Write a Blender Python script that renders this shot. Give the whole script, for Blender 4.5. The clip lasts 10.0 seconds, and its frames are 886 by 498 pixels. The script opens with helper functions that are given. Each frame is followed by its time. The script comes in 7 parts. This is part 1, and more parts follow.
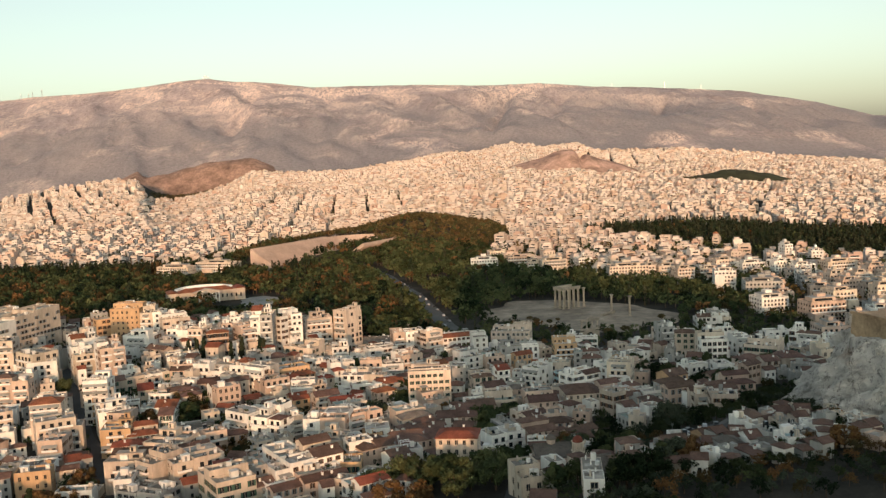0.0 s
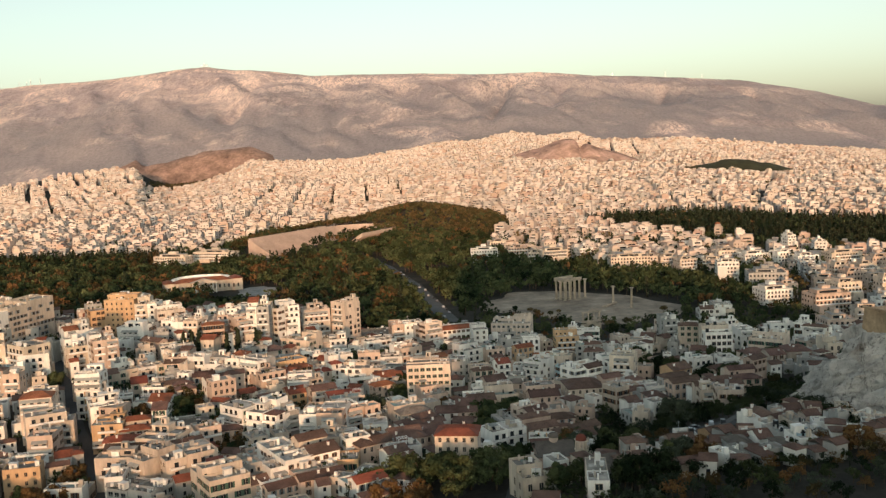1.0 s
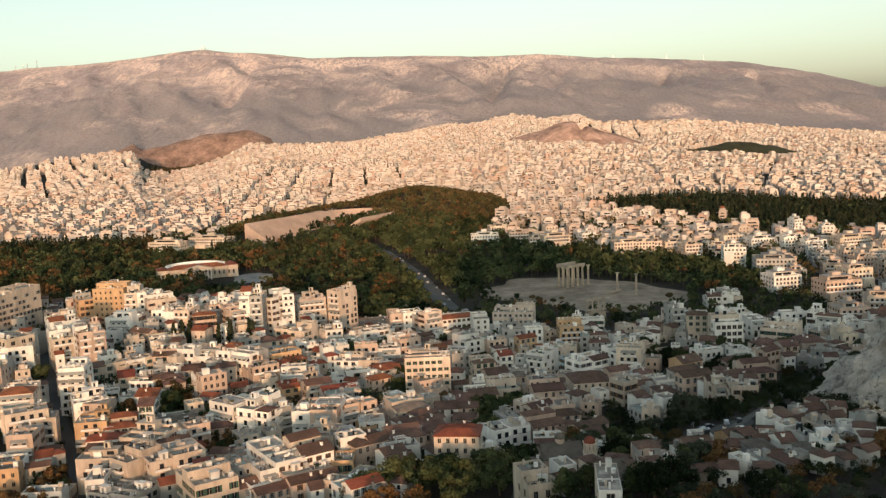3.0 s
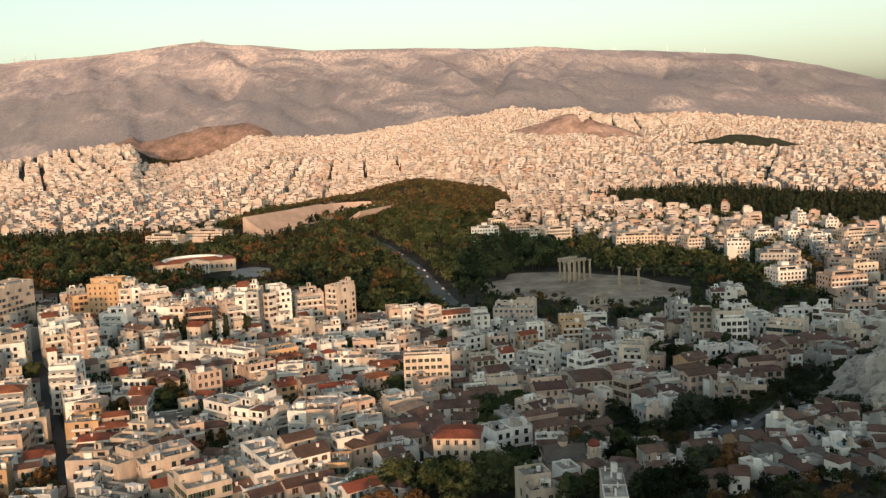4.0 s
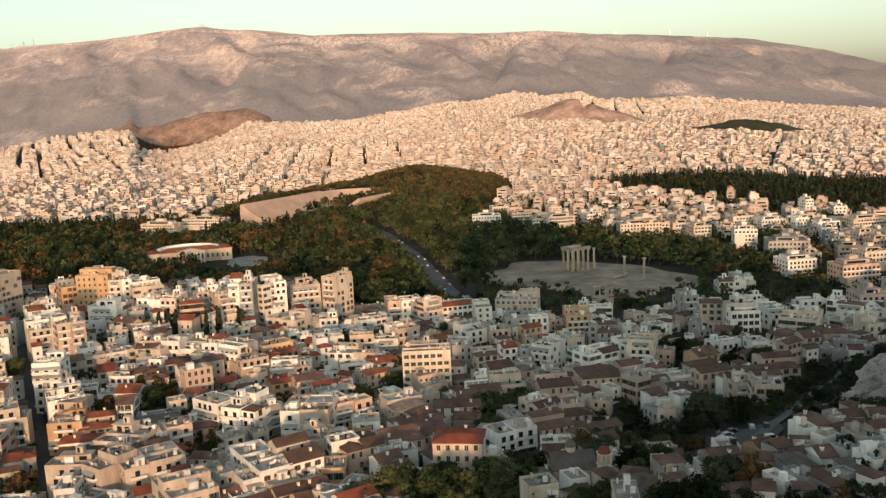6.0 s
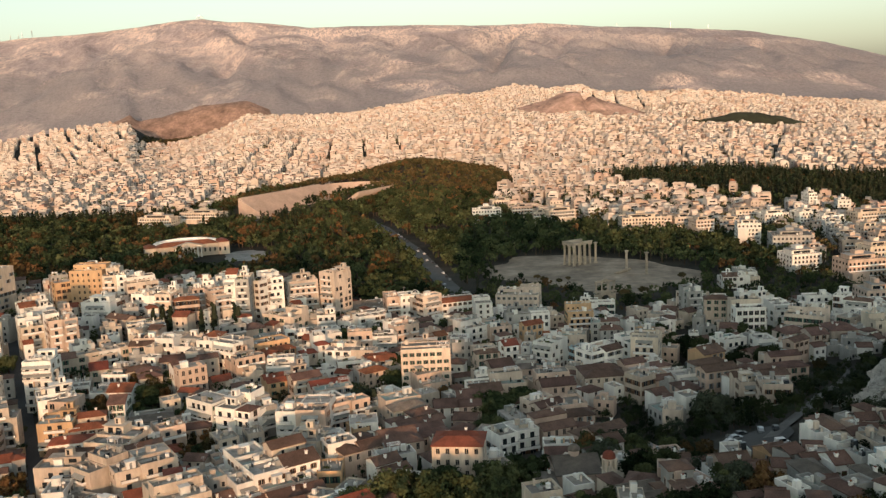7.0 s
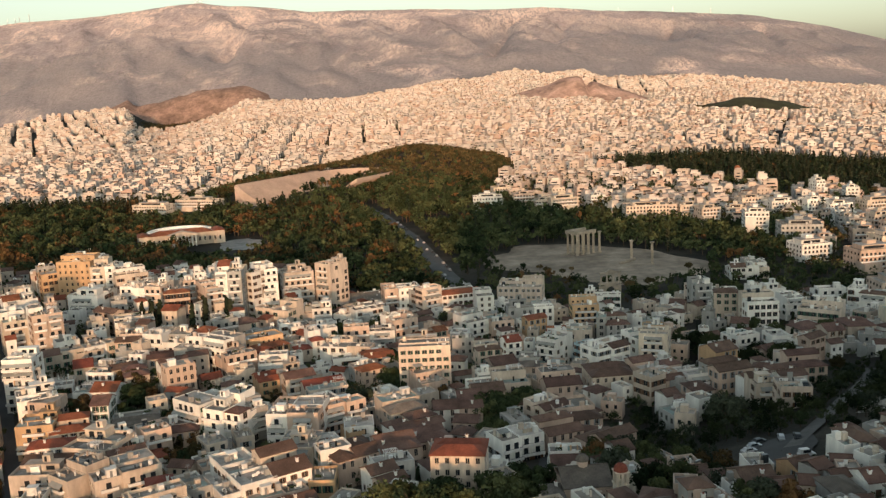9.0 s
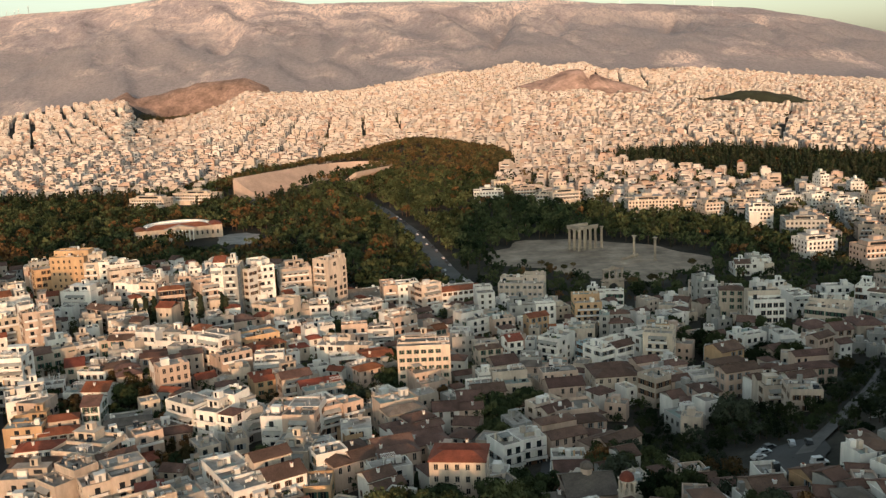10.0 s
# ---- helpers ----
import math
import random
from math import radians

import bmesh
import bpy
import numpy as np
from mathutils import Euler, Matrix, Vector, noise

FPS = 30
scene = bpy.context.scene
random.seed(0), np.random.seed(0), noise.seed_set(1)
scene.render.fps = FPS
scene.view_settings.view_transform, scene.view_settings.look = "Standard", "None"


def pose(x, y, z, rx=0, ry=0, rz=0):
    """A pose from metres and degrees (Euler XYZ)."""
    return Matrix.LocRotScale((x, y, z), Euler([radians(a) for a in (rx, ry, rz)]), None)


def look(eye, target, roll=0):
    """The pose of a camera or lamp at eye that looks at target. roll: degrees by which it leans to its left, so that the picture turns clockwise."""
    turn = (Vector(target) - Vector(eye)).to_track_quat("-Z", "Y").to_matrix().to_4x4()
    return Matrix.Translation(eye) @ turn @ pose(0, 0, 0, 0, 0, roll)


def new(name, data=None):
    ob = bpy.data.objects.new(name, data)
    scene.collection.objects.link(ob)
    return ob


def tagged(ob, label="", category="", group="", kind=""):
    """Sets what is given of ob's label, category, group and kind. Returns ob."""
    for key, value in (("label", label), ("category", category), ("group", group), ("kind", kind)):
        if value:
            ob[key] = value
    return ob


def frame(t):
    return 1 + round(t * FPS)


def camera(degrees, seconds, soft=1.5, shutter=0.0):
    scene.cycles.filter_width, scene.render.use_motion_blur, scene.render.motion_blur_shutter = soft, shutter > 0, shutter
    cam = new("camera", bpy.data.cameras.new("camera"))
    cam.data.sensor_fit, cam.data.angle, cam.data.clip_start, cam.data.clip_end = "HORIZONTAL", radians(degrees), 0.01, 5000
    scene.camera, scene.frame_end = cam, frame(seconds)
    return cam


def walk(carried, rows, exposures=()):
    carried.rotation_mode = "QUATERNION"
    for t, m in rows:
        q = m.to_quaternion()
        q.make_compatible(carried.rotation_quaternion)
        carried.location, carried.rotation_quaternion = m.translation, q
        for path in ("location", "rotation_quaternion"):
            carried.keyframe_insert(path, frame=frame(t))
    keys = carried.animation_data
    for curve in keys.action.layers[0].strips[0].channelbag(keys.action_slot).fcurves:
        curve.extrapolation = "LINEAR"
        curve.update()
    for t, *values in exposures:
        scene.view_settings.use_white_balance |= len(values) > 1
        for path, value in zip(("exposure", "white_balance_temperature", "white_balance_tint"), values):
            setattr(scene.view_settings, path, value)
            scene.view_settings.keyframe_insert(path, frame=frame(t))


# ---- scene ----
cam = camera(51.0, 10.0, soft=1.35)
PATH = [
    (0, (1.039, -10.852, 133.687), (0.965, -8.864, 133.475), -2.4),
    (0.5, (0.876, -6.149, 133.655), (0.802, -4.163, 133.431), -2.3),
    (1, (0.714, -1.365, 133.645), (0.64, 0.62, 133.41), -2.3),
    (1.5, (0.566, 3.448, 133.63), (0.491, 5.432, 133.384), -2.3),
    (2, (0.471, 8.187, 133.585), (0.397, 10.169, 133.33), -2.3),
    (2.5, (0.393, 12.847, 133.539), (0.318, 14.828, 133.276), -2.4),
    (4, (0.197, 26.568, 133.225), (0.121, 28.545, 132.939), -2.4),
    (4.5, (0.13, 31.047, 133.159), (0.053, 33.024, 132.865), -2.5),
    (5, (0.08, 35.482, 133.119), (0.002, 37.457, 132.816), -2.5),
    (5.5, (0.051, 39.858, 133.07), (-0.028, 41.832, 132.76), -2.5),
    (7, (-0.129, 52.905, 132.811), (-0.209, 54.876, 132.479), -2.5),
    (7.5, (-0.203, 57.324, 132.776), (-0.283, 59.293, 132.436), -2.5),
    (8, (-0.298, 61.732, 132.738), (-0.379, 63.7, 132.39), -2.5),
    (8.5, (-0.383, 66.104, 132.708), (-0.464, 68.07, 132.353), -2.5),
    (9, (-0.452, 70.549, 132.681), (-0.534, 72.514, 132.318), -2.5),
    (9.5, (-0.541, 74.993, 132.662), (-0.623, 76.956, 132.292), -2.5),
    (10, (-0.61, 79.362, 132.643), (-0.693, 81.324, 132.265), -2.4),
]
walk(cam, [(t, look(eye, target, roll)) for t, eye, target, roll in PATH], [(0, 1.2, 6600, 0), (10, 1.2, 6600, 0)])
# ---- world and light ----
SUN_WAY = Vector((-0.06, 1.0, -0.132)).normalized()
world = bpy.data.worlds.new("sky")
scene.world = world
world.use_nodes = True
wn = world.node_tree.nodes
sky = wn.new("ShaderNodeTexSky")
sky.sky_type = "NISHITA"
sky.sun_disc = False
sky.sun_elevation = radians(7.5)
sky.sun_rotation = radians(177)
sky.altitude = 200
sky.air_density, sky.dust_density, sky.ozone_density = 1.0, 2.1, 1.1
veil = wn.new("ShaderNodeHueSaturation")
veil.inputs["Saturation"].default_value = 0.54
world.node_tree.links.new(sky.outputs[0], veil.inputs["Color"])
world.node_tree.links.new(veil.outputs[0], wn["Background"].inputs[0])
wn["Background"].inputs[1].default_value = 0.109
sun = new("sun", bpy.data.lights.new("sun", "SUN"))
sun.data.energy, sun.data.angle, sun.data.color = 1.52, radians(0.6), (1.0, 0.51, 0.28)
sun.rotation_euler = SUN_WAY.to_track_quat("-Z", "Y").to_euler()


# ---- materials ----
def ramp(nt, fac, stops):
    r = nt.nodes.new("ShaderNodeValToRGB")
    while len(r.color_ramp.elements) < len(stops):
        r.color_ramp.elements.new(0.5)
    for e, (p, c) in zip(r.color_ramp.elements, stops):
        e.position, e.color = p, (*c, 1)
    nt.links.new(fac, r.inputs[0])
    return r.outputs[0]


def noise_node(nt, scale, detail=4.0, rough=0.6, stretch=(1, 1, 1), distortion=0.0):
    tc = nt.nodes.new("ShaderNodeNewGeometry")
    mp = nt.nodes.new("ShaderNodeMapping")
    mp.inputs["Scale"].default_value = stretch
    nt.links.new(tc.outputs["Position"], mp.inputs[0])
    n = nt.nodes.new("ShaderNodeTexNoise")
    n.inputs["Scale"].default_value, n.inputs["Detail"].default_value = scale, detail
    n.inputs["Roughness"].default_value, n.inputs["Distortion"].default_value = rough, distortion
    nt.links.new(mp.outputs[0], n.inputs["Vector"])
    return n.outputs["Fac"]


def mixed(nt, a, b, fac, mode="MIX"):
    m = nt.nodes.new("ShaderNodeMix")
    m.data_type, m.blend_type = "RGBA", mode
    for sock, v in ((m.inputs[0], fac), (m.inputs[6], a), (m.inputs[7], b)):
        if isinstance(v, (int, float)):
            sock.default_value = v
        elif isinstance(v, tuple):
            sock.default_value = (*v, 1)
        else:
            nt.links.new(v, sock)
    return m.outputs[2]


def varied(nt, colour, source, amount, hue=0.0):
    """Shifts brightness and hue of a colour by a random number of the object or of the island."""
    if source == "object":
        o = nt.nodes.new("ShaderNodeObjectInfo").outputs["Random"]
    else:
        o = nt.nodes.new("ShaderNodeNewGeometry").outputs["Random Per Island"]
    h = nt.nodes.new("ShaderNodeHueSaturation")
    mr = nt.nodes.new("ShaderNodeMapRange")
    mr.inputs[3].default_value, mr.inputs[4].default_value = 1 - amount, 1 + amount
    nt.links.new(o, mr.inputs[0])
    nt.links.new(mr.outputs[0], h.inputs["Value"])
    if hue:
        mul = nt.nodes.new("ShaderNodeMath")
        mul.operation = "MULTIPLY"
        mul.inputs[1].default_value = 7.31
        fr = nt.nodes.new("ShaderNodeMath")
        fr.operation = "FRACT"
        nt.links.new(o, mul.inputs[0])
        nt.links.new(mul.outputs[0], fr.inputs[0])
        hr = nt.nodes.new("ShaderNodeMapRange")
        hr.inputs[3].default_value, hr.inputs[4].default_value = 0.5 - hue, 0.5 + hue
        nt.links.new(fr.outputs[0], hr.inputs[0])
        nt.links.new(hr.outputs[0], h.inputs["Hue"])
    nt.links.new(colour, h.inputs["Color"])
    return h.outputs[0]


def material(name, rough=0.8, metal=0.0):
    m = bpy.data.materials.new(name)
    m.use_nodes = True
    b = m.node_tree.nodes["Principled BSDF"]
    b.inputs["Roughness"].default_value, b.inputs["Metallic"].default_value = rough, metal
    b.inputs["Specular IOR Level"].default_value = 0.3
    return m, m.node_tree, b


def bump(nt, b, height, strength, distance):
    n = nt.nodes.new("ShaderNodeBump")
    n.inputs["Strength"].default_value, n.inputs["Distance"].default_value = strength, distance
    nt.links.new(height, n.inputs["Height"])
    nt.links.new(n.outputs[0], b.inputs["Normal"])


def scaled(c, k):
    return tuple(min(1.0, v * k) for v in c)


def surface(name, colour, rough=0.85, fine=1.5, coarse=0.08, spread=0.25, source="object", amount=0.12, hue=0.0, bumpy=0.0, streak=(1, 1, 1), metal=0.0):
    """A worn surface: two scales of stains over a base colour, varied from piece to piece."""
    m, nt, b = material(name, rough, metal)
    big = ramp(nt, noise_node(nt, coarse, 3, stretch=streak), [(0.3, scaled(colour, 1 - spread)), (0.7, scaled(colour, 1 + spread * 0.5))])
    small = noise_node(nt, fine, 5, 0.7, streak)
    grain = ramp(nt, small, [(0.25, (1 - spread, 1 - spread, 1 - spread)), (0.7, (1, 1, 1))])
    c = mixed(nt, big, grain, 1.0, "MULTIPLY")
    if amount:
        c = varied(nt, c, source, amount, hue)
    nt.links.new(c, b.inputs["Base Color"])
    if bumpy:
        bump(nt, b, small, 0.6, bumpy)
    return m


WALLS = {
    "w": surface("white_plaster", (0.86, 0.85, 0.80), 0.9, 0.7, 0.15, 0.20, amount=0.15, hue=0.008, streak=(1, 1, 0.35)),
    "c": surface("cream_plaster", (0.66, 0.575, 0.475), 0.9, 0.7, 0.15, 0.30, amount=0.15, hue=0.01, streak=(1, 1, 0.35)),
    "p": surface("pink_plaster", (0.62, 0.49, 0.40), 0.9, 0.7, 0.15, 0.26, amount=0.10, streak=(1, 1, 0.35)),
    "o": surface("ochre_plaster", (0.58, 0.40, 0.24), 0.9, 0.7, 0.15, 0.26, amount=0.12, streak=(1, 1, 0.35)),
    "g": surface("grey_plaster", (0.40, 0.40, 0.38), 0.9, 0.7, 0.15, 0.26, amount=0.12, streak=(1, 1, 0.35)),
    "b": surface("pale_blue_plaster", (0.42, 0.56, 0.62), 0.9, 0.7, 0.15, 0.18, amount=0.06),
}
SCREEDS = [surface("grey_screed", (0.34, 0.315, 0.28), 0.9, 0.6, 0.12, 0.4, amount=0.3, hue=0.01), surface("pale_roof_coating", (0.53, 0.50, 0.455), 0.9, 0.6, 0.12, 0.4, amount=0.2, hue=0.01), surface("green_roof_coating", (0.34, 0.42, 0.39), 0.9, 0.6, 0.12, 0.3, amount=0.2)]
CONCRETE = surface("concrete", (0.42, 0.41, 0.39), 0.9, 0.8, 0.1, 0.3, amount=0.15)
WHITE = surface("white_paint", (0.76, 0.76, 0.74), 0.6, 1.0, 0.2, 0.12)
METAL = surface("galvanised_metal", (0.45, 0.47, 0.48), 0.4, 2.0, 0.5, 0.2, metal=0.7)
DARK = surface("dark_metal", (0.06, 0.06, 0.065), 0.5, 2.0, 0.5, 0.2)
AWNING = surface("awning_cloth", (0.35, 0.36, 0.34), 0.9, 1.0, 0.3, 0.2, amount=0.3, hue=0.05)
SHUTTERS = [surface("green_shutter", (0.05, 0.11, 0.08), 0.6), surface("brown_shutter", (0.13, 0.07, 0.04), 0.6), surface("grey_shutter", (0.28, 0.30, 0.31), 0.6)]


def glass_material():
    m, nt, b = material("window_glass", 0.12)
    b.inputs["Base Color"].default_value = (0.02, 0.025, 0.03, 1)
    b.inputs["Specular IOR Level"].default_value = 0.6
    r = nt.nodes.new("ShaderNodeMapRange")
    r.inputs[3].default_value, r.inputs[4].default_value = 0.08, 0.3
    nt.links.new(noise_node(nt, 0.6, 1), r.inputs[0])
    nt.links.new(r.outputs[0], b.inputs["Roughness"])
    return m


GLASS = glass_material()


def tile_material(name, colour):
    """Clay roof tiles: courses in relief with colour that differs from patch to patch."""
    m, nt, b = material(name, 0.85)
    tc = nt.nodes.new("ShaderNodeTexCoord")
    w = nt.nodes.new("ShaderNodeTexWave")
    w.inputs["Scale"].default_value, w.inputs["Distortion"].default_value = 1.1, 0.6
    nt.links.new(tc.outputs["Object"], w.inputs[0])
    big = ramp(nt, noise_node(nt, 0.25, 4), [(0.3, scaled(colour, 0.6)), (0.55, colour), (0.8, scaled(colour, 1.35))])
    small = ramp(nt, noise_node(nt, 2.4, 3, 0.8), [(0.3, (0.62, 0.6, 0.6)), (0.75, (1.1, 1.05, 1.0))])
    c = mixed(nt, big, small, 0.85, "MULTIPLY")
    c = mixed(nt, c, ramp(nt, w.outputs["Fac"], [(0.0, (0.62, 0.62, 0.62)), (0.5, (1, 1, 1))]), 0.7, "MULTIPLY")
    nt.links.new(varied(nt, c, "object", 0.25, 0.012), b.inputs["Base Color"])
    bump(nt, b, w.outputs["Fac"], 0.8, 0.06)
    return m


TILES = {"r": tile_material("red_roof_tiles", (0.30, 0.105, 0.06)), "t": tile_material("brown_roof_tiles", (0.185, 0.118, 0.095)), "k": tile_material("grey_roof_tiles", (0.23, 0.205, 0.18))}


def leaf_material(name, dark, light):
    """Leaves whose colour differs from tree to tree, and a little from spray to spray."""
    m, nt, b = material(name, 0.85)
    b.inputs["Specular IOR Level"].default_value = 0.04
    at = nt.nodes.new("ShaderNodeAttribute")
    at.attribute_name = "tint"
    add = nt.nodes.new("ShaderNodeMath")
    add.operation = "ADD"
    nt.links.new(at.outputs["Fac"], add.inputs[0])
    nt.links.new(nt.nodes.new("ShaderNodeObjectInfo").outputs["Random"], add.inputs[1])
    fr = nt.nodes.new("ShaderNodeMath")
    fr.operation = "FRACT"
    nt.links.new(add.outputs[0], fr.inputs[0])
    c = ramp(nt, fr.outputs[0], [(0.15, dark), (0.9, light)])
    nt.links.new(varied(nt, c, "island", 0.12, 0.008), b.inputs["Base Color"])
    return m


LEAVES = {
    "green": leaf_material("green_leaves", (0.030, 0.046, 0.022), (0.085, 0.10, 0.045)),
    "rust": leaf_material("rusty_leaves", (0.050, 0.043, 0.020), (0.16, 0.09, 0.040)),
    "pine": leaf_material("pine_needles", (0.050, 0.050, 0.024), (0.125, 0.092, 0.042)),
    "cypress": leaf_material("cypress_needles", (0.020, 0.031, 0.019), (0.050, 0.054, 0.032)),
    # green darkened so that the leaf colour itself holds the slope's shade
    "laurel": leaf_material("shade_green_leaves", (0.010, 0.018, 0.009), (0.040, 0.052, 0.023)),
    "olive": leaf_material("olive_leaves", (0.03, 0.042, 0.028), (0.07, 0.085, 0.058)),
}
BARK = surface("bark", (0.11, 0.08, 0.055), 0.95, 3.0, 0.5, 0.4)


def ground_material():
    m, nt, b = material("town_ground", 0.95)
    b.inputs["Specular IOR Level"].default_value = 0.08
    # tones set darker overall to put the lanes' shade into the ground colour
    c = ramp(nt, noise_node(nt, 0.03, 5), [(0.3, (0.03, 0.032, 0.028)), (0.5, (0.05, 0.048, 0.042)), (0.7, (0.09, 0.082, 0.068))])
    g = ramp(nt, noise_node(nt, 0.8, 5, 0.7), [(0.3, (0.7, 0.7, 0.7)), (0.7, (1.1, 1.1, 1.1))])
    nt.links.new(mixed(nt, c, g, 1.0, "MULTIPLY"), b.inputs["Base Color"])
    return m


GROUND = ground_material()
ASPHALT = surface("asphalt", (0.075, 0.077, 0.08), 0.9, 1.2, 0.05, 0.3)
EARTH = surface("dry_earth", (0.44, 0.36, 0.28), 0.95, 0.10, 0.035, 0.5, amount=0)
GRASS = surface("pitch_grass", (0.09, 0.14, 0.04), 0.95, 0.5, 0.05, 0.3, amount=0)
MARBLE = surface("pale_marble", (0.56, 0.44, 0.37), 0.7, 0.4, 0.05, 0.2, amount=0)
COLUMN = surface("weathered_marble", (0.46, 0.39, 0.31), 0.85, 1.0, 0.2, 0.3)
ASHLAR = surface("ashlar_masonry", (0.46, 0.34, 0.22), 0.9, 0.8, 0.1, 0.4, amount=0, bumpy=0.1)


def mixed_tone(a, b, k):
    return tuple(p + (q - p) * k for p, q in zip(a, b))


def mountain_material():
    """Scrub, bare limestone and pinewood, greyed for haze: broad patches, downhill streaks and fine speckle."""
    m, nt, b = material("hazed_mountain_scrub", 0.95)
    # mauve-grey base colours carry the haze of distance
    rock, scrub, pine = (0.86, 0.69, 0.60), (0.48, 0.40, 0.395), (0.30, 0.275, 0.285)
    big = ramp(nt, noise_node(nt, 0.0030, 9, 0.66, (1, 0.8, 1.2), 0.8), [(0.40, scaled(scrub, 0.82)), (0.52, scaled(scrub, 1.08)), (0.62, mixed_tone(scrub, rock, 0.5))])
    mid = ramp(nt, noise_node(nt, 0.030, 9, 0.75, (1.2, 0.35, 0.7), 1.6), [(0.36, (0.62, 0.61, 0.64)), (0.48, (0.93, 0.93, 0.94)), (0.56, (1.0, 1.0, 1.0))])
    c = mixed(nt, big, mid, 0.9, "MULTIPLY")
    speck = ramp(nt, noise_node(nt, 0.09, 6, 0.8), [(0.38, (0.6, 0.6, 0.6)), (0.56, (1.1, 1.1, 1.1))])
    c = mixed(nt, c, speck, 0.75, "MULTIPLY")
    # pale broken limestone that shows in streaky patches
    where = ramp(nt, noise_node(nt, 0.0042, 8, 0.70, (0.8, 0.7, 1.4), 1.0), [(0.46, (0, 0, 0)), (0.54, (1, 1, 1))])
    grit = ramp(nt, noise_node(nt, 0.05, 8, 0.8, (1.3, 0.4, 0.8), 1.0), [(0.44, (0, 0, 0)), (0.53, (1, 1, 1))])
    c = mixed(nt, c, rock, mixed(nt, where, grit, 1.0, "MULTIPLY"))
    # the pinewood tone low down also carries the shade and haze there
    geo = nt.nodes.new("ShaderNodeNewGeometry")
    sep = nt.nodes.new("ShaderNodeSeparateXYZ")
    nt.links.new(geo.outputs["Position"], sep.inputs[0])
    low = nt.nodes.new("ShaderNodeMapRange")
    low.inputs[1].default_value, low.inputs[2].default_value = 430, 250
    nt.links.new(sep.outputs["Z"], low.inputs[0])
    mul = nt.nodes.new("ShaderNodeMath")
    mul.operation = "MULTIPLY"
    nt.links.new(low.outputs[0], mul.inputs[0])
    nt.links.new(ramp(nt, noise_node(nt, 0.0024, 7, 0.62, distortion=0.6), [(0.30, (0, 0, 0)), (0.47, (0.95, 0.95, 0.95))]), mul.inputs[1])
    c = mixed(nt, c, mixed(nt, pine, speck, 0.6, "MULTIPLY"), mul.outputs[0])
    nt.links.new(c, b.inputs["Base Color"])
    bump(nt, b, noise_node(nt, 0.012, 12, 0.72, (1.2, 0.6, 1), 0.5), 0.7, 18.0)
    return m


MOUNTAIN = mountain_material()


def rock_material():
    """Weathered limestone: pale faces, dark seams and cracks, a little rust."""
    m, nt, b = material("limestone_cliff", 0.95)
    c = ramp(nt, noise_node(nt, 0.11, 8, 0.7, (1, 1, 0.5), 1.2), [(0.33, (0.26, 0.25, 0.23)), (0.45, (0.56, 0.535, 0.50)), (0.62, (0.74, 0.71, 0.66))])
    n = noise_node(nt, 0.5, 9, 0.8, (1, 1, 0.6), 0.8)
    c = mixed(nt, c, ramp(nt, n, [(0.38, (0.25, 0.245, 0.24)), (0.47, (1, 1, 1))]), 0.85, "MULTIPLY")
    c = mixed(nt, c, (0.33, 0.2, 0.13), ramp(nt, noise_node(nt, 0.07, 4), [(0.6, (0, 0, 0)), (0.75, (0.5, 0.5, 0.5))]))
    nt.links.new(c, b.inputs["Base Color"])
    bump(nt, b, n, 1.0, 1.5)
    return m


CLIFF = rock_material()


# ---- the lie of the land ----
def ease(a, b, v):
    t = np.clip((v - a) / (b - a), 0, 1)
    return t * t * (3 - 2 * t)


def hump(x, y, cx, cy, sx, sy, h):
    return h * np.exp(-((x - cx) / sx) ** 2 - ((y - cy) / sy) ** 2)


CITY_U = (-2600, -1774, -1652, -1529, -1449, -1328, -1172, -1145, -1055, -975, -855, -764, -540, -384, -227, -91, 24, 130, 235, 350, 425, 558, 691, 880, 1068, 1218, 1383, 2600)
CITY_Z = (-20, -7, 12, 33, 42, 58, 62, 26, 8, 11, 37, 73, 58, 64, 88, 111, 110, 134, 116, 123, 98, 94, 94, 77, 53, 40, 26, 20)


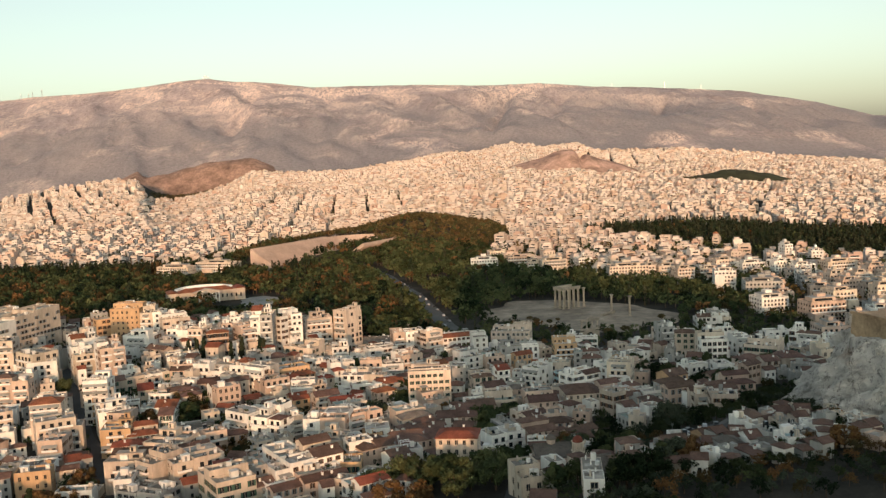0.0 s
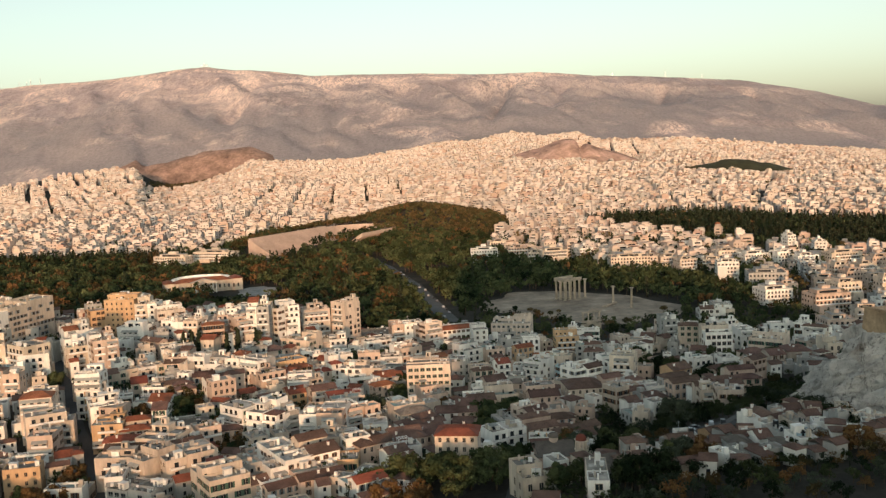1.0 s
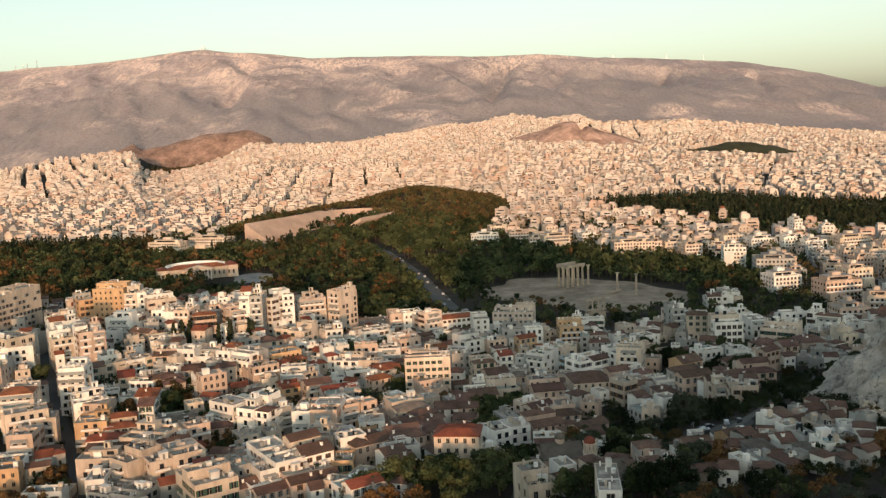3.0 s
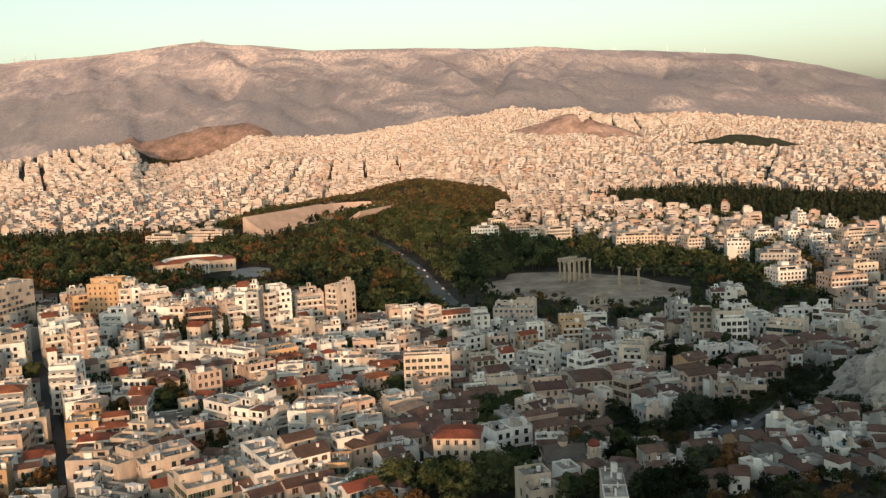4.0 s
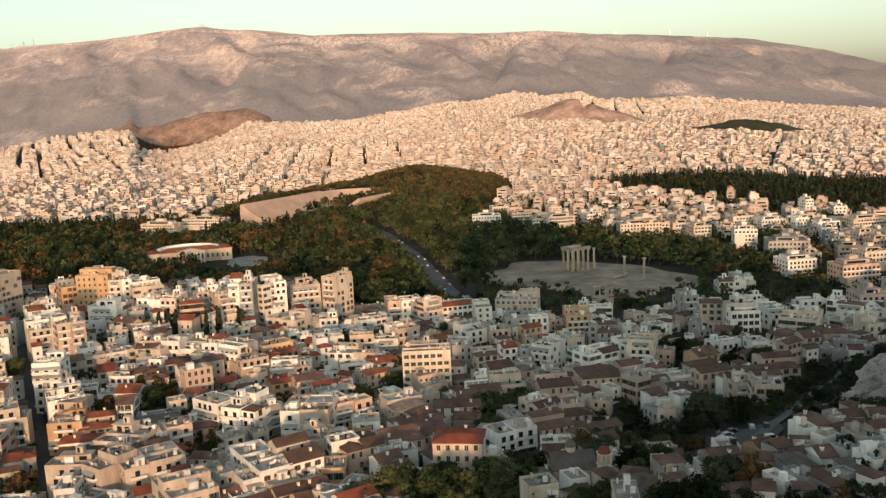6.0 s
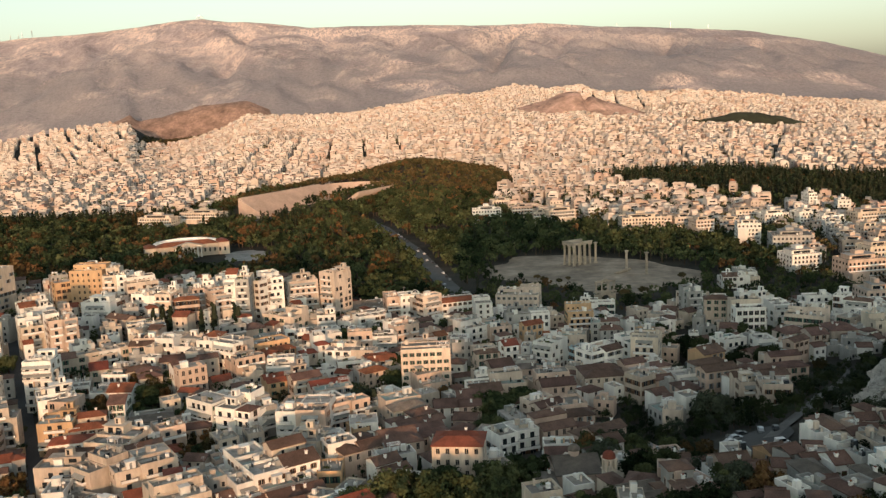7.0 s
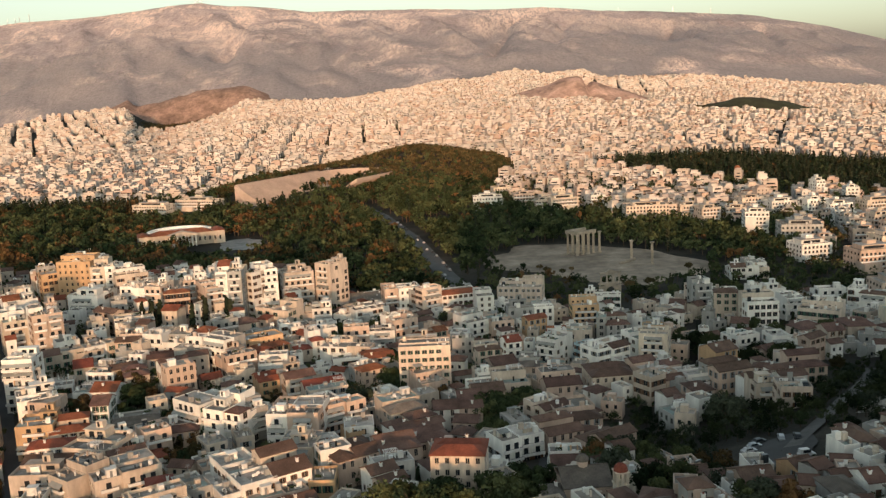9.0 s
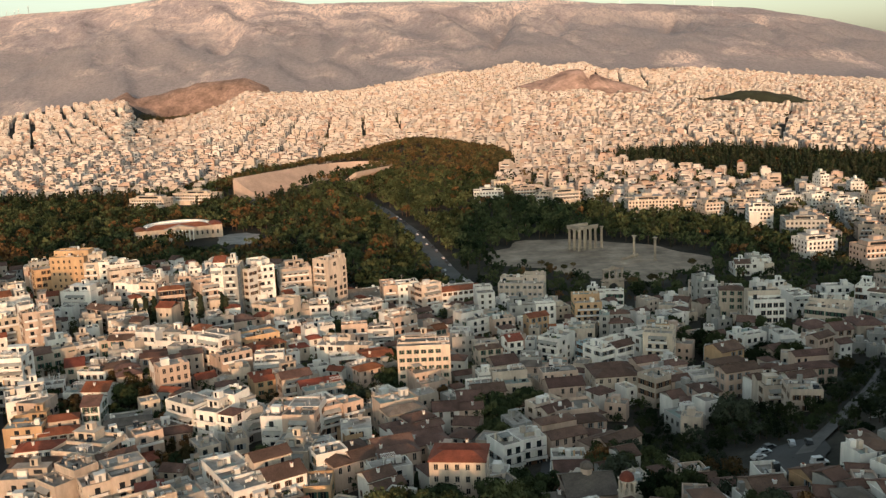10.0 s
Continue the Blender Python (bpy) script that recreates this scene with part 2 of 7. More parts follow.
def height(x, y):
    """The ground's height at x, y."""
    s = 0.75 * x - 0.66 * (y - 300)
    z = 40 / (1 + np.exp(-np.clip((s - 50) / 25, -40, 40))) * ease(110, 220, y) * (1 - ease(520, 620, y)) * (1 - 0.6 * ease(104, 150, x)) + hump(x, y, -10, 290, 50, 50, 6)
    west = ease(40, 160, -x)
    z = z + 11 - 11 * ease(480 + 90 * west, 640 + 90 * west, y) + 9 * west * ease(340, 480, y) * (1 - ease(590, 740, y)) - 3 * west * (1 - ease(300, 380, y))
    z = z + 7 * ease(100, 450, -x) * ease(620, 800, y) - 5 * ease(120, 260, x) * ease(750, 900, y) * (1 - ease(1000, 1300, y))
    u = x * 3200 / np.maximum(y, 900)
    far = np.clip((y - 1050) / 2150, 0, 1.2) ** 1.2
    z = z + far * np.interp(u, CITY_U, CITY_Z)
    z = z + hump(x, y, -85, 1300, 85, 135, 30) + hump(x, y, -235, 1270, 100, 90, 6)
    # the hollow of the stadium between its two hills
    u, v = 0.886 * (x + 223) - 0.463 * (y - 1063), 0.463 * (x + 223) + 0.886 * (y - 1063)
    mound = ease(-115, -62, u) * (1 - ease(10, 60, u)) * ease(-25, 45, v) * (1 - ease(225, 270, v))
    z = z * (1 - mound) + 21 * mound
    hollow = (1 - ease(50, 58, -u)) * (1 - ease(8, 24, u)) * (1 - ease(200, 225, v)) * ease(-70, -30, v)
    z = z * (1 - hollow) + 3 * hollow
    # unseen crest added behind the drone's way, shaped to throw shadow over the old town
    shadow_crest = np.interp(x, (-400, 18, 27, 40, 70, 128, 146, 158, 200, 262, 420), (63, 63, 108, 128, 150, 150, 124, 114, 96, 48, 0))
    return z + shadow_crest * np.exp(-((y + 110) / 60) ** 2)


def ground_at(x, y):
    return float(height(np.float64(x), np.float64(y)))


def grid_mesh(name, xs, ys, zfun, mat, smooth=True):
    X, Y = np.meshgrid(xs, ys)
    co = np.stack([X, Y, zfun(X, Y)], -1).reshape(-1, 3)
    n, m = len(xs), len(ys)
    i = (np.arange(m - 1)[:, None] * n + np.arange(n - 1)[None, :]).reshape(-1)
    return array_mesh(name, co, np.stack([i, i + 1, i + n + 1, i + n], -1), [mat], None, smooth)


def array_mesh(name, co, quads, mats, index=None, smooth=False):
    """A mesh from arrays: places, four-cornered faces, and each face's material."""
    me = bpy.data.meshes.new(name)
    me.vertices.add(len(co))
    me.vertices.foreach_set("co", np.asarray(co, np.float32).ravel())
    me.loops.add(len(quads) * 4)
    me.loops.foreach_set("vertex_index", np.asarray(quads, np.int32).ravel())
    me.polygons.add(len(quads))
    me.polygons.foreach_set("loop_start", np.arange(0, len(quads) * 4, 4, dtype=np.int32))
    if index is not None:
        me.polygons.foreach_set("material_index", np.asarray(index, np.int32))
    me.polygons.foreach_set("use_smooth", np.full(len(quads), smooth, bool))
    for k in mats:
        me.materials.append(k)
    me.update(calc_edges=True)
    return me


def spaced(*spans):
    out = []
    for a, b, step in spans:
        out += list(np.arange(a, b, step))
    return np.array(out + [spans[-1][1]], float)


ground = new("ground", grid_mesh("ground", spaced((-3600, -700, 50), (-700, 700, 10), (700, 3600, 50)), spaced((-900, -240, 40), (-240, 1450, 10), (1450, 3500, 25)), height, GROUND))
tagged(ground, "grey and dusty ground of a hillside city, toned dark for shaded lanes", "ground", kind="structure")

RIDGE_X = (-3600, -2360, -2210, -1950, -1780, -1640, -1490, -1330, -1210, -1015, -790, -510, -230, 70, 320, 600, 950, 1140, 1310, 1440, 1690, 1820, 1990, 2400, 3600)
RIDGE_Z = (420, 475, 488, 492, 503, 514, 531, 541, 521, 507, 473, 470, 462, 445, 446, 418, 396, 379, 367, 343, 296, 262, 216, 190, 150)


def fractal(X, Y, size, octaves, ridged=False, seed=0.0):
    out = np.zeros(X.size)
    xs, ys = X.ravel(), Y.ravel()
    for i in range(X.size):
        p = Vector((xs[i] / size, ys[i] / size, seed))
        out[i] = noise.ridged_multi_fractal(p, 0.9, 2.1, octaves, 1.0, 2.0) if ridged else noise.fractal(p, 0.8, 2.1, octaves)
    return out.reshape(X.shape)


def mountain_height(X, Y):
    ridge = np.interp(X * 4700 / np.maximum(Y, 4200), RIDGE_X, RIDGE_Z)
    foot = np.interp(X * 3200 / Y, CITY_U, CITY_Z) - 4
    t = (Y - 3150) / 1550
    rise = np.where(t < 1, 0.30 * ease(0, 0.55, t) + 0.70 * np.clip(t, 0, 1) ** 1.7, 1 - 0.5 * (t - 1))
    z = foot + (ridge - foot) * rise
    body = ease(0.05, 0.35, t) * (1 - ease(0.80, 0.99, t))
    gully = fractal(X + 0.35 * Y, Y * 0.4, 300, 7, True, 3.3) - 1.2
    z = z + body * (40 * gully + 16 * fractal(X, Y, 600, 5, False, 7.7))
    # ravines that run down the face
    for x0, y0, x1, y1, deep, wide in ((190, 4560, 78, 3650, 46, 30), (95, 4500, 60, 4000, 26, 26), (905, 4450, 800, 4000, 44, 34), (960, 4400, 880, 4050, 30, 26), (-700, 4550, -560, 3900, 26, 40), (-1050, 4500, -1010, 3900, 24, 36), (420, 4480, 330, 3800, 22, 34), (1300, 4450, 1180, 3800, 26, 40)):
        line = x0 + (x1 - x0) * (Y - y0) / (y1 - y0) + 14 * np.sin(Y / 70)
        z = z - deep * np.exp(-((X - line) / wide) ** 2) * ease(y1 - 150, y1 + 50, Y) * (1 - ease(y0 - 80, y0 + 80, Y))
    z = z + hump(X, Y, -980, 3420, 330, 130, 30)
    return z + ease(0.75, 1.0, t) * 2.5 * fractal(X, Y, 60, 4, False, 1.1)


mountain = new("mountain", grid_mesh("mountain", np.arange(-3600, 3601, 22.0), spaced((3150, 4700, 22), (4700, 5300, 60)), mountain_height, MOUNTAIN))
tagged(mountain, "long bare mountain ridge of scrub and pale rock, tinted mauve for haze", "mountain", kind="structure")


# ---- building blocks ----
BOX_FACES = np.array([(0, 3, 2, 1), (4, 5, 6, 7), (0, 1, 5, 4), (1, 2, 6, 5), (2, 3, 7, 6), (3, 0, 4, 7)])


class Solids:
    """Gathers boxes, prisms and quads of one mesh."""

    def __init__(self):
        self.co, self.faces, self.index, self.count = [], [], [], 0

    def add(self, co, faces, mat=0):
        co, faces = np.asarray(co, float), np.asarray(faces)
        self.co.append(co)
        self.faces.append(faces + self.count)
        self.index.append(np.full(len(faces), mat))
        self.count += len(co)

    def box(self, x0, y0, z0, x1, y1, z1, mat=0, taper=0.0):
        t = taper
        self.add([(x0, y0, z0), (x1, y0, z0), (x1, y1, z0), (x0, y1, z0), (x0 + t, y0 + t, z1), (x1 - t, y0 + t, z1), (x1 - t, y1 - t, z1), (x0 + t, y1 - t, z1)], BOX_FACES, mat)

    def tube(self, x, y, z0, z1, r0, r1, n=10, mat=0):
        a = np.arange(n) * 2 * np.pi / n
        ring = np.stack([np.cos(a), np.sin(a)], -1)
        co = np.concatenate([np.c_[ring * r0 + (x, y), np.full(n, z0)], np.c_[ring * r1 + (x, y), np.full(n, z1)], [(x, y, z1)]])
        i = np.arange(n)
        j = (i + 1) % n
        self.add(co, np.concatenate([np.stack([i, j, j + n, i + n], -1), np.stack([i[::2] + n, j[::2] + n, (j[::2] + 1) % n + n, np.full(len(i[::2]), 2 * n)], -1)]), mat)

    def mesh(self, name, mats, smooth=False):
        return array_mesh(name, np.concatenate(self.co), np.concatenate(self.faces), mats, np.concatenate(self.index), smooth)


def part(name, mesh, parent, m=None, label=""):
    ob = new(name, mesh)
    ob.parent = parent
    if m is not None:
        ob.matrix_basis = m
    if label:
        ob["label"] = label
    return ob


CACHE = {}


def cached(key, make):
    if key not in CACHE:
        CACHE[key] = make()
    return CACHE[key]


def window_mesh(w, h, shutter, wallside):
    """A window in its frame: stone surround, sill, glass set back, and two leaves of shutters where it has them."""
    def make():
        s = Solids()
        a, b = w / 2, h / 2
        s.box(-a - 0.14, -0.07, b, a + 0.14, 0.0, b + 0.16, 0)
        s.box(-a - 0.18, -0.16, -b - 0.14, a + 0.18, 0.0, -b, 0)
        s.box(-a - 0.14, -0.07, -b, -a, 0.0, b, 0)
        s.box(a, -0.07, -b, a + 0.14, 0.0, b, 0)
        s.box(-a, -0.025, -b, a, 0.0, b, 1)
        s.box(-0.04, -0.05, -b, 0.04, -0.02, b, 0)
        if shutter is not None:
            for side in (-1, 1):
                s.box(min(side * a, side * (a + w * 0.5)), -0.12, -b, max(side * a, side * (a + w * 0.5)), -0.05, b, 2)
        return s.mesh("window", [WALLS[wallside], GLASS, SHUTTERS[shutter or 0]])
    return cached(("window", w, h, shutter, wallside), make)


def balcony_mesh(length, cloth):
    """A slab with a solid front below a rail, and an awning over it where cloth is given."""
    def make():
        s = Solids()
        a = length / 2
        s.box(-a, -1.3, -0.18, a, 0, 0, 0)
        s.box(-a, -1.3, 0, a, -1.22, 0.75, 0)
        s.box(-a, -1.22, 0, -a + 0.06, 0, 0.75, 0)
        s.box(a - 0.06, -1.22, 0, a, 0, 0.75, 0)
        s.box(-a, -1.32, 0.85, a, -1.24, 0.93, 1)
        bays = max(1, int(length / 2.8))
        for k in range(bays):
            u = (k + 0.5 - bays / 2) * length / bays
            s.box(u - 0.75, -0.06, 0.02, u + 0.75, -0.02, 2.2, 2)
        if cloth:
            s.add([(-a, -1.5, 1.75), (a, -1.5, 1.75), (a, -0.05, 2.55), (-a, -0.05, 2.55), (-a, -1.5, 1.45), (a, -1.5, 1.45)], [(0, 1, 2, 3), (4, 5, 1, 0)], 3)
        return s.mesh("balcony", [WHITE, DARK, GLASS, cloth or AWNING])
    return cached(("balcony", length, cloth.name if cloth else ""), make)


def heater_mesh():
    s = Solids()
    s.add([(-0.9, 0, 0.2), (0.9, 0, 0.2), (0.9, 1.3, 1.3), (-0.9, 1.3, 1.3), (-0.9, 0.06, 0.12), (0.9, 0.06, 0.12), (0.9, 1.36, 1.22), (-0.9, 1.36, 1.22)], BOX_FACES[:, ::-1], 1)
    s.box(-0.8, 1.25, 1.2, 0.8, 1.75, 1.7, 0)
    for x in (-0.8, 0.75):
        s.box(x, 1.3, 0, x + 0.05, 1.4, 1.25, 0)
    return s.mesh("solar_heater", [METAL, GLASS])


def tank_mesh():
    s = Solids()
    for x, y in ((-0.5, -0.5), (0.5, -0.5), (0.5, 0.5), (-0.5, 0.5)):
        s.box(x - 0.05, y - 0.05, 0, x + 0.05, y + 0.05, 0.8, 1)
    s.tube(0, 0, 0.8, 2.0, 0.65, 0.65, 10)
    return s.mesh("water_tank", [WHITE, METAL])


def antenna_mesh():
    s = Solids()
    s.box(-0.04, -0.04, 0, 0.04, 0.04, 4.0)
    for z, a in ((3.9, 0.5), (3.6, 0.7), (3.3, 0.9)):
        s.box(-a, -0.03, z, a, 0.03, z + 0.05)
    return s.mesh("antenna", [METAL])


def cooler_mesh():
    s = Solids()
    s.box(-0.5, -0.2, 0.1, 0.5, 0.2, 0.85, 0)
    s.box(-0.3, -0.22, 0.2, 0.25, -0.2, 0.75, 1)
    return s.mesh("air_conditioner", [WHITE, DARK])


def dish_mesh():
    s = Solids()
    s.box(-0.04, -0.04, 0, 0.04, 0.04, 1.0)
    n = 10
    a = np.arange(n) * 2 * np.pi / n
    co = np.concatenate([np.stack([np.cos(a) * 0.55, np.full(n, -0.25), 1.2 + np.sin(a) * 0.55], -1), [(0, 0, 1.1)]])
    s.add(co, [(i, (i + 1) % n, (i + 2) % n, n) for i in range(0, n, 2)])
    return s.mesh("satellite_dish", [WHITE])


def chimney_mesh():
    s = Solids()
    s.box(-0.35, -0.35, -1.2, 0.35, 0.35, 1.1, 0)
    s.box(-0.45, -0.45, 1.1, 0.45, 0.45, 1.25, 0)
    s.box(-0.2, -0.2, 1.25, 0.2, 0.2, 1.5, 1)
    return s.mesh("chimney", [WALLS["w"], TILES["r"]])


def shed_mesh():
    s = Solids()
    s.box(-1.4, -1.1, 0, 1.4, 1.1, 2.3)
    s.box(-1.6, -1.4, 2.3, 1.6, 1.2, 2.45)
    s.box(-0.5, -1.14, 0, 0.3, -1.1, 1.9, 1)
    return s.mesh("roof_shed", [WALLS["w"], SHUTTERS[2]])


def pergola_mesh():
    s = Solids()
    for x in (-1.9, 1.8):
        for y in (-1.3, 1.2):
            s.box(x, y, 0, x + 0.1, y + 0.1, 2.3)
    for k in range(9):
        s.box(-2.1 + k * 0.5, -1.5, 2.3, -1.98 + k * 0.5, 1.5, 2.42)
    s.box(-2.1, -1.35, 2.2, 2.1, -1.2, 2.3)
    s.box(-2.1, 1.15, 2.2, 2.1, 1.3, 2.3)
    return s.mesh("pergola", [WHITE])


def planter_mesh():
    s = Solids()
    s.box(-1.2, -0.25, 0, 1.2, 0.25, 0.5, 0)
    rnd = np.random.default_rng(3)
    c = np.stack([rnd.uniform(-1.1, 1.1, 60), rnd.uniform(-0.35, 0.35, 60), rnd.uniform(0.5, 1.3, 60)], -1)
    for q in c:
        u, v = rnd.normal(size=3) * 0.16, rnd.normal(size=3) * 0.16
        s.add([q - u, q + v, q + u, q - v], [(0, 1, 2, 3)], 1)
    return s.mesh("planter", [CONCRETE, LEAVES["green"]])


def low_wall_mesh():
    s = Solids()
    s.box(-2.2, -0.1, 0, 2.2, 0.1, 1.2)
    return s.mesh("terrace_wall", [WALLS["c"]])


def awning_mesh():
    s = Solids()
    s.add([(-1.8, -1.4, 2.0), (1.8, -1.4, 2.0), (1.8, 1.4, 2.5), (-1.8, 1.4, 2.5)], [(0, 1, 2, 3)], 0)
    for x in (-1.75, 1.7):
        for y, z in ((-1.35, 2.0), (1.3, 2.48)):
            s.box(x, y, 0, x + 0.06, y + 0.06, z, 1)
    return s.mesh("sun_canopy", [AWNING, METAL])


TERRACE = [("roof_shed", shed_mesh()), ("pergola", pergola_mesh()), ("planter", planter_mesh()), ("planter", planter_mesh()), ("terrace_wall", low_wall_mesh()), ("sun_canopy", awning_mesh()), ("roof_shed", shed_mesh())]
CLUTTER = [("solar_heater", heater_mesh()), ("water_tank", tank_mesh()), ("antenna", antenna_mesh()), ("air_conditioner", cooler_mesh()), ("satellite_dish", dish_mesh()), ("air_conditioner", cooler_mesh())]
CHIMNEY = chimney_mesh()
WALL_WORDS = {"w": "white plastered", "c": "cream plastered", "p": "pale pink plastered", "o": "ochre plastered", "g": "grey plastered", "b": "pale blue plastered"}
ROOF_WORDS = {"r": "red clay tile", "t": "brown clay tile", "k": "grey tile"}


def tile_roof(w, d, kind, over=0.45):
    """A gabled (G) or hipped (H) tile roof over a w by d wall head, at height 0, with a thickness of its own and a ridge."""
    s = Solids()
    a, y0, y1 = w / 2 + over, -over, d + over
    span = min(w, d) / 2 + over
    rise = span * 0.42
    m = d / 2
    if kind == "G":
        rise = (d / 2 + over) * 0.42
        for dz, flip in ((0.0, 1), (-0.22, -1)):
            q = np.array([(-a, y0, dz), (a, y0, dz), (a, m, rise + dz), (-a, m, rise + dz), (a, y1, dz), (-a, y1, dz)])
            s.add(q, [f[::flip] for f in [(0, 1, 2, 3), (3, 2, 4, 5)]])
        s.add([(-a, y0, -0.22), (a, y0, -0.22), (a, y0, 0), (-a, y0, 0)], [(0, 1, 2, 3)])
        s.add([(-a, y1, -0.22), (a, y1, -0.22), (a, y1, 0), (-a, y1, 0)], [(3, 2, 1, 0)])
        for x in (-a, a):
            s.add([(x, y0, -0.22), (x, m, rise - 0.22), (x, m, rise), (x, y0, 0), (x, y1, -0.22), (x, y1, 0)], [(0, 1, 2, 3), (1, 4, 5, 2)])
        s.box(-a, m - 0.15, rise - 0.05, a, m + 0.15, rise + 0.1)
    else:
        if w >= d:
            p, q = (-a + span, m, rise), (a - span, m, rise)
            co = [(-a, y0, 0), (a, y0, 0), (a, y1, 0), (-a, y1, 0), p, q]
            faces = [(0, 1, 5, 4), (2, 3, 4, 5), (1, 2, 5, 5), (3, 0, 4, 4)]
        else:
            p, q = (0, y0 + span, rise), (0, y1 - span, rise)
            co = [(-a, y0, 0), (a, y0, 0), (a, y1, 0), (-a, y1, 0), p, q]
            faces = [(1, 2, 5, 4), (3, 0, 4, 5), (0, 1, 4, 4), (2, 3, 5, 5)]
        # three-cornered ends get a middle point on their foot, so that every face has four corners
        co = [Vector(c) for c in co]
        out = []
        for f in faces:
            if f[2] == f[3]:
                co.append((co[f[0]] + co[f[1]]) / 2)
                k = len(co) - 1
                co.append((co[f[1]] + co[f[2]]) / 2)
                co.append((co[f[0]] + co[f[2]]) / 2)
                co.append((co[f[0]] + co[f[1]] + co[f[2]]) / 3)
                out += [(f[0], k, k + 3, k + 2), (k, f[1], k + 1, k + 3), (k + 3, k + 1, f[2], k + 2)]
            else:
                out.append(f)
        s.add([tuple(c) for c in co], out)
        s.box(-a, y0, -0.22, a, y1, 0.0)
    return s


def gable_ends(s, w, d, h):
    """The three-cornered tops of the end walls under a gabled roof."""
    rise = d / 2 * 0.42
    for x in (-w / 2, w / 2 - 0.3):
        s.add([(x, 0, h), (x + 0.3, 0, h), (x + 0.3, d, h), (x, d, h), (x, d / 2 - 0.01, h + rise), (x + 0.3, d / 2 - 0.01, h + rise), (x + 0.3, d / 2 + 0.01, h + rise), (x, d / 2 + 0.01, h + rise)], BOX_FACES)


TAKEN = []


def split_plan(rnd, w, d, h, plain):
    """The volumes of a house that grew over time: x0, y0, x1, y1, height, row; the main one first."""
    nx = max(1, round(w / rnd.uniform(8.0, 13.0)))
    ny = 1 if d < 10.5 else 2 if d < 19 else 3
    if plain:
        nx, ny = max(1, round(w / 16)), ny if d > 10 else 1
    xs = [-w / 2 + w * (k + (rnd.uniform(-0.2, 0.2) if 0 < k < nx else 0)) / nx for k in range(nx + 1)]
    main = rnd.randrange(nx)
    out = []
    for k in range(nx):
        ys = [0.0] + [d * (j + rnd.uniform(-0.2, 0.15)) / ny for j in range(1, ny)] + [d]
        if k != main and not plain:
            ys[0] = rnd.choice((0.0, 0.0, 0.5, 1.2))
        for j in range(ny):
            drop = rnd.choice((0, 0, 0, -0.5, -1.2, -3.0))
            if j > 0:
                drop = rnd.choice((0, 0, -0.6, -2.6, 0.8, 2.4))
            if k == main and j == 0 or plain and j == 0:
                drop = 0
            out.append((xs[k], ys[j], xs[k + 1], ys[j + 1], max(min(h, 3.2), h + drop), j))
    out.sort(key=lambda q: not (q[5] == 0 and q[0] == xs[main]))
    return out


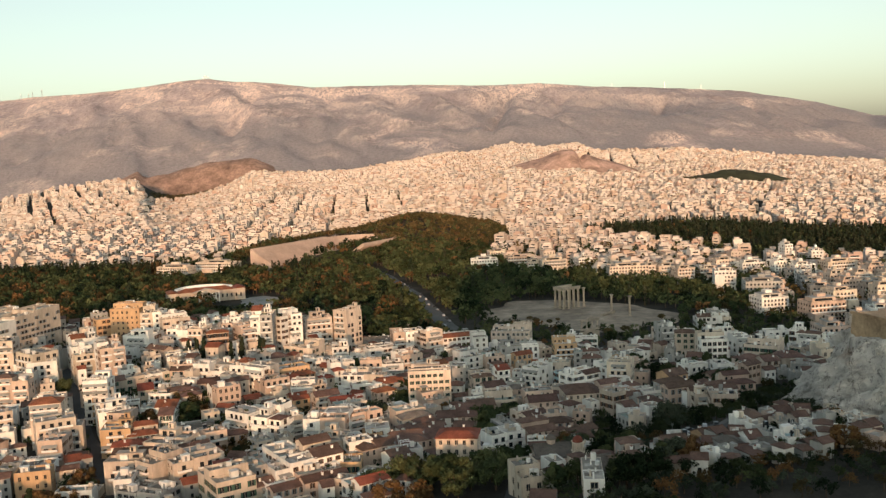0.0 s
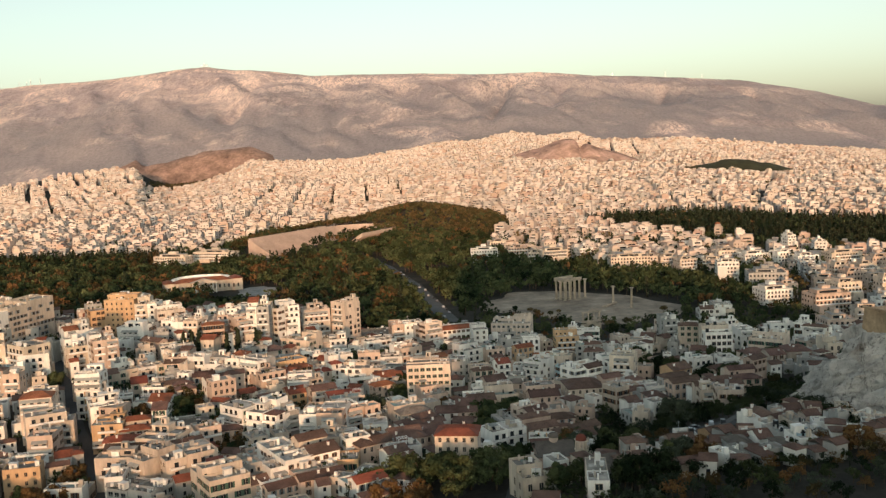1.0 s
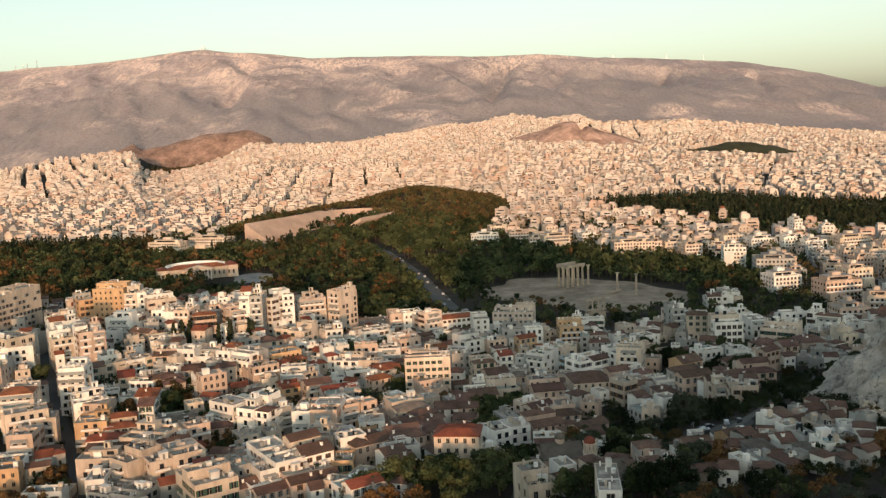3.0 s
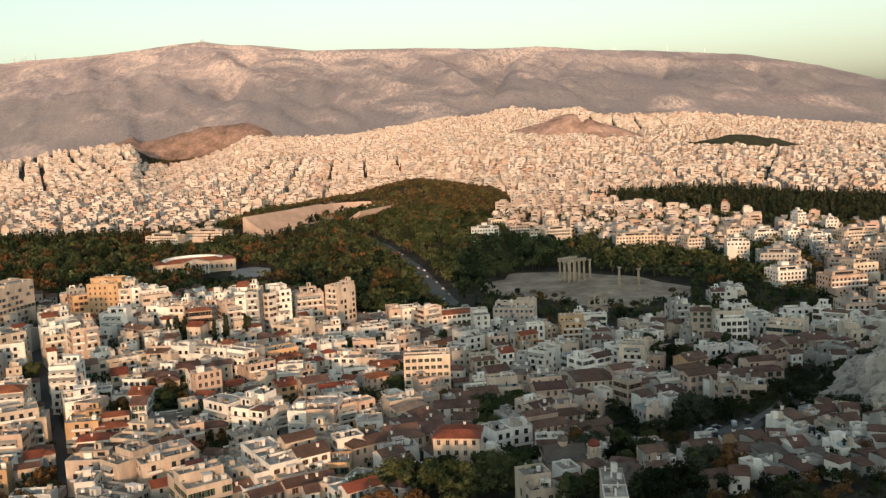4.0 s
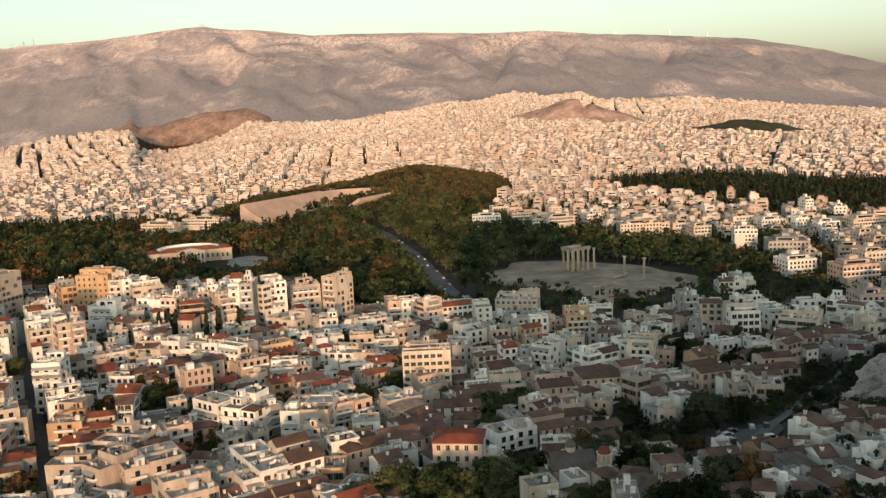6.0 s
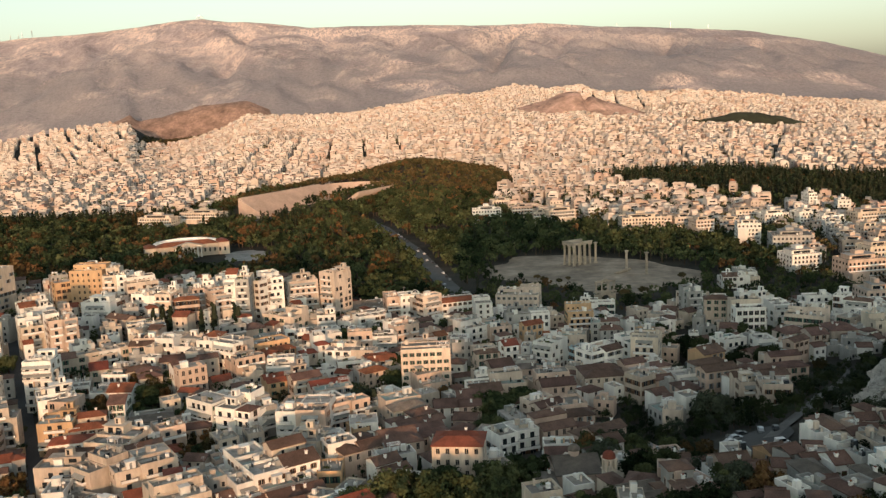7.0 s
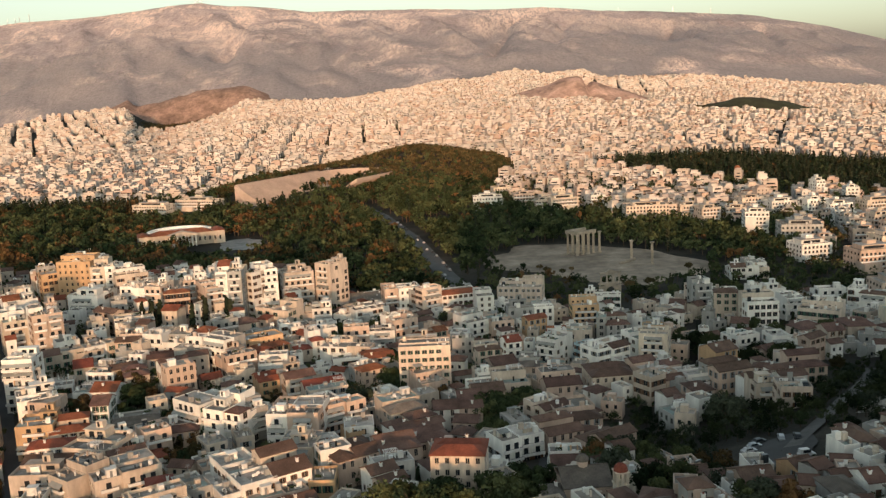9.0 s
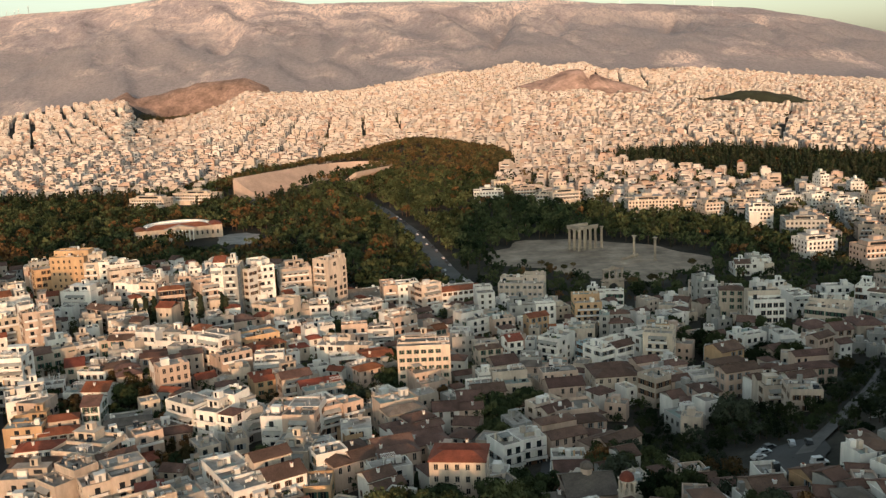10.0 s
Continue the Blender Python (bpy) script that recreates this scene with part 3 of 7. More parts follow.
def house(x, y, turn, w, d, h, style, flags=""):
    """A house whose front wall head is centred over x, y; it is w wide, d deep and h high there. style: form, wall, tiles. flags: b balconies,
    p a stair tower and upper room, n regular windows, a awnings, g glass front, r tiled-looking dark roof, q few windows."""
    form, wall = style[0], style[1]
    rnd = random.Random(int(x * 31 + y * 17))
    c, sn = math.cos(radians(turn)), math.sin(radians(turn))
    corners = [(x + c * u - sn * v, y + sn * u + c * v) for u in (-w / 2, w / 2) for v in (0, d)]
    top = ground_at(x, y) + h
    z0 = min(ground_at(*p) for p in corners) - 0.6
    h = top - z0
    floors = max(1, round((h - 0.6) / 3.3))
    storeys = ("single-storey", "two-storey", "three-storey", "four-storey", "five-storey", "six-storey", "seven-storey", "eight-storey", "nine-storey")[min(floors, 9) - 1]
    house_ob = new("house", None)
    house_ob.empty_display_size = 1
    house_ob.matrix_basis = pose(x, y, z0, 0, 0, turn)
    TAKEN.append((x - sn * d / 2, y + c * d / 2, max(w, d) / 2, turn, w, d))
    if form == "F":
        tagged(house_ob, f"{WALL_WORDS[wall]} {storeys} house with flat roof terrace", "house")
    else:
        tagged(house_ob, f"{WALL_WORDS[wall]} {storeys} house under a {ROOF_WORDS[style[2]]} roof", "house")
    a = w / 2
    plain = "n" in flags or "g" in flags
    cells = split_plan(rnd, w, d, h, plain)
    tiled = []
    walls, roofs = Solids(), Solids()
    wall_mats = [WALLS[wall], WALLS["c" if wall == "w" else "w"], WALLS["g"], GLASS]
    roof_mats = [SCREEDS[0], SCREEDS[1], SCREEDS[2], TILES[style[2] if form != "F" else rnd.choice("rt")], TILES["k"]]
    for n, (x0, y0, x1, y1, hc, row) in enumerate(cells):
        cw, cd = x1 - x0, y1 - y0
        mat = 0 if n == 0 else rnd.choices((0, 1, 2), (7, 2, 1))[0]
        walls.box(x0, y0, 0, x1, y1, hc, mat)
        if row == 0:
            walls.box(x0 - 0.05, y0 - 0.07, 0, x1 + 0.05, y0, 1.0, mat)
            for k in range(1, max(1, round((hc - 0.6) / 3.3))):
                if rnd.random() < 0.5:
                    z = 0.6 + k * 3.3
                    walls.box(x0 - 0.04, y0 - 0.07, z - 0.1, x1 + 0.04, y0, z + 0.08, mat)
        elif rnd.random() < 0.8:
            # openings towards the terrace in front
            for u in range(int(cw / 2.4)):
                if rnd.random() < 0.7:
                    e = x0 + 1.2 + u * 2.4
                    walls.box(e - 0.45, y0 - 0.05, hc - 2.3, e + 0.45, y0, hc - 0.9, 3)
        has_tiles = rnd.random() < (0.07 if form == "F" else 1.0 if n == 0 else 0.55)
        tiled.append(has_tiles)
        if has_tiles:
            kind = form if form != "F" else "G"
            kind = kind if rnd.random() < 0.7 else "H" if kind == "G" else "G"
            r = tile_roof(cw, cd, kind, 0.35)
            mx = (x0 + x1) / 2
            roofs.add(np.concatenate(r.co) + (mx, y0, hc + 0.03), np.concatenate(r.faces), 3)
            walls.box(x0 - 0.15, y0 - 0.15, hc - 0.3, x1 + 0.15, y1, hc - 0.19, mat)
            if kind == "G":
                g = Solids()
                gable_ends(g, cw, cd, hc)
                walls.add(np.concatenate(g.co) + (mx, y0, 0), np.concatenate(g.faces), mat)
        else:
            e = rnd.choice((0.3, 0.6, 0.9, 1.1))
            t = 0.22
            for q in ((x0, y0, x1, y0 + t), (x0, y1 - t, x1, y1), (x0, y0 + t, x0 + t, y1 - t), (x1 - t, y0 + t, x1, y1 - t)):
                walls.box(q[0], q[1], hc, q[2], q[3], hc + e, mat)
            roofs.box(x0 + t, y0 + t, hc, x1 - t, y1 - t, hc + 0.1, 4 if "r" in flags else rnd.choices((0, 1, 2), (5, 4, 1))[0])
            # hatches, low walls, flues and ducts
            for _ in range(rnd.randint(1, 3)):
                bw, bd = (x1 - x0) * rnd.uniform(0.2, 0.5), (y1 - y0) * rnd.uniform(0.2, 0.5)
                bx, by = rnd.uniform(x0 + 0.3, x1 - 0.4 - bw), rnd.uniform(y0 + 0.3, y1 - 0.4 - bd)
                roofs.box(bx, by, hc + 0.1, bx + bw, by + bd, hc + 0.1 + rnd.uniform(0.02, 0.06), rnd.choices((0, 1, 2, 4), (4, 4, 1, 2))[0])
            for _ in range(rnd.randint(3, 7)):
                bx, by = rnd.uniform(x0 + 0.6, x1 - 1.2), rnd.uniform(y0 + 0.6, y1 - 1.2)
                bw, bd, bh = rnd.choice(((0.4, 0.4, 1.3), (1.6, 0.2, 1.0), (0.2, 1.8, 1.1), (0.9, 0.9, 0.7), (1.5, 1.2, 2.1), (0.5, 0.5, 1.8), (0.3, 0.3, 0.9)))
                bw, bd = min(bw, x1 - bx - 0.3), min(bd, y1 - by - 0.3)
                walls.box(bx, by, hc, bx + bw, by + bd, hc + bh, rnd.choices((0, 1, 2, 3), (4, 3, 2, 1))[0])
    part("wall", walls.mesh("wall", wall_mats), house_ob)
    part("roof", roofs.mesh("roof", roof_mats), house_ob)
    flats = [q for q, tl in zip(cells, tiled) if not tl and q[2] - q[0] > 3.6 and q[3] - q[1] > 3.6]
    if form == "F" and flats:
        big = max(flats, key=lambda q: (q[2] - q[0]) * (q[3] - q[1]))
        if "p" in flags and big[2] - big[0] > 4.5 and big[3] - big[1] > 4.5:
            x0, y0, x1, y1, hc, row = big
            pw, pd = (x1 - x0) * rnd.uniform(0.45, 0.7), (y1 - y0) * rnd.uniform(0.4, 0.6)
            px, py = rnd.uniform(x0 + pw / 2 + 0.3, x1 - pw / 2 - 0.3), y1 - pd / 2 - 0.4
            s = Solids()
            s.box(-pw / 2, -pd / 2, 0, pw / 2, pd / 2, 2.8)
            s.box(-pw / 2 - 0.3, -pd / 2 - 0.6, 2.8, pw / 2 + 0.3, pd / 2 + 0.2, 2.98)
            s.box(-pw * 0.3, -pd / 2 - 0.02, 0.1, -pw * 0.05, -pd / 2, 2.2, 1)
            s.box(pw * 0.1, -pd / 2 - 0.02, 0.9, pw * 0.35, -pd / 2, 2.2, 1)
            part("upper_room", s.mesh("upper_room", [WALLS[wall], GLASS]), house_ob, pose(px, py, hc + 0.1))
            if pw > 3.2 and pd > 3.2:
                s = Solids()
                s.box(-1.2, -1.1, 0, 1.2, 1.1, 2.2)
                s.box(-0.7, -1.14, 0.2, 0.1, -1.1, 1.9, 1)
                part("stair_tower", s.mesh("stair_tower", [WALLS[wall], GLASS]), house_ob, pose(px + pw * 0.1, py + 0.2, hc + 3.05))
    for x0, y0, x1, y1, hc, row in flats:
        for _ in range(rnd.choice((0, 1, 1, 2))):
            n, me = rnd.choice(CLUTTER)
            part(n, me, house_ob, pose(rnd.uniform(x0 + 1, x1 - 1), rnd.uniform(y0 + 1, y1 - 1.7), hc + 0.1, 0, 0, rnd.choice((0, 0, 90, 180, 200))))
        if x1 - x0 > 5 and y1 - y0 > 4.5 and rnd.random() < 0.6:
            n, me = rnd.choice(TERRACE)
            part(n, me, house_ob, pose(rnd.uniform(x0 + 2.3, x1 - 2.3), rnd.uniform(y0 + 1.8, y1 - 1.8), hc + 0.1, 0, 0, rnd.choice((0, 180))))
    for (x0, y0, x1, y1, hc, row), tl in zip(cells, tiled):
        if tl and rnd.random() < 0.8:
            part("chimney", CHIMNEY, house_ob, pose(rnd.uniform(x0 + 1, x1 - 1), y0 + (y1 - y0) * rnd.choice((0.3, 0.7)), hc + min(x1 - x0, y1 - y0) * 0.12))
    # windows and balconies on the walls that look out
    step = 2.7 if "n" in flags else rnd.choice((2.6, 2.9, 3.3))
    shut = None if wall == "g" else rnd.choice((0, 1, 1, 2, None, None))
    wide = 1.5 if "g" in flags else (1.0 if form != "F" or "n" in flags else rnd.choice((1.2, 1.5, 1.9)))
    tall = 1.5 if "n" in flags else rnd.choice((1.6, 1.9, 2.1))
    keep = 0.4 if "q" in flags else 0.97 if plain else 0.85
    fh = (h - 0.6) / floors
    lively = rnd.random() < 0.55
    # a side wall has windows only where the valley opens in front of it
    right_open = c * (0 - x) + sn * (40 - y) > 0
    right_edge, left_edge = max(q[2] for q in cells), min(q[0] for q in cells)
    for x0, y0, x1, y1, hc, row in cells:
        sides = []
        if row == 0:
            sides.append((x1 - x0, 0, lambda u: ((x0 + x1) / 2 + u, y0), 1.0))
        if right_open and x1 == right_edge:
            sides.append((y1 - y0, 90, lambda u: (x1, (y0 + y1) / 2 + u), 0.7))
        if not right_open and x0 == left_edge:
            sides.append((y1 - y0, -90, lambda u: (x0, (y0 + y1) / 2 - u), 0.7))
        for length, rz, at, chance in sides:
            n = int((length - 0.6) / step)
            if n < 1 or fh < 2.2:
                continue
            for k in range(floors):
                z = 0.6 + (k + 0.52) * fh
                if z + tall / 2 > hc - 0.25 or k == 0 and floors > 2 and rnd.random() < 0.5:
                    continue
                if ("b" in flags or "a" in flags or form == "F" and floors > 2 and not plain and lively) and k > 0 and rz == 0:
                    bl = max(2.0, round(length * rnd.choice((0.6, 0.8, 0.95))))
                    part("balcony", balcony_mesh(bl, AWNING if "a" in flags or rnd.random() < 0.3 else None), house_ob, pose((x0 + x1) / 2, y0, 0.6 + k * fh + 0.15))
                    continue
                for j in range(n):
                    if rnd.random() > keep * chance:
                        continue
                    px, py = at((j + 0.5 - n / 2) * length / (n + 0.3))
                    part("window", window_mesh(wide, min(tall, fh - 0.9), shut, wall if wall != "w" else "c"), house_ob, pose(px, py, z, 0, 0, rz))
    s = Solids()
    s.box(-0.6, -0.12, 0.0, 0.6, 0.0, 2.9, 0)
    s.box(-0.75, -0.14, 2.9, 0.75, 0.0, 3.05, 1)
    part("door", cached("door", lambda: s.mesh("door", [SHUTTERS[1], WALLS["w"]])), house_ob, pose((cells[0][0] + cells[0][2]) / 2, cells[0][1] - 0.08, 0.6))
    return house_ob


# ---- the old town below the citadel ----
house(-300.0, 508.2, -15, 42.0, 60, 24, "Fc", "b")
house(-217.0, 487.6, 35, 15.0, 15, 19, "Fw", "bp")
house(-201.1, 461.2, 35, 20.4, 14, 16, "Fc", "bp")
house(-188.6, 453.6, 35, 12.6, 14, 20, "Fp", "p")
house(-219.7, 552.6, -1, 18.9, 20, 23, "Fo", "n")
house(-234.3, 555.7, 35, 9.3, 16, 17, "Fo", "")
house(-199.7, 542.1, 4, 12.9, 15, 22, "Fc", "b")
house(-183.0, 538.9, 31, 16.7, 15, 18, "Fc", "r")
house(-197.4, 509.4, -9, 16.4, 18, 14, "Fw", "p")
house(-180.9, 493.0, -28, 14.5, 14, 10, "Gpt", "")
house(-174.9, 526.9, -10, 22.9, 14, 14, "Fw", "p")
house(-147.0, 499.8, 17, 12.1, 14, 17, "Fp", "")
house(-144.8, 523.2, 26, 12.7, 14, 18, "Fp", "b")
house(-159.8, 477.3, 24, 17.5, 14, 9, "Fw", "")
house(-131.6, 443.2, -12, 27.8, 14, 13, "Fw", "b")
house(-167.5, 439.7, 35, 32.5, 16, 9, "Fc", "p")
house(-166.6, 439.3, 33, 13.2, 10, 8, "Fc", "")
house(-151.0, 445.0, 3, 11.1, 12, 10, "Hpt", "")
house(-176.1, 399.7, 6, 11.1, 12, 20, "Fw", "p")
house(-173.2, 401.3, 35, 9.3, 12, 16, "Fg", "g")
house(-173.9, 401.0, 35, 8.5, 10, 13, "Fo", "")
house(-161.3, 422.5, 22, 7.2, 10, 8, "Gcr", "")
house(-153.1, 418.1, -6, 11.7, 11, 7, "Fw", "")
house(-143.9, 421.5, 35, 10.4, 12, 8, "Gct", "")
house(-135.4, 411.4, 26, 9.1, 12, 9, "Hct", "")
house(-117.3, 409.6, 35, 11.4, 14, 14, "Fp", "")
house(-133.3, 431.8, 13, 10.5, 11, 8, "Gpt", "")
house(-187.6, 373.8, 14, 12.8, 16, 20, "Fc", "b")
house(-177.6, 361.7, 30, 15.7, 14, 17, "Fc", "b")
house(-173.3, 363.3, 18, 11.3, 10, 13, "Fc", "b")
house(-172.8, 344.7, 9, 9.6, 15, 14, "Fp", "")
house(-165.8, 349.2, 18, 10.0, 13, 6, "Got", "")
house(-134.2, 324.7, 2, 17.5, 18, 12, "Fc", "p")
house(-130.2, 319.1, 7, 9.7, 12, 9, "Fg", "")
house(-129.9, 309.0, 8, 6.4, 10, 11, "Fw", "")
house(-160.6, 382.0, 29, 13.7, 14, 12, "Fw", "p")
house(-152.9, 361.7, 9, 12.3, 12, 12, "Fo", "bp")
house(-158.2, 378.0, -6, 9.6, 10, 13, "Fp", "")
house(-141.8, 363.3, 19, 12.1, 12, 9, "Hcr", "")
house(-144.7, 354.6, 14, 14.0, 14, 8, "Gwr", "")
house(-125.3, 337.1, -13, 15.5, 16, 14, "Fc", "bp")
house(-126.1, 320.1, -35, 10.4, 14, 13, "Fc", "ba")
house(-105.3, 321.3, 35, 19.3, 22, 13, "Fc", "")
house(-115.8, 347.7, 32, 7.5, 14, 12, "Fw", "p")
house(-112.1, 342.6, 17, 8.7, 12, 9, "Fw", "")
house(-107.9, 354.2, 35, 8.8, 12, 12, "Fp", "")
house(-121.6, 371.1, 19, 15.5, 14, 8, "Hgk", "")
house(-104.7, 365.6, 18, 12.5, 16, 7, "Hpt", "")
house(-136.7, 377.5, 7, 6.2, 10, 12, "Fw", "")
house(-162.7, 404.2, 19, 9.1, 12, 8, "Fw", "")
house(-147.6, 398.9, -1, 16.8, 10, 8, "Gwr", "")
house(-83.9, 292.8, 35, 14.1, 20, 13, "Fc", "")
house(-92.2, 310.1, 21, 7.4, 9, 13, "Hpr", "")
house(-124.6, 511.2, 3, 12.7, 16, 25, "Fw", "p")
house(-118.5, 523.8, -35, 7.1, 12, 22, "Fw", "")
house(-109.0, 529.5, 30, 9.6, 16, 24, "Fw", "b")
house(-99.5, 557.0, 18, 16.9, 14, 18, "Fc", "bp")
house(-86.7, 560.4, -35, 11.5, 14, 24, "Fc", "p")
house(-80.0, 570.9, 35, 9.7, 14, 20, "Fc", "b")
house(-131.0, 509.1, 33, 10.4, 14, 18, "Fp", "b")
house(-114.5, 530.0, 31, 19.9, 14, 12, "Gor", "")
house(-115.9, 525.0, 11, 16.0, 12, 10, "Fw", "")
house(-103.7, 505.4, -23, 19.8, 14, 9, "Fc", "")
house(-83.8, 514.4, 9, 16.7, 12, 9, "Fw", "p")
house(-117.7, 477.1, 35, 11.6, 12, 11, "Fg", "")
house(-108.4, 481.4, 29, 9.5, 10, 9, "Gpt", "")
house(-99.3, 473.0, 33, 13.4, 12, 8, "Fg", "")
house(-93.7, 488.8, 17, 5.4, 8, 7, "Fw", "")
house(-86.8, 485.5, 26, 6.1, 8, 7, "Fw", "")
house(-72.2, 478.1, 24, 10.4, 12, 9, "Fw", "p")
house(-92.1, 451.6, 35, 17.7, 16, 8, "Hor", "")
house(-76.4, 459.5, 27, 12.8, 12, 9, "Gwr", "")
house(-60.2, 450.8, -12, 22.9, 14, 10, "Fc", "")
house(-53.4, 444.7, 13, 21.8, 12, 7, "Fw", "")
house(-58.3, 476.9, 9, 11.6, 12, 11, "Fp", "")
house(-46.8, 477.6, 3, 11.6, 12, 9, "Fw", "")
house(-113.5, 439.3, -31, 14.6, 12, 14, "Fw", "b")
house(-98.7, 428.9, 35, 13.0, 14, 12, "Fp", "p")
house(-86.6, 429.2, 7, 11.6, 11, 8, "Fw", "")
house(-70.3, 404.9, 27, 11.4, 14, 12, "Fc", "p")
house(-81.7, 410.0, 27, 11.7, 11, 9, "Gor", "")
house(-57.6, 391.8, 24, 14.7, 14, 12, "Fc", "")
house(-44.7, 423.2, 35, 10.4, 12, 9, "Gpr", "")
house(-43.8, 439.3, 20, 12.1, 11, 9, "Gpr", "")
house(-23.8, 416.1, 3, 20.1, 20, 19, "Fc", "np")
house(-39.2, 553.9, 13, 11.8, 14, 16, "Fw", "n")
house(-27.1, 545.7, 35, 12.2, 14, 17, "Fc", "b")
house(-49.3, 555.9, 14, 7.6, 16, 15, "Fp", "")
house(-62.6, 572.6, 27, 25.2, 20, 7, "Gpk", "")
house(-56.7, 527.9, 34, 19.5, 14, 9, "Fw", "")
house(-37.0, 490.4, 35, 13.6, 12, 11, "Fp", "")
house(-22.5, 475.3, 30, 12.4, 12, 9, "Gpr", "")
house(-105.5, 376.5, -35, 14.6, 18, 13, "Fw", "b")
house(-91.0, 367.1, -24, 14.6, 18, 13, "Fw", "bp")
house(-81.4, 372.8, 35, 11.9, 14, 11, "Fg", "a")
house(-64.7, 359.1, -5, 17.8, 16, 14, "Fp", "")
house(-50.0, 372.6, 35, 18.5, 14, 12, "Fp", "")
house(-82.6, 333.9, 32, 10.3, 12, 8, "Fp", "")
house(-87.6, 350.5, 35, 7.1, 10, 9, "Fc", "")
house(-80.3, 357.7, 25, 5.8, 10, 7, "Fc", "")
house(-63.6, 308.1, 35, 10.6, 26, 12, "Fw", "n")
house(-55.4, 314.1, 35, 11.2, 26, 12, "Fw", "n")
house(-72.9, 302.1, 35, 13.8, 22, 11, "Fw", "a")
house(-59.3, 334.5, -5, 11.6, 14, 12, "Fc", "p")
house(-46.0, 331.6, 28, 9.8, 16, 11, "Fw", "b")
house(-42.6, 359.0, 9, 9.9, 10, 9, "Fw", "")
house(-43.2, 357.1, 26, 5.8, 9, 7, "Fo", "")
house(-38.6, 330.0, 35, 14.6, 16, 9, "Gpt", "")
house(-26.3, 333.0, 21, 12.3, 14, 9, "Gpt", "")
house(-27.4, 322.3, 21, 11.5, 13, 8, "Fw", "")
house(-47.9, 315.3, 3, 7.5, 10, 7, "Fo", "")
house(-66.4, 296.4, 35, 12.0, 12, 7, "Gpt", "")
house(-54.4, 301.3, 32, 16.5, 12, 7, "Gpt", "")
house(-35.5, 284.1, 35, 11.0, 14, 8, "Gwr", "")
house(-26.5, 367.9, 26, 13.7, 16, 11, "Hck", "n")
house(-22.0, 356.1, 31, 17.3, 12, 9, "Gwt", "")
house(-17.3, 347.4, 24, 11.7, 12, 7, "Gpt", "")
house(-26.4, 308.9, 35, 8.4, 12, 7, "Hpt", "")
house(-34.4, 393.7, 35, 8.3, 10, 8, "Fw", "")
house(-19.6, 406.9, 29, 11.0, 12, 8, "Fp", "")
house(-12.5, 560.1, 19, 21.7, 14, 12, "Hwr", "n")
house(0.9, 530.8, 9, 8.8, 14, 14, "Fw", "")
house(19.6, 569.1, -10, 24.6, 16, 13, "Fc", "n")
house(-3.0, 491.5, 35, 12.5, 12, 9, "Fw", "")
house(8.5, 492.0, 17, 11.1, 12, 8, "Fp", "")
house(24.8, 493.3, 27, 10.2, 12, 9, "Gor", "")
house(23.0, 512.8, 5, 22.4, 12, 10, "Fg", "p")
house(49.0, 508.4, 3, 12.9, 12, 11, "Fo", "")
house(62.8, 552.7, -9, 19.3, 12, 9, "Fw", "p")
house(52.5, 478.5, -8, 4.6, 10, 12, "Fg", "g")
house(59.8, 476.8, 4, 10.5, 12, 9, "Hgt", "")
house(72.6, 460.5, -8, 9.0, 12, 12, "Fo", "")
house(67.2, 433.3, -17, 11.5, 14, 15, "Fc", "b")
house(37.5, 469.9, -1, 19.4, 12, 8, "Fw", "")
house(25.1, 443.9, -35, 9.4, 14, 12, "Fw", "")
house(-9.6, 456.5, 5, 9.5, 12, 10, "Fg", "n")
house(1.7, 444.7, 14, 10.4, 12, 9, "Hct", "")
house(11.8, 441.5, 19, 6.5, 8, 13, "Fw", "")
house(22.0, 425.3, -4, 18.7, 16, 7, "Gpk", "")
house(7.8, 430.1, 19, 10.3, 10, 7, "Gpt", "")
house(43.9, 444.1, 32, 6.1, 8, 9, "Fb", "")
house(52.5, 436.4, 35, 16.7, 12, 10, "Fw", "")
house(47.0, 402.1, 8, 16.2, 16, 9, "Hct", "n")
house(28.5, 400.1, 10, 13.4, 16, 7, "Gpt", "")
house(41.0, 387.0, 35, 7.1, 12, 8, "Gwt", "")
house(66.0, 409.8, 21, 17.9, 12, 9, "Gpt", "")
house(61.1, 390.5, 35, 7.5, 9, 10, "Fc", "")
house(68.0, 393.7, 18, 7.5, 12, 8, "Gpt", "")
house(9.5, 404.2, 11, 13.3, 12, 7, "Fc", "")
house(0.1, 412.0, 13, 7.3, 11, 9, "Fw", "")
house(0.7, 394.3, 12, 11.8, 16, 8, "Hpt", "")
house(-10.2, 376.7, 6, 16.9, 16, 8, "Gpt", "")
house(-8.8, 302.4, -5, 14.5, 13, 14, "Hcr", "n")
house(23.4, 369.1, 35, 10.7, 12, 9, "Gct", "n")
house(30.5, 359.5, 13, 14.1, 18, 7, "Hpt", "")
house(39.2, 335.7, 34, 13.2, 13, 7, "Gpt", "")
house(24.1, 345.9, 23, 12.1, 12, 7, "Gpt", "")
house(21.9, 313.5, 1, 9.5, 14, 5, "Hot", "")
house(20.9, 320.4, -5, 9.5, 6, 3, "Fw", "")
house(15.5, 281.4, 5, 4.9, 9, 5, "Hck", "")
house(30.2, 233.1, -4, 5.7, 18, 5, "Fw", "")
house(15.1, 257.0, 17, 7.9, 12, 5, "Fc", "")
house(6.8, 336.9, 29, 6.9, 10, 8, "Fw", "")
house(13.0, 342.3, 22, 8.7, 10, 8, "Fw", "")
house(10.6, 358.9, 22, 6.7, 10, 8, "Fg", "")
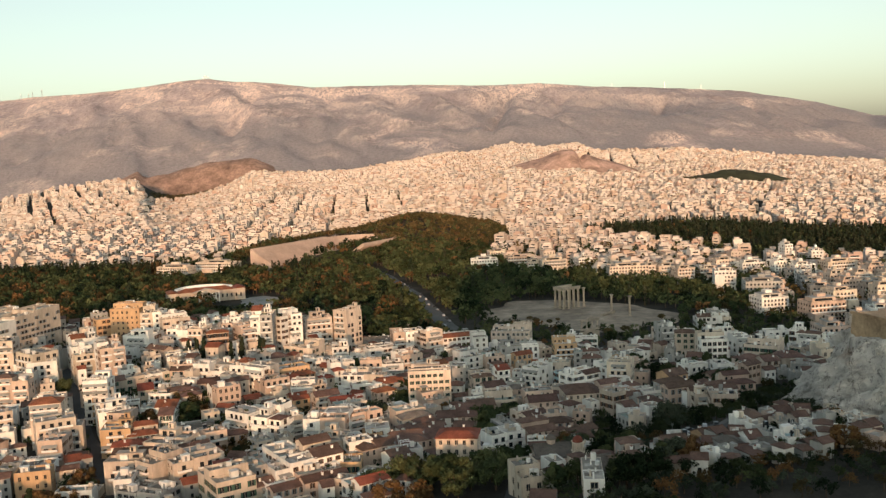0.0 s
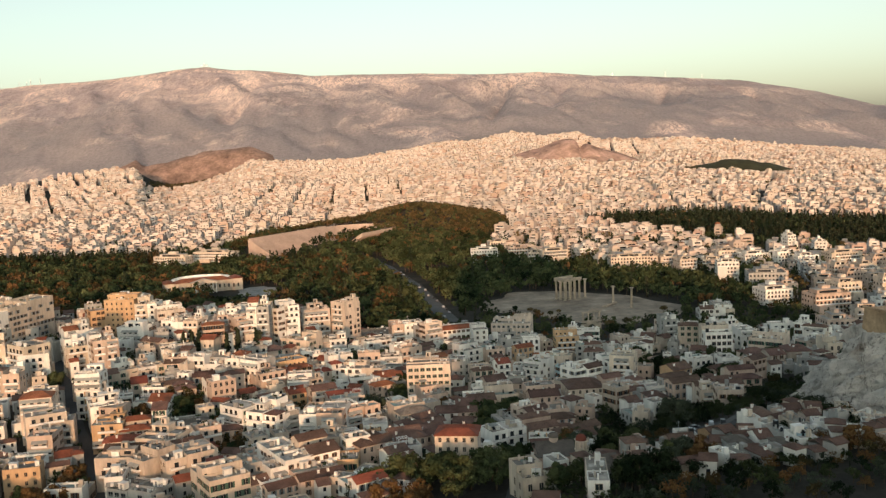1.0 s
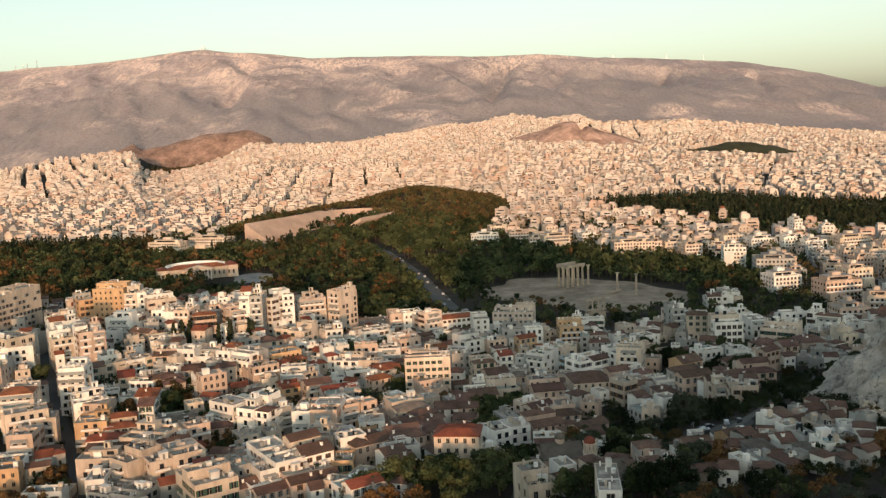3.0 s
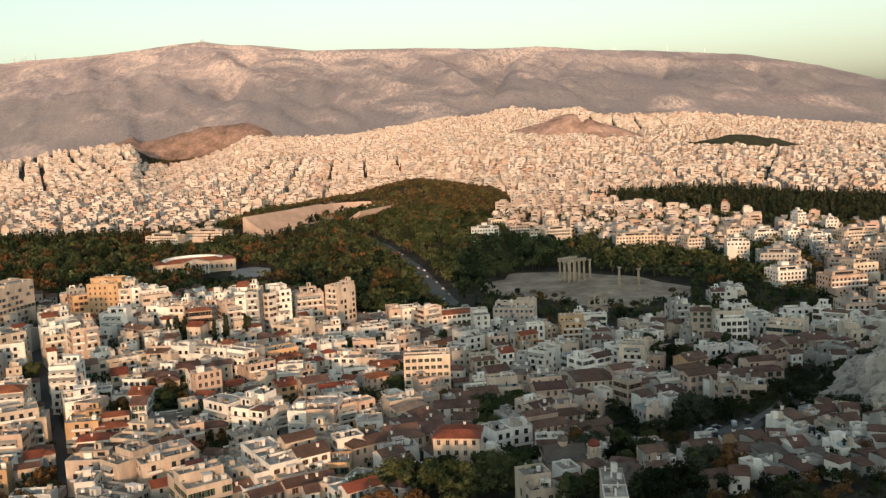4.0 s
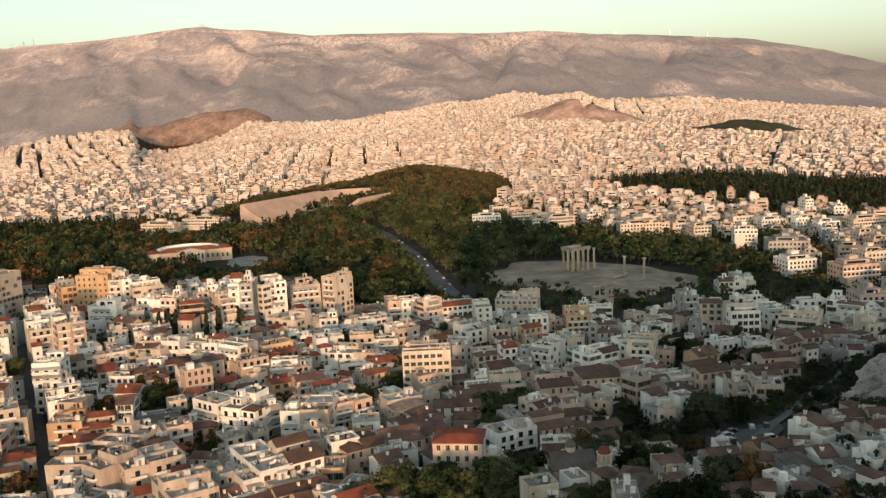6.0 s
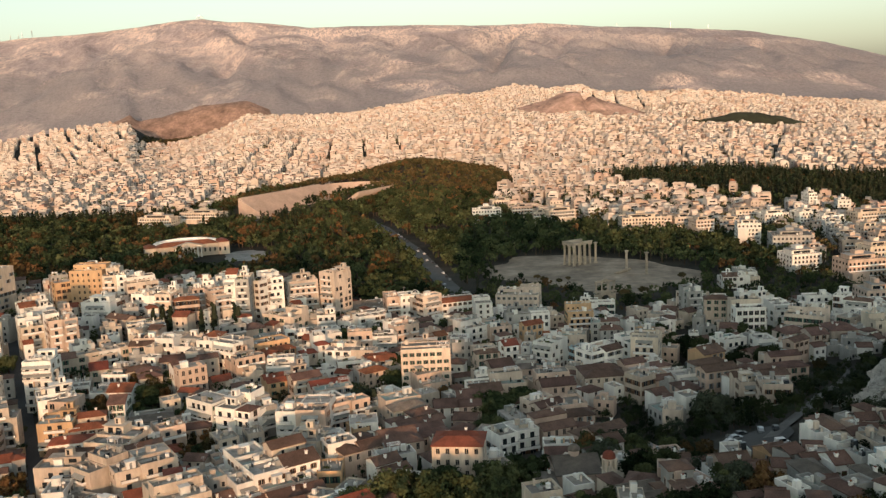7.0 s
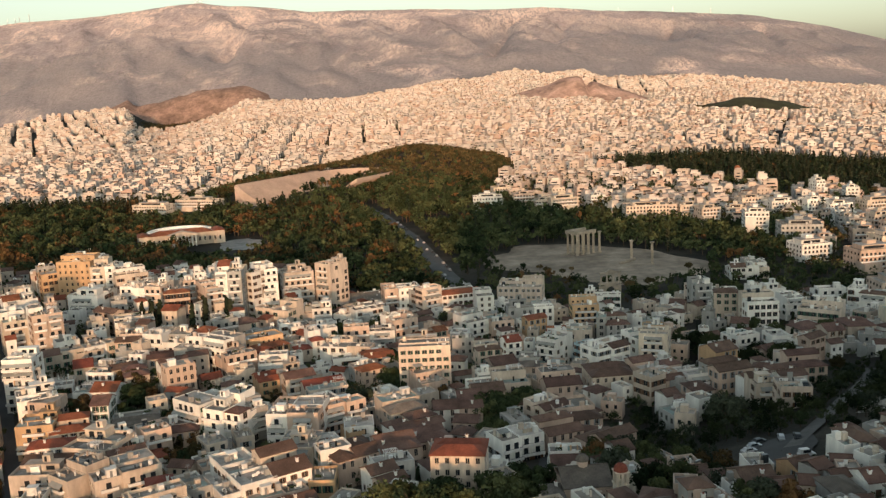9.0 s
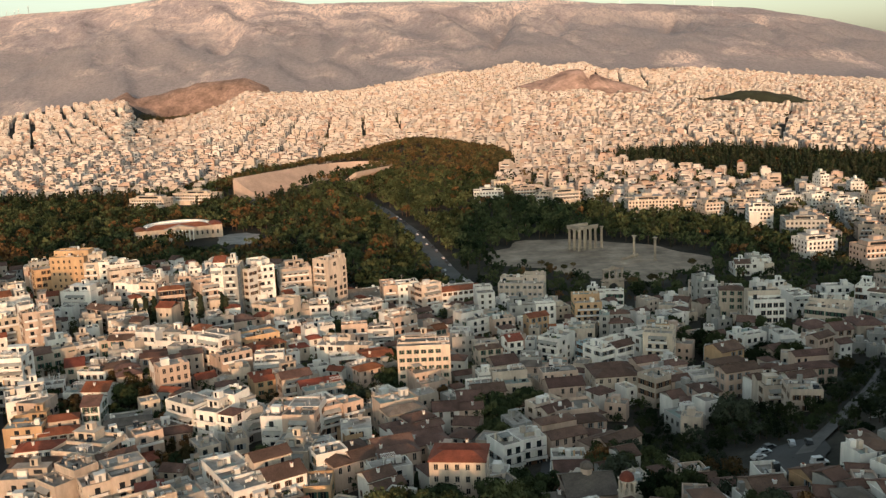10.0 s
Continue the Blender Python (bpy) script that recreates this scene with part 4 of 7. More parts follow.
house(38.0, 287.7, 21, 5.1, 10, 5, "Fc", "")
house(44.0, 245.2, 10, 5.7, 11, 6, "Hpt", "")
house(50.8, 287.6, 11, 6.7, 11, 3, "Hpt", "")
house(111.1, 530.8, 9, 8.9, 12, 16, "Fg", "b")
house(116.1, 507.9, -9, 11.5, 14, 15, "Hct", "")
house(167.4, 645.6, -1, 23.9, 16, 8, "Fw", "p")
house(127.1, 486.9, 1, 14.4, 14, 13, "Fw", "")
house(146.4, 536.9, 16, 16.6, 12, 11, "Fw", "p")
house(148.8, 508.3, 8, 8.8, 12, 11, "Fw", "")
house(149.4, 480.2, -32, 17.7, 14, 10, "Fc", "")
house(173.8, 528.1, 2, 13.6, 12, 11, "Fw", "")
house(179.3, 493.8, -35, 12.4, 12, 13, "Fw", "")
house(180.1, 517.5, -34, 6.7, 12, 12, "Fw", "p")
house(158.6, 454.9, 2, 11.9, 13, 8, "Hct", "")
house(177.6, 474.2, 33, 15.7, 12, 8, "Fw", "")
house(177.6, 459.9, 8, 7.7, 12, 8, "Fc", "")
house(131.3, 430.1, 35, 9.9, 12, 10, "Gpt", "")
house(139.4, 457.3, 22, 12.5, 10, 8, "Hct", "")
house(146.6, 451.0, 14, 8.3, 10, 8, "Hct", "")
house(113.3, 385.6, 9, 11.6, 12, 6, "Hpt", "")
house(108.8, 445.5, 24, 11.3, 11, 8, "Fw", "")
house(119.0, 435.5, 7, 7.9, 10, 9, "Fw", "")
house(94.0, 423.4, 28, 10.9, 10, 9, "Hot", "")
house(88.8, 391.5, 20, 13.9, 13, 9, "Hpt", "")
house(91.8, 365.4, 4, 7.7, 11, 7, "Fc", "p")
house(95.7, 349.1, -6, 9.6, 12, 6, "Fc", "")
house(103.3, 373.4, 16, 9.7, 11, 6, "Hwt", "")
house(78.2, 395.0, 15, 12.5, 12, 8, "Fw", "")
house(74.2, 376.4, 16, 7.5, 10, 7, "Hpt", "")
house(63.7, 356.3, 20, 9.0, 10, 4.5, "Fg", "")
house(86.4, 276.7, 7, 6.4, 9, 4, "Gwt", "")
house(82.1, 272.6, 13, 4.1, 7, 4, "Fw", "")
house(84.4, 250.8, 19, 4.7, 8, 3, "Fg", "")
house(87.4, 245.3, -5, 3.9, 8, 3, "Fb", "")
house(91.7, 246.2, 19, 4.5, 8, 3, "Fg", "")
house(70.6, 266.3, 23, 5.2, 8, 3, "Got", "")
house(71.9, 247.9, 9, 6.3, 8, 3, "Ggk", "")
house(65.4, 237.3, 24, 3.5, 7, 3, "Fw", "")
house(69.7, 237.1, 24, 3.4, 7, 3, "Fg", "")
house(74.5, 232.0, 22, 4.3, 8, 3, "Hgt", "")
house(78.9, 251.2, 11, 4.1, 7, 3, "Gwt", "")
house(81.1, 238.3, 11, 3.8, 8, 3, "Hgk", "")
house(90.5, 256.4, 15, 4.7, 8, 4, "Fc", "")
house(59.6, 263.9, 10, 7.7, 10, 3, "Gpt", "")
house(54.5, 262.2, 13, 2.6, 7, 3, "Fw", "")
house(48.6, 242.9, 26, 8.0, 11, 4, "Hpt", "")
house(63.3, 277.2, 4, 5.8, 7, 3, "Fw", "")
house(-254.8, 468.2, 12, 11.6, 14, 22, "Fc", "b")
house(-231.7, 446.6, -35, 16.1, 14, 20, "Fc", "b")
house(-221.4, 443.2, 22, 14.5, 12, 16, "Fw", "b")
house(-225.7, 420.2, 5, 15.5, 14, 17, "Fp", "b")
house(-170.0, 323.2, 14, 13.0, 16, 10, "Fo", "n")
house(-187.6, 331.1, -24, 15.7, 14, 9, "Fg", "")
house(-147.7, 307.9, 5, 13.2, 14, 8, "Fw", "")
house(-122.6, 302.9, -22, 19.5, 12, 8, "Fg", "")
house(-211.0, 380.9, 34, 9.5, 12, 14, "Fc", "b")
house(37.1, 248.1, 19, 8.1, 12, 4, "Hgk", "")
house(42.2, 248.4, 18, 5.0, 9, 4, "Hpt", "")
house(87.2, 241.7, 12, 5.1, 8, 3, "Fw", "")
house(-15.7, 342.7, 14, 5.6, 6, 6, "Fc", "")
house(70.2, 450.0, 26, 15.5, 12, 10, "Fw", "b")
house(110.3, 535.2, 10, 8.0, 12, 14, "Fw", "")

for bx, by, bw, bd in ((24, 293, 15, 18), (31, 278, 6, 6), (75, 298, 26, 44), (73, 596, 16, 8)):
    TAKEN.append((bx, by, max(bw, bd) / 2, 0, bw, bd))


# lower houses and sheds that fill the lanes between them
def free(x, y, r):
    for hx, hy, hr, turn, w, d in TAKEN:
        dx, dy = x - hx, y - hy
        if abs(dx) > 60 or abs(dy) > 60:
            continue
        c, sn = math.cos(radians(-turn)), math.sin(radians(-turn))
        u, v = c * dx - sn * dy, sn * dx + c * dy
        if abs(u) < w / 2 + r and abs(v) < d / 2 + r:
            return False
    return True


# the outline of the wood under the citadel, and clumps of trees between houses: x, y, half width, half depth, trees, kinds
SLOPE_EDGE = [(47, 391), (55, 393), (62, 376), (60, 345), (76, 356), (82, 380), (90, 371), (102, 354), (125, 397), (160, 433), (240, 470), (240, 300), (150, 262), (112, 276), (100, 298), (92, 296), (84, 288), (67, 292), (62, 279), (54, 288), (49, 322), (40, 338), (39, 361)]
CLUMPS = [(8, 391, 9, 8, 7, ("green",)), (-9, 559, 5, 8, 3, ("green",)), (87, 451, 10, 7, 7, ("green",)), (106, 463, 7, 6, 4, ("green",)), (112, 420, 10, 7, 7, ("green",)), (40, 306, 8, 9, 6, ("green", "olive")), (33, 326, 7, 6, 4, ("green", "rust")), (10, 304, 7, 6, 5, ("green",)), (-104, 368, 5, 6, 4, ("rust", "green")), (-133, 405, 6, 7, 5, ("rust", "green")), (-130, 347, 5, 5, 3, ("green",)), (7, 536, 5, 6, 3, ("green",)), (30, 317, 5, 6, 4, ("green", "rust")), (40, 277, 6, 7, 5, ("green",)), (56, 245, 6, 6, 4, ("green", "olive")), (25, 255, 5, 5, 3, ("green",)), (42, 234, 5, 5, 3, ("green",)), (-144, 384, 6, 7, 5, ("rust", "green")), (-136, 404, 5, 6, 3, ("green",)), (-41, 457, 5, 7, 3, ("green",)), (-51, 406, 5, 6, 3, ("rust", "green")), (-154, 395, 7, 8, 6, ("rust", "green")), (-165, 399, 5, 6, 4, ("green", "rust")), (-150, 326, 7, 7, 6, ("rust", "green")), (-100, 347, 5, 5, 4, ("rust", "green")), (-37, 419, 4, 5, 3, ("green",)), (5, 379, 8, 8, 6, ("green",)), (-51, 530, 5, 5, 3, ("green",)), (-66, 495, 4, 5, 3, ("green",)), (77, 358, 6, 6, 5, ("green", "olive")), (83, 489, 6, 7, 4, ("green",)), (107, 433, 8, 7, 5, ("green",)), (-211, 440, 4, 6, 3, ("green",)), (-114, 385, 5, 5, 4, ("green", "rust")), (0, 362, 4, 5, 3, ("green",))]


def wooded(x, y):
    """Whether the slope under the citadel or the square's trees stand here."""
    inside = False
    for (ax, ay), (bx, by) in zip(SLOPE_EDGE, SLOPE_EDGE[1:] + SLOPE_EDGE[:1]):
        if (ay > y) != (by > y) and x < ax + (y - ay) / (by - ay) * (bx - ax):
            inside = not inside
    if inside:
        return True
    if any(((x - c[0]) / c[2]) ** 2 + ((y - c[1]) / c[3]) ** 2 < 1 for c in CLUMPS):
        return True
    return ((x + 6) / 26) ** 2 + ((y - 268) / 26) ** 2 < 1


def on_street(x, y):
    """The two long streets that open towards the drone."""
    s1 = abs(x - np.interp(y, (250, 320, 364, 433, 512, 571), (-112, -140, -162, -202, -244, -282)))
    s2 = abs(x - np.interp(y, (240, 290, 353, 411), (6, 12, 19, 33)))
    return s1 < 4.6 or (s2 < 3.5 and y < 420)


filler = random.Random(5)


def garden(x, y):
    """Whether the gap between houses is a planted yard rather than built over."""
    return noise.noise(Vector((x / 16, y / 16, 5.5))) > 0.16


LOW_MATS = [WALLS["w"], WALLS["c"], WALLS["p"], WALLS["g"], SCREEDS[0], TILES["t"], TILES["r"], GLASS, SCREEDS[1]]
lanes = Solids()
NEAR_LOW = []


def low_house(x, y, turn, w, d, h, wall, tiles):
    """A small house or shed added to the mesh of the lanes."""
    c, sn = math.cos(radians(turn)), math.sin(radians(turn))
    z = ground_at(x, y)
    s = Solids()
    a = w / 2
    s.box(-a, 0, -3, a, d, h, wall)
    if tiles:
        r = tile_roof(w, d, filler.choice("GH"), 0.3)
        s.add(np.concatenate(r.co) + (0, 0, h + 0.05), np.concatenate(r.faces), tiles)
    else:
        s.box(-a + 0.25, 0.25, h, a - 0.25, d - 0.25, h + 0.1, filler.choice((4, 8)))
        for q in ((-a, 0, a, 0.25), (-a, d - 0.25, a, d), (-a, 0.25, -a + 0.25, d - 0.25), (a - 0.25, 0.25, a, d - 0.25)):
            s.box(q[0], q[1], h, q[2], q[3], h + 0.6, wall)
        for _ in range(3):
            u, v = filler.uniform(-a + 0.4, a - 1.4), filler.uniform(0.5, d - 1.6)
            s.box(u, v, h, u + filler.uniform(0.3, 1.2), v + filler.uniform(0.3, 1.2), h + filler.uniform(0.5, 1.8), filler.choice((0, 1, 3)))
        if filler.random() < 0.4 and w > 5.6:
            s.box(-a * 0.5, d * 0.4, h, a * 0.3, d * 0.8, h + 2.4, wall)
    for f in range(max(1, int(h / 3))):
        for k in range(int(w / 3)):
            u = (k + 0.5 - int(w / 3) / 2) * 3
            s.box(u - 0.5, -0.05, f * 3 + 0.9, u + 0.5, 0, f * 3 + 2.3, 7)
    if y < 420 and len(NEAR_LOW) < 62:
        words = ("white", "white", "cream", "pale pink", "grey")[wall + 1] if wall else "white"
        ob = new("house", s.mesh("house", LOW_MATS))
        ob.matrix_basis = pose(x, y, z, 0, 0, turn)
        NEAR_LOW.append(tagged(ob, f"low {words} plastered house in a narrow lane", "house"))
        TAKEN.append((x - sn * d / 2, y + c * d / 2, max(w, d) / 2, turn, w, d))
        return
    p = np.concatenate(s.co)
    q = np.stack([x + c * p[:, 0] - sn * p[:, 1], y + sn * p[:, 0] + c * p[:, 1], z + p[:, 2]], -1)
    faces, index = np.concatenate(s.faces), np.concatenate(s.index)
    lanes.co.append(q)
    lanes.faces.append(faces + lanes.count)
    lanes.index.append(index)
    lanes.count += len(q)
    TAKEN.append((x - sn * d / 2, y + c * d / 2, max(w, d) / 2, turn, w, d))


for _ in range(6500):
    fy = filler.uniform(228, 625)
    fx = filler.uniform(-0.56, 0.50) * (fy + 25)
    fw, fd = filler.uniform(4, 8.5), filler.uniform(4.5, 8.5)
    if wooded(fx, fy) or garden(fx, fy) or on_street(fx, fy) or not free(fx, fy + fd / 2, max(fw, fd) / 2 - 0.5):
        continue
    if fy > 560 and -60 < fx < 230 or fy > 600 and fx > -60 or fx > 120 and fy < 430:
        continue
    high = filler.choice((4, 5, 6, 6, 7)) if fx > -90 else filler.choice((5, 6, 7, 8, 9) if fy < 430 else (7, 8, 9, 10, 11))
    if fx > 45 and fy < 330:
        if filler.random() < 0.2:
            continue
        high, fw, fd = filler.choice((3.0, 3.5, 4.5)), filler.uniform(3.6, 5.2), filler.uniform(4, 5.5)
    low_house(fx, fy, filler.choice((-20, -10, 20, 24, 30)), fw, fd, high, filler.choice((0, 0, 0, 1, 1, 2, 3)), filler.choice((0, 0, 0, 5, 5) if fx > -60 else (0, 0, 0, 5, 6)))
for _ in range(1500):
    fy = filler.uniform(230, 296)
    fx = filler.uniform(54, 0.46 * fy)
    fw, fd = filler.uniform(3.6, 5.4), filler.uniform(4, 5.6)
    if wooded(fx, fy) or not free(fx, fy + fd / 2, max(fw, fd) / 2 - 0.3) or ((fx - 75) / 12) ** 2 + ((fy - 298) / 21) ** 2 < 1:
        continue
    if 0.917 * (fx - 179) + 0.4 * (fy - 269) > -68 or noise.noise(Vector((fx / 9, fy / 9, 3.1))) > 0.08:
        continue
    low_house(fx, fy, filler.choice((-12, 5, 12, 20, 28)), fw, fd, filler.choice((2.8, 3.2, 3.6, 4.6)), filler.choice((0, 0, 1, 3, 3, 3)), filler.choice((0, 5, 5, 5)))
tagged(new("lane_houses", lanes.mesh("lane_houses", LOW_MATS)), "low plastered houses and sheds filling the narrow lanes", "houses", kind="stuff")


# ---- open ground, roads and monuments beyond the old town ----
def strip(name, points, width, mat, lift, label, category):
    """A road or path that lies on the ground along points."""
    pts = [Vector(p) for p in points]
    line = []
    for a, b in zip(pts, pts[1:]):
        n = max(2, int((b - a).length / 6))
        line += [a.lerp(b, i / n) for i in range(n)]
    line.append(pts[-1])
    co, quads = [], []
    for i, p in enumerate(line):
        t = (line[min(i + 1, len(line) - 1)] - line[max(i - 1, 0)]).normalized()
        side = Vector((t.y, -t.x))
        for k in (-0.5, -0.17, 0.17, 0.5):
            q = p + side * width * k
            co.append((q.x, q.y, ground_at(q.x, q.y) + lift))
    for i in range(len(line) - 1):
        for k in range(3):
            a = i * 4 + k
            quads.append((a, a + 1, a + 5, a + 4))
    ob = new(name, array_mesh(name, co, quads, [mat]))
    return tagged(ob, label, category, kind="structure")


def patch(name, cx, cy, ax, ay, turn, mat, lift, label, power=3.0):
    """A rounded sheet of ground that follows the land."""
    n, rings = 48, 12
    c, sn = math.cos(radians(turn)), math.sin(radians(turn))
    co, quads = [], []
    for r in range(rings + 1):
        for i in range(n):
            a = 2 * math.pi * i / n
            ca, sa = math.cos(a), math.sin(a)
            k = (abs(ca) ** power + abs(sa) ** power) ** (-1 / power) * (0.02 + 0.98 * r / rings)
            if r == rings:
                k *= 1 + 0.06 * math.sin(5 * a) + 0.04 * math.sin(9 * a + 1)
            u, v = ax * ca * k, ay * sa * k
            x, y = cx + c * u - sn * v, cy + sn * u + c * v
            co.append((x, y, ground_at(x, y) + lift))
    for r in range(rings):
        for i in range(n):
            a, b = r * n + i, r * n + (i + 1) % n
            quads.append((a, a + n, b + n, b))
    return tagged(new(name, array_mesh(name, co, quads, [mat])), label, "ground", kind="structure")


patch("pavement_temple_precinct", 78, 717, 78, 54, -42, EARTH, 0.35, "pale trodden dry earth round the ruined temple", 3.5)
patch("pavement_square", -202, 834, 17, 27, 8, CONCRETE, 0.4, "grey paved square beside the park hall")
patch("lawn_pitch", -32, 926, 26, 20, 0, GRASS, 0.4, "dull green sports pitch among trees")
patch("pavement_car_park", 75, 299, 8, 17, -20, ASPHALT, 0.5, "dark asphalt car park under the wooded slope")
strip("road_avenue", [(-15, 650), (-25, 691), (-40, 761), (-59, 847), (-80, 918), (-97, 979), (-125, 1045)], 13, surface("worn_avenue_asphalt", (0.15, 0.152, 0.15), 0.9, 1.2, 0.05, 0.3), 0.4, "grey asphalt avenue through the trees", "road")
strip("road_west_street", [(-112, 250), (-140, 320), (-162, 364), (-176, 384), (-202, 433), (-244, 512), (-282, 571)], 8, ASPHALT, 0.25, "narrow dark street between tall houses", "road")
strip("road_lane", [(6, 240), (12, 290), (19, 353), (33, 411), (45, 460)], 5, ASPHALT, 0.25, "narrow paved lane between old houses", "road")
strip("road_slope_path", [(78, 300), (84, 309), (99, 329), (115, 353), (146, 414)], 4.5, surface("worn_paving", (0.16, 0.155, 0.15), 0.95, 1.0, 0.1, 0.3), 0.6, "pale paved path up the wooded slope", "road")


def column_mesh(height_m=15.8):
    """A fluted column with its base, swelling shaft and leafy capital."""
    s = Solids()
    s.box(-1.15, -1.15, 0, 1.15, 1.15, 0.5)
    s.tube(0, 0, 0.5, 0.95, 1.15, 1.0, 16)
    n = 40
    a = np.arange(n) * 2 * np.pi / n
    r = np.where(np.arange(n) % 2 == 0, 1.0, 0.9)
    zs = np.linspace(0.95, height_m - 2.1, 6)
    co = np.concatenate([np.stack([np.cos(a) * r * (0.93 - 0.13 * k / 5), np.sin(a) * r * (0.93 - 0.13 * k / 5), np.full(n, z)], -1) for k, z in enumerate(zs)])
    i = np.arange(n)
    j = (i + 1) % n
    s.add(co, np.concatenate([np.stack([i, j, j + n, i + n], -1) + k * n for k in range(5)]))
    z = height_m - 2.1
    s.tube(0, 0, z, z + 0.7, 0.82, 1.0, 12)
    s.tube(0, 0, z + 0.7, z + 1.5, 0.9, 1.25, 12)
    s.box(-1.2, -1.2, z + 1.5, 1.2, 1.2, z + 2.1)
    return s.mesh("column", [COLUMN])


COLUMN_MESH = column_mesh()
temple = tagged(new("temple_ruin"), "ruined temple corner of tall weathered marble columns", "temple")
temple.matrix_basis = pose(71, 747, 0.4, 0, 0, 35)
for i in range(4):
    for j in range(3):
        part("column", COLUMN_MESH, temple, pose(5.2 * i - 6, 5.2 * j - 6, 0))
part("column", COLUMN_MESH, temple, pose(5.4 * 4 - 6, -6, 0))
for x0, y0, x1, y1 in ((-7.1, -7.1, 11.4, -5.0), (-7.1, -4.9, -4.9, 5.9), (-4.8, 3.8, 11.3, 5.9)):
    s = Solids()
    s.box(x0, y0, 0, x1, y1, 1.7)
    s.box(x0 - 0.2, y0 - 0.2, 1.7, x1 + 0.2, y1 + 0.2, 2.0)
    part("architrave", s.mesh("architrave", [COLUMN]), temple, pose(0, 0, 15.8))
for x, y in ((104, 710), (116.5, 700.5)):
    lone = tagged(new("column", COLUMN_MESH), "lone standing weathered marble column on bare earth", "column", "lone temple columns")
    lone.matrix_basis = pose(x, y, 0.4, 0, 0, 35)
s = Solids()
for k in range(9):
    s.tube(0, 0, k * 1.5, k * 1.5 + 1.25, 0.95, 0.95, 14)
fallen = tagged(new("fallen_column", s.mesh("fallen_column", [COLUMN])), "toppled marble column lying in a row of drums", "column")
fallen.matrix_basis = pose(95, 703, 1.3, 82, 0, 120)
low = tagged(new("temple_platform"), "low worn stone platform of the ruined temple", "platform")
s = Solids()
s.box(-13, -13, -0.2, 55, 11, 0.25)
s.box(-11.5, -11.5, 0.25, 53, 9.5, 0.5)
part("step", s.mesh("step", [EARTH]), low)
low.matrix_basis = pose(76, 741, 0.2, 0, 0, -55)


def gate():
    """The freestanding marble gateway: an arch below, a screen of four columns and a small pediment above."""
    g = tagged(new("arched_gate"), "weathered marble triumphal gateway with an open upper storey", "gate")
    g.matrix_basis = pose(73, 596, ground_at(73, 596) - 0.3, 0, 0, 20)
    s = Solids()
    s.box(-6.7, -1.1, 0, -3.2, 1.1, 9)
    s.box(3.2, -1.1, 0, 6.7, 1.1, 9)
    n = 12
    for k in range(n):
        a, b = math.pi * k / n, math.pi * (k + 1) / n
        xa, xb = -3.2 * math.cos(a), -3.2 * math.cos(b)
        za, zb = 5.6 + 3.0 * math.sin(a), 5.6 + 3.0 * math.sin(b)
        s.add([(xa, -1.1, za), (xb, -1.1, zb), (xb, 1.1, zb), (xa, 1.1, za), (xa, -1.1, 10), (xb, -1.1, 10), (xb, 1.1, 10), (xa, 1.1, 10)], BOX_FACES)
    s.box(-7.0, -1.4, 10, 7.0, 1.4, 10.8)
    part("arch", s.mesh("arch", [COLUMN]), g)
    for x in (-5.8, -2.0, 2.0, 5.8):
        s = Solids()
        s.box(-0.6, -0.6, 0, 0.6, 0.6, 0.5)
        s.tube(0, 0, 0.5, 4.9, 0.5, 0.42, 12)
        s.box(-0.6, -0.6, 4.9, 0.6, 0.6, 5.5)
        part("column", s.mesh("column", [COLUMN]), g, pose(x, 0, 10.8))
    s = Solids()
    s.box(-6.7, -0.8, 16.3, 6.7, 0.8, 17.2)
    s.add([(-2.8, -0.8, 17.2), (2.8, -0.8, 17.2), (2.8, 0.8, 17.2), (-2.8, 0.8, 17.2), (-0.1, -0.8, 18.6), (0.1, -0.8, 18.6), (0.1, 0.8, 18.6), (-0.1, 0.8, 18.6)], BOX_FACES)
    part("pediment", s.mesh("pediment", [COLUMN]), g)


gate()


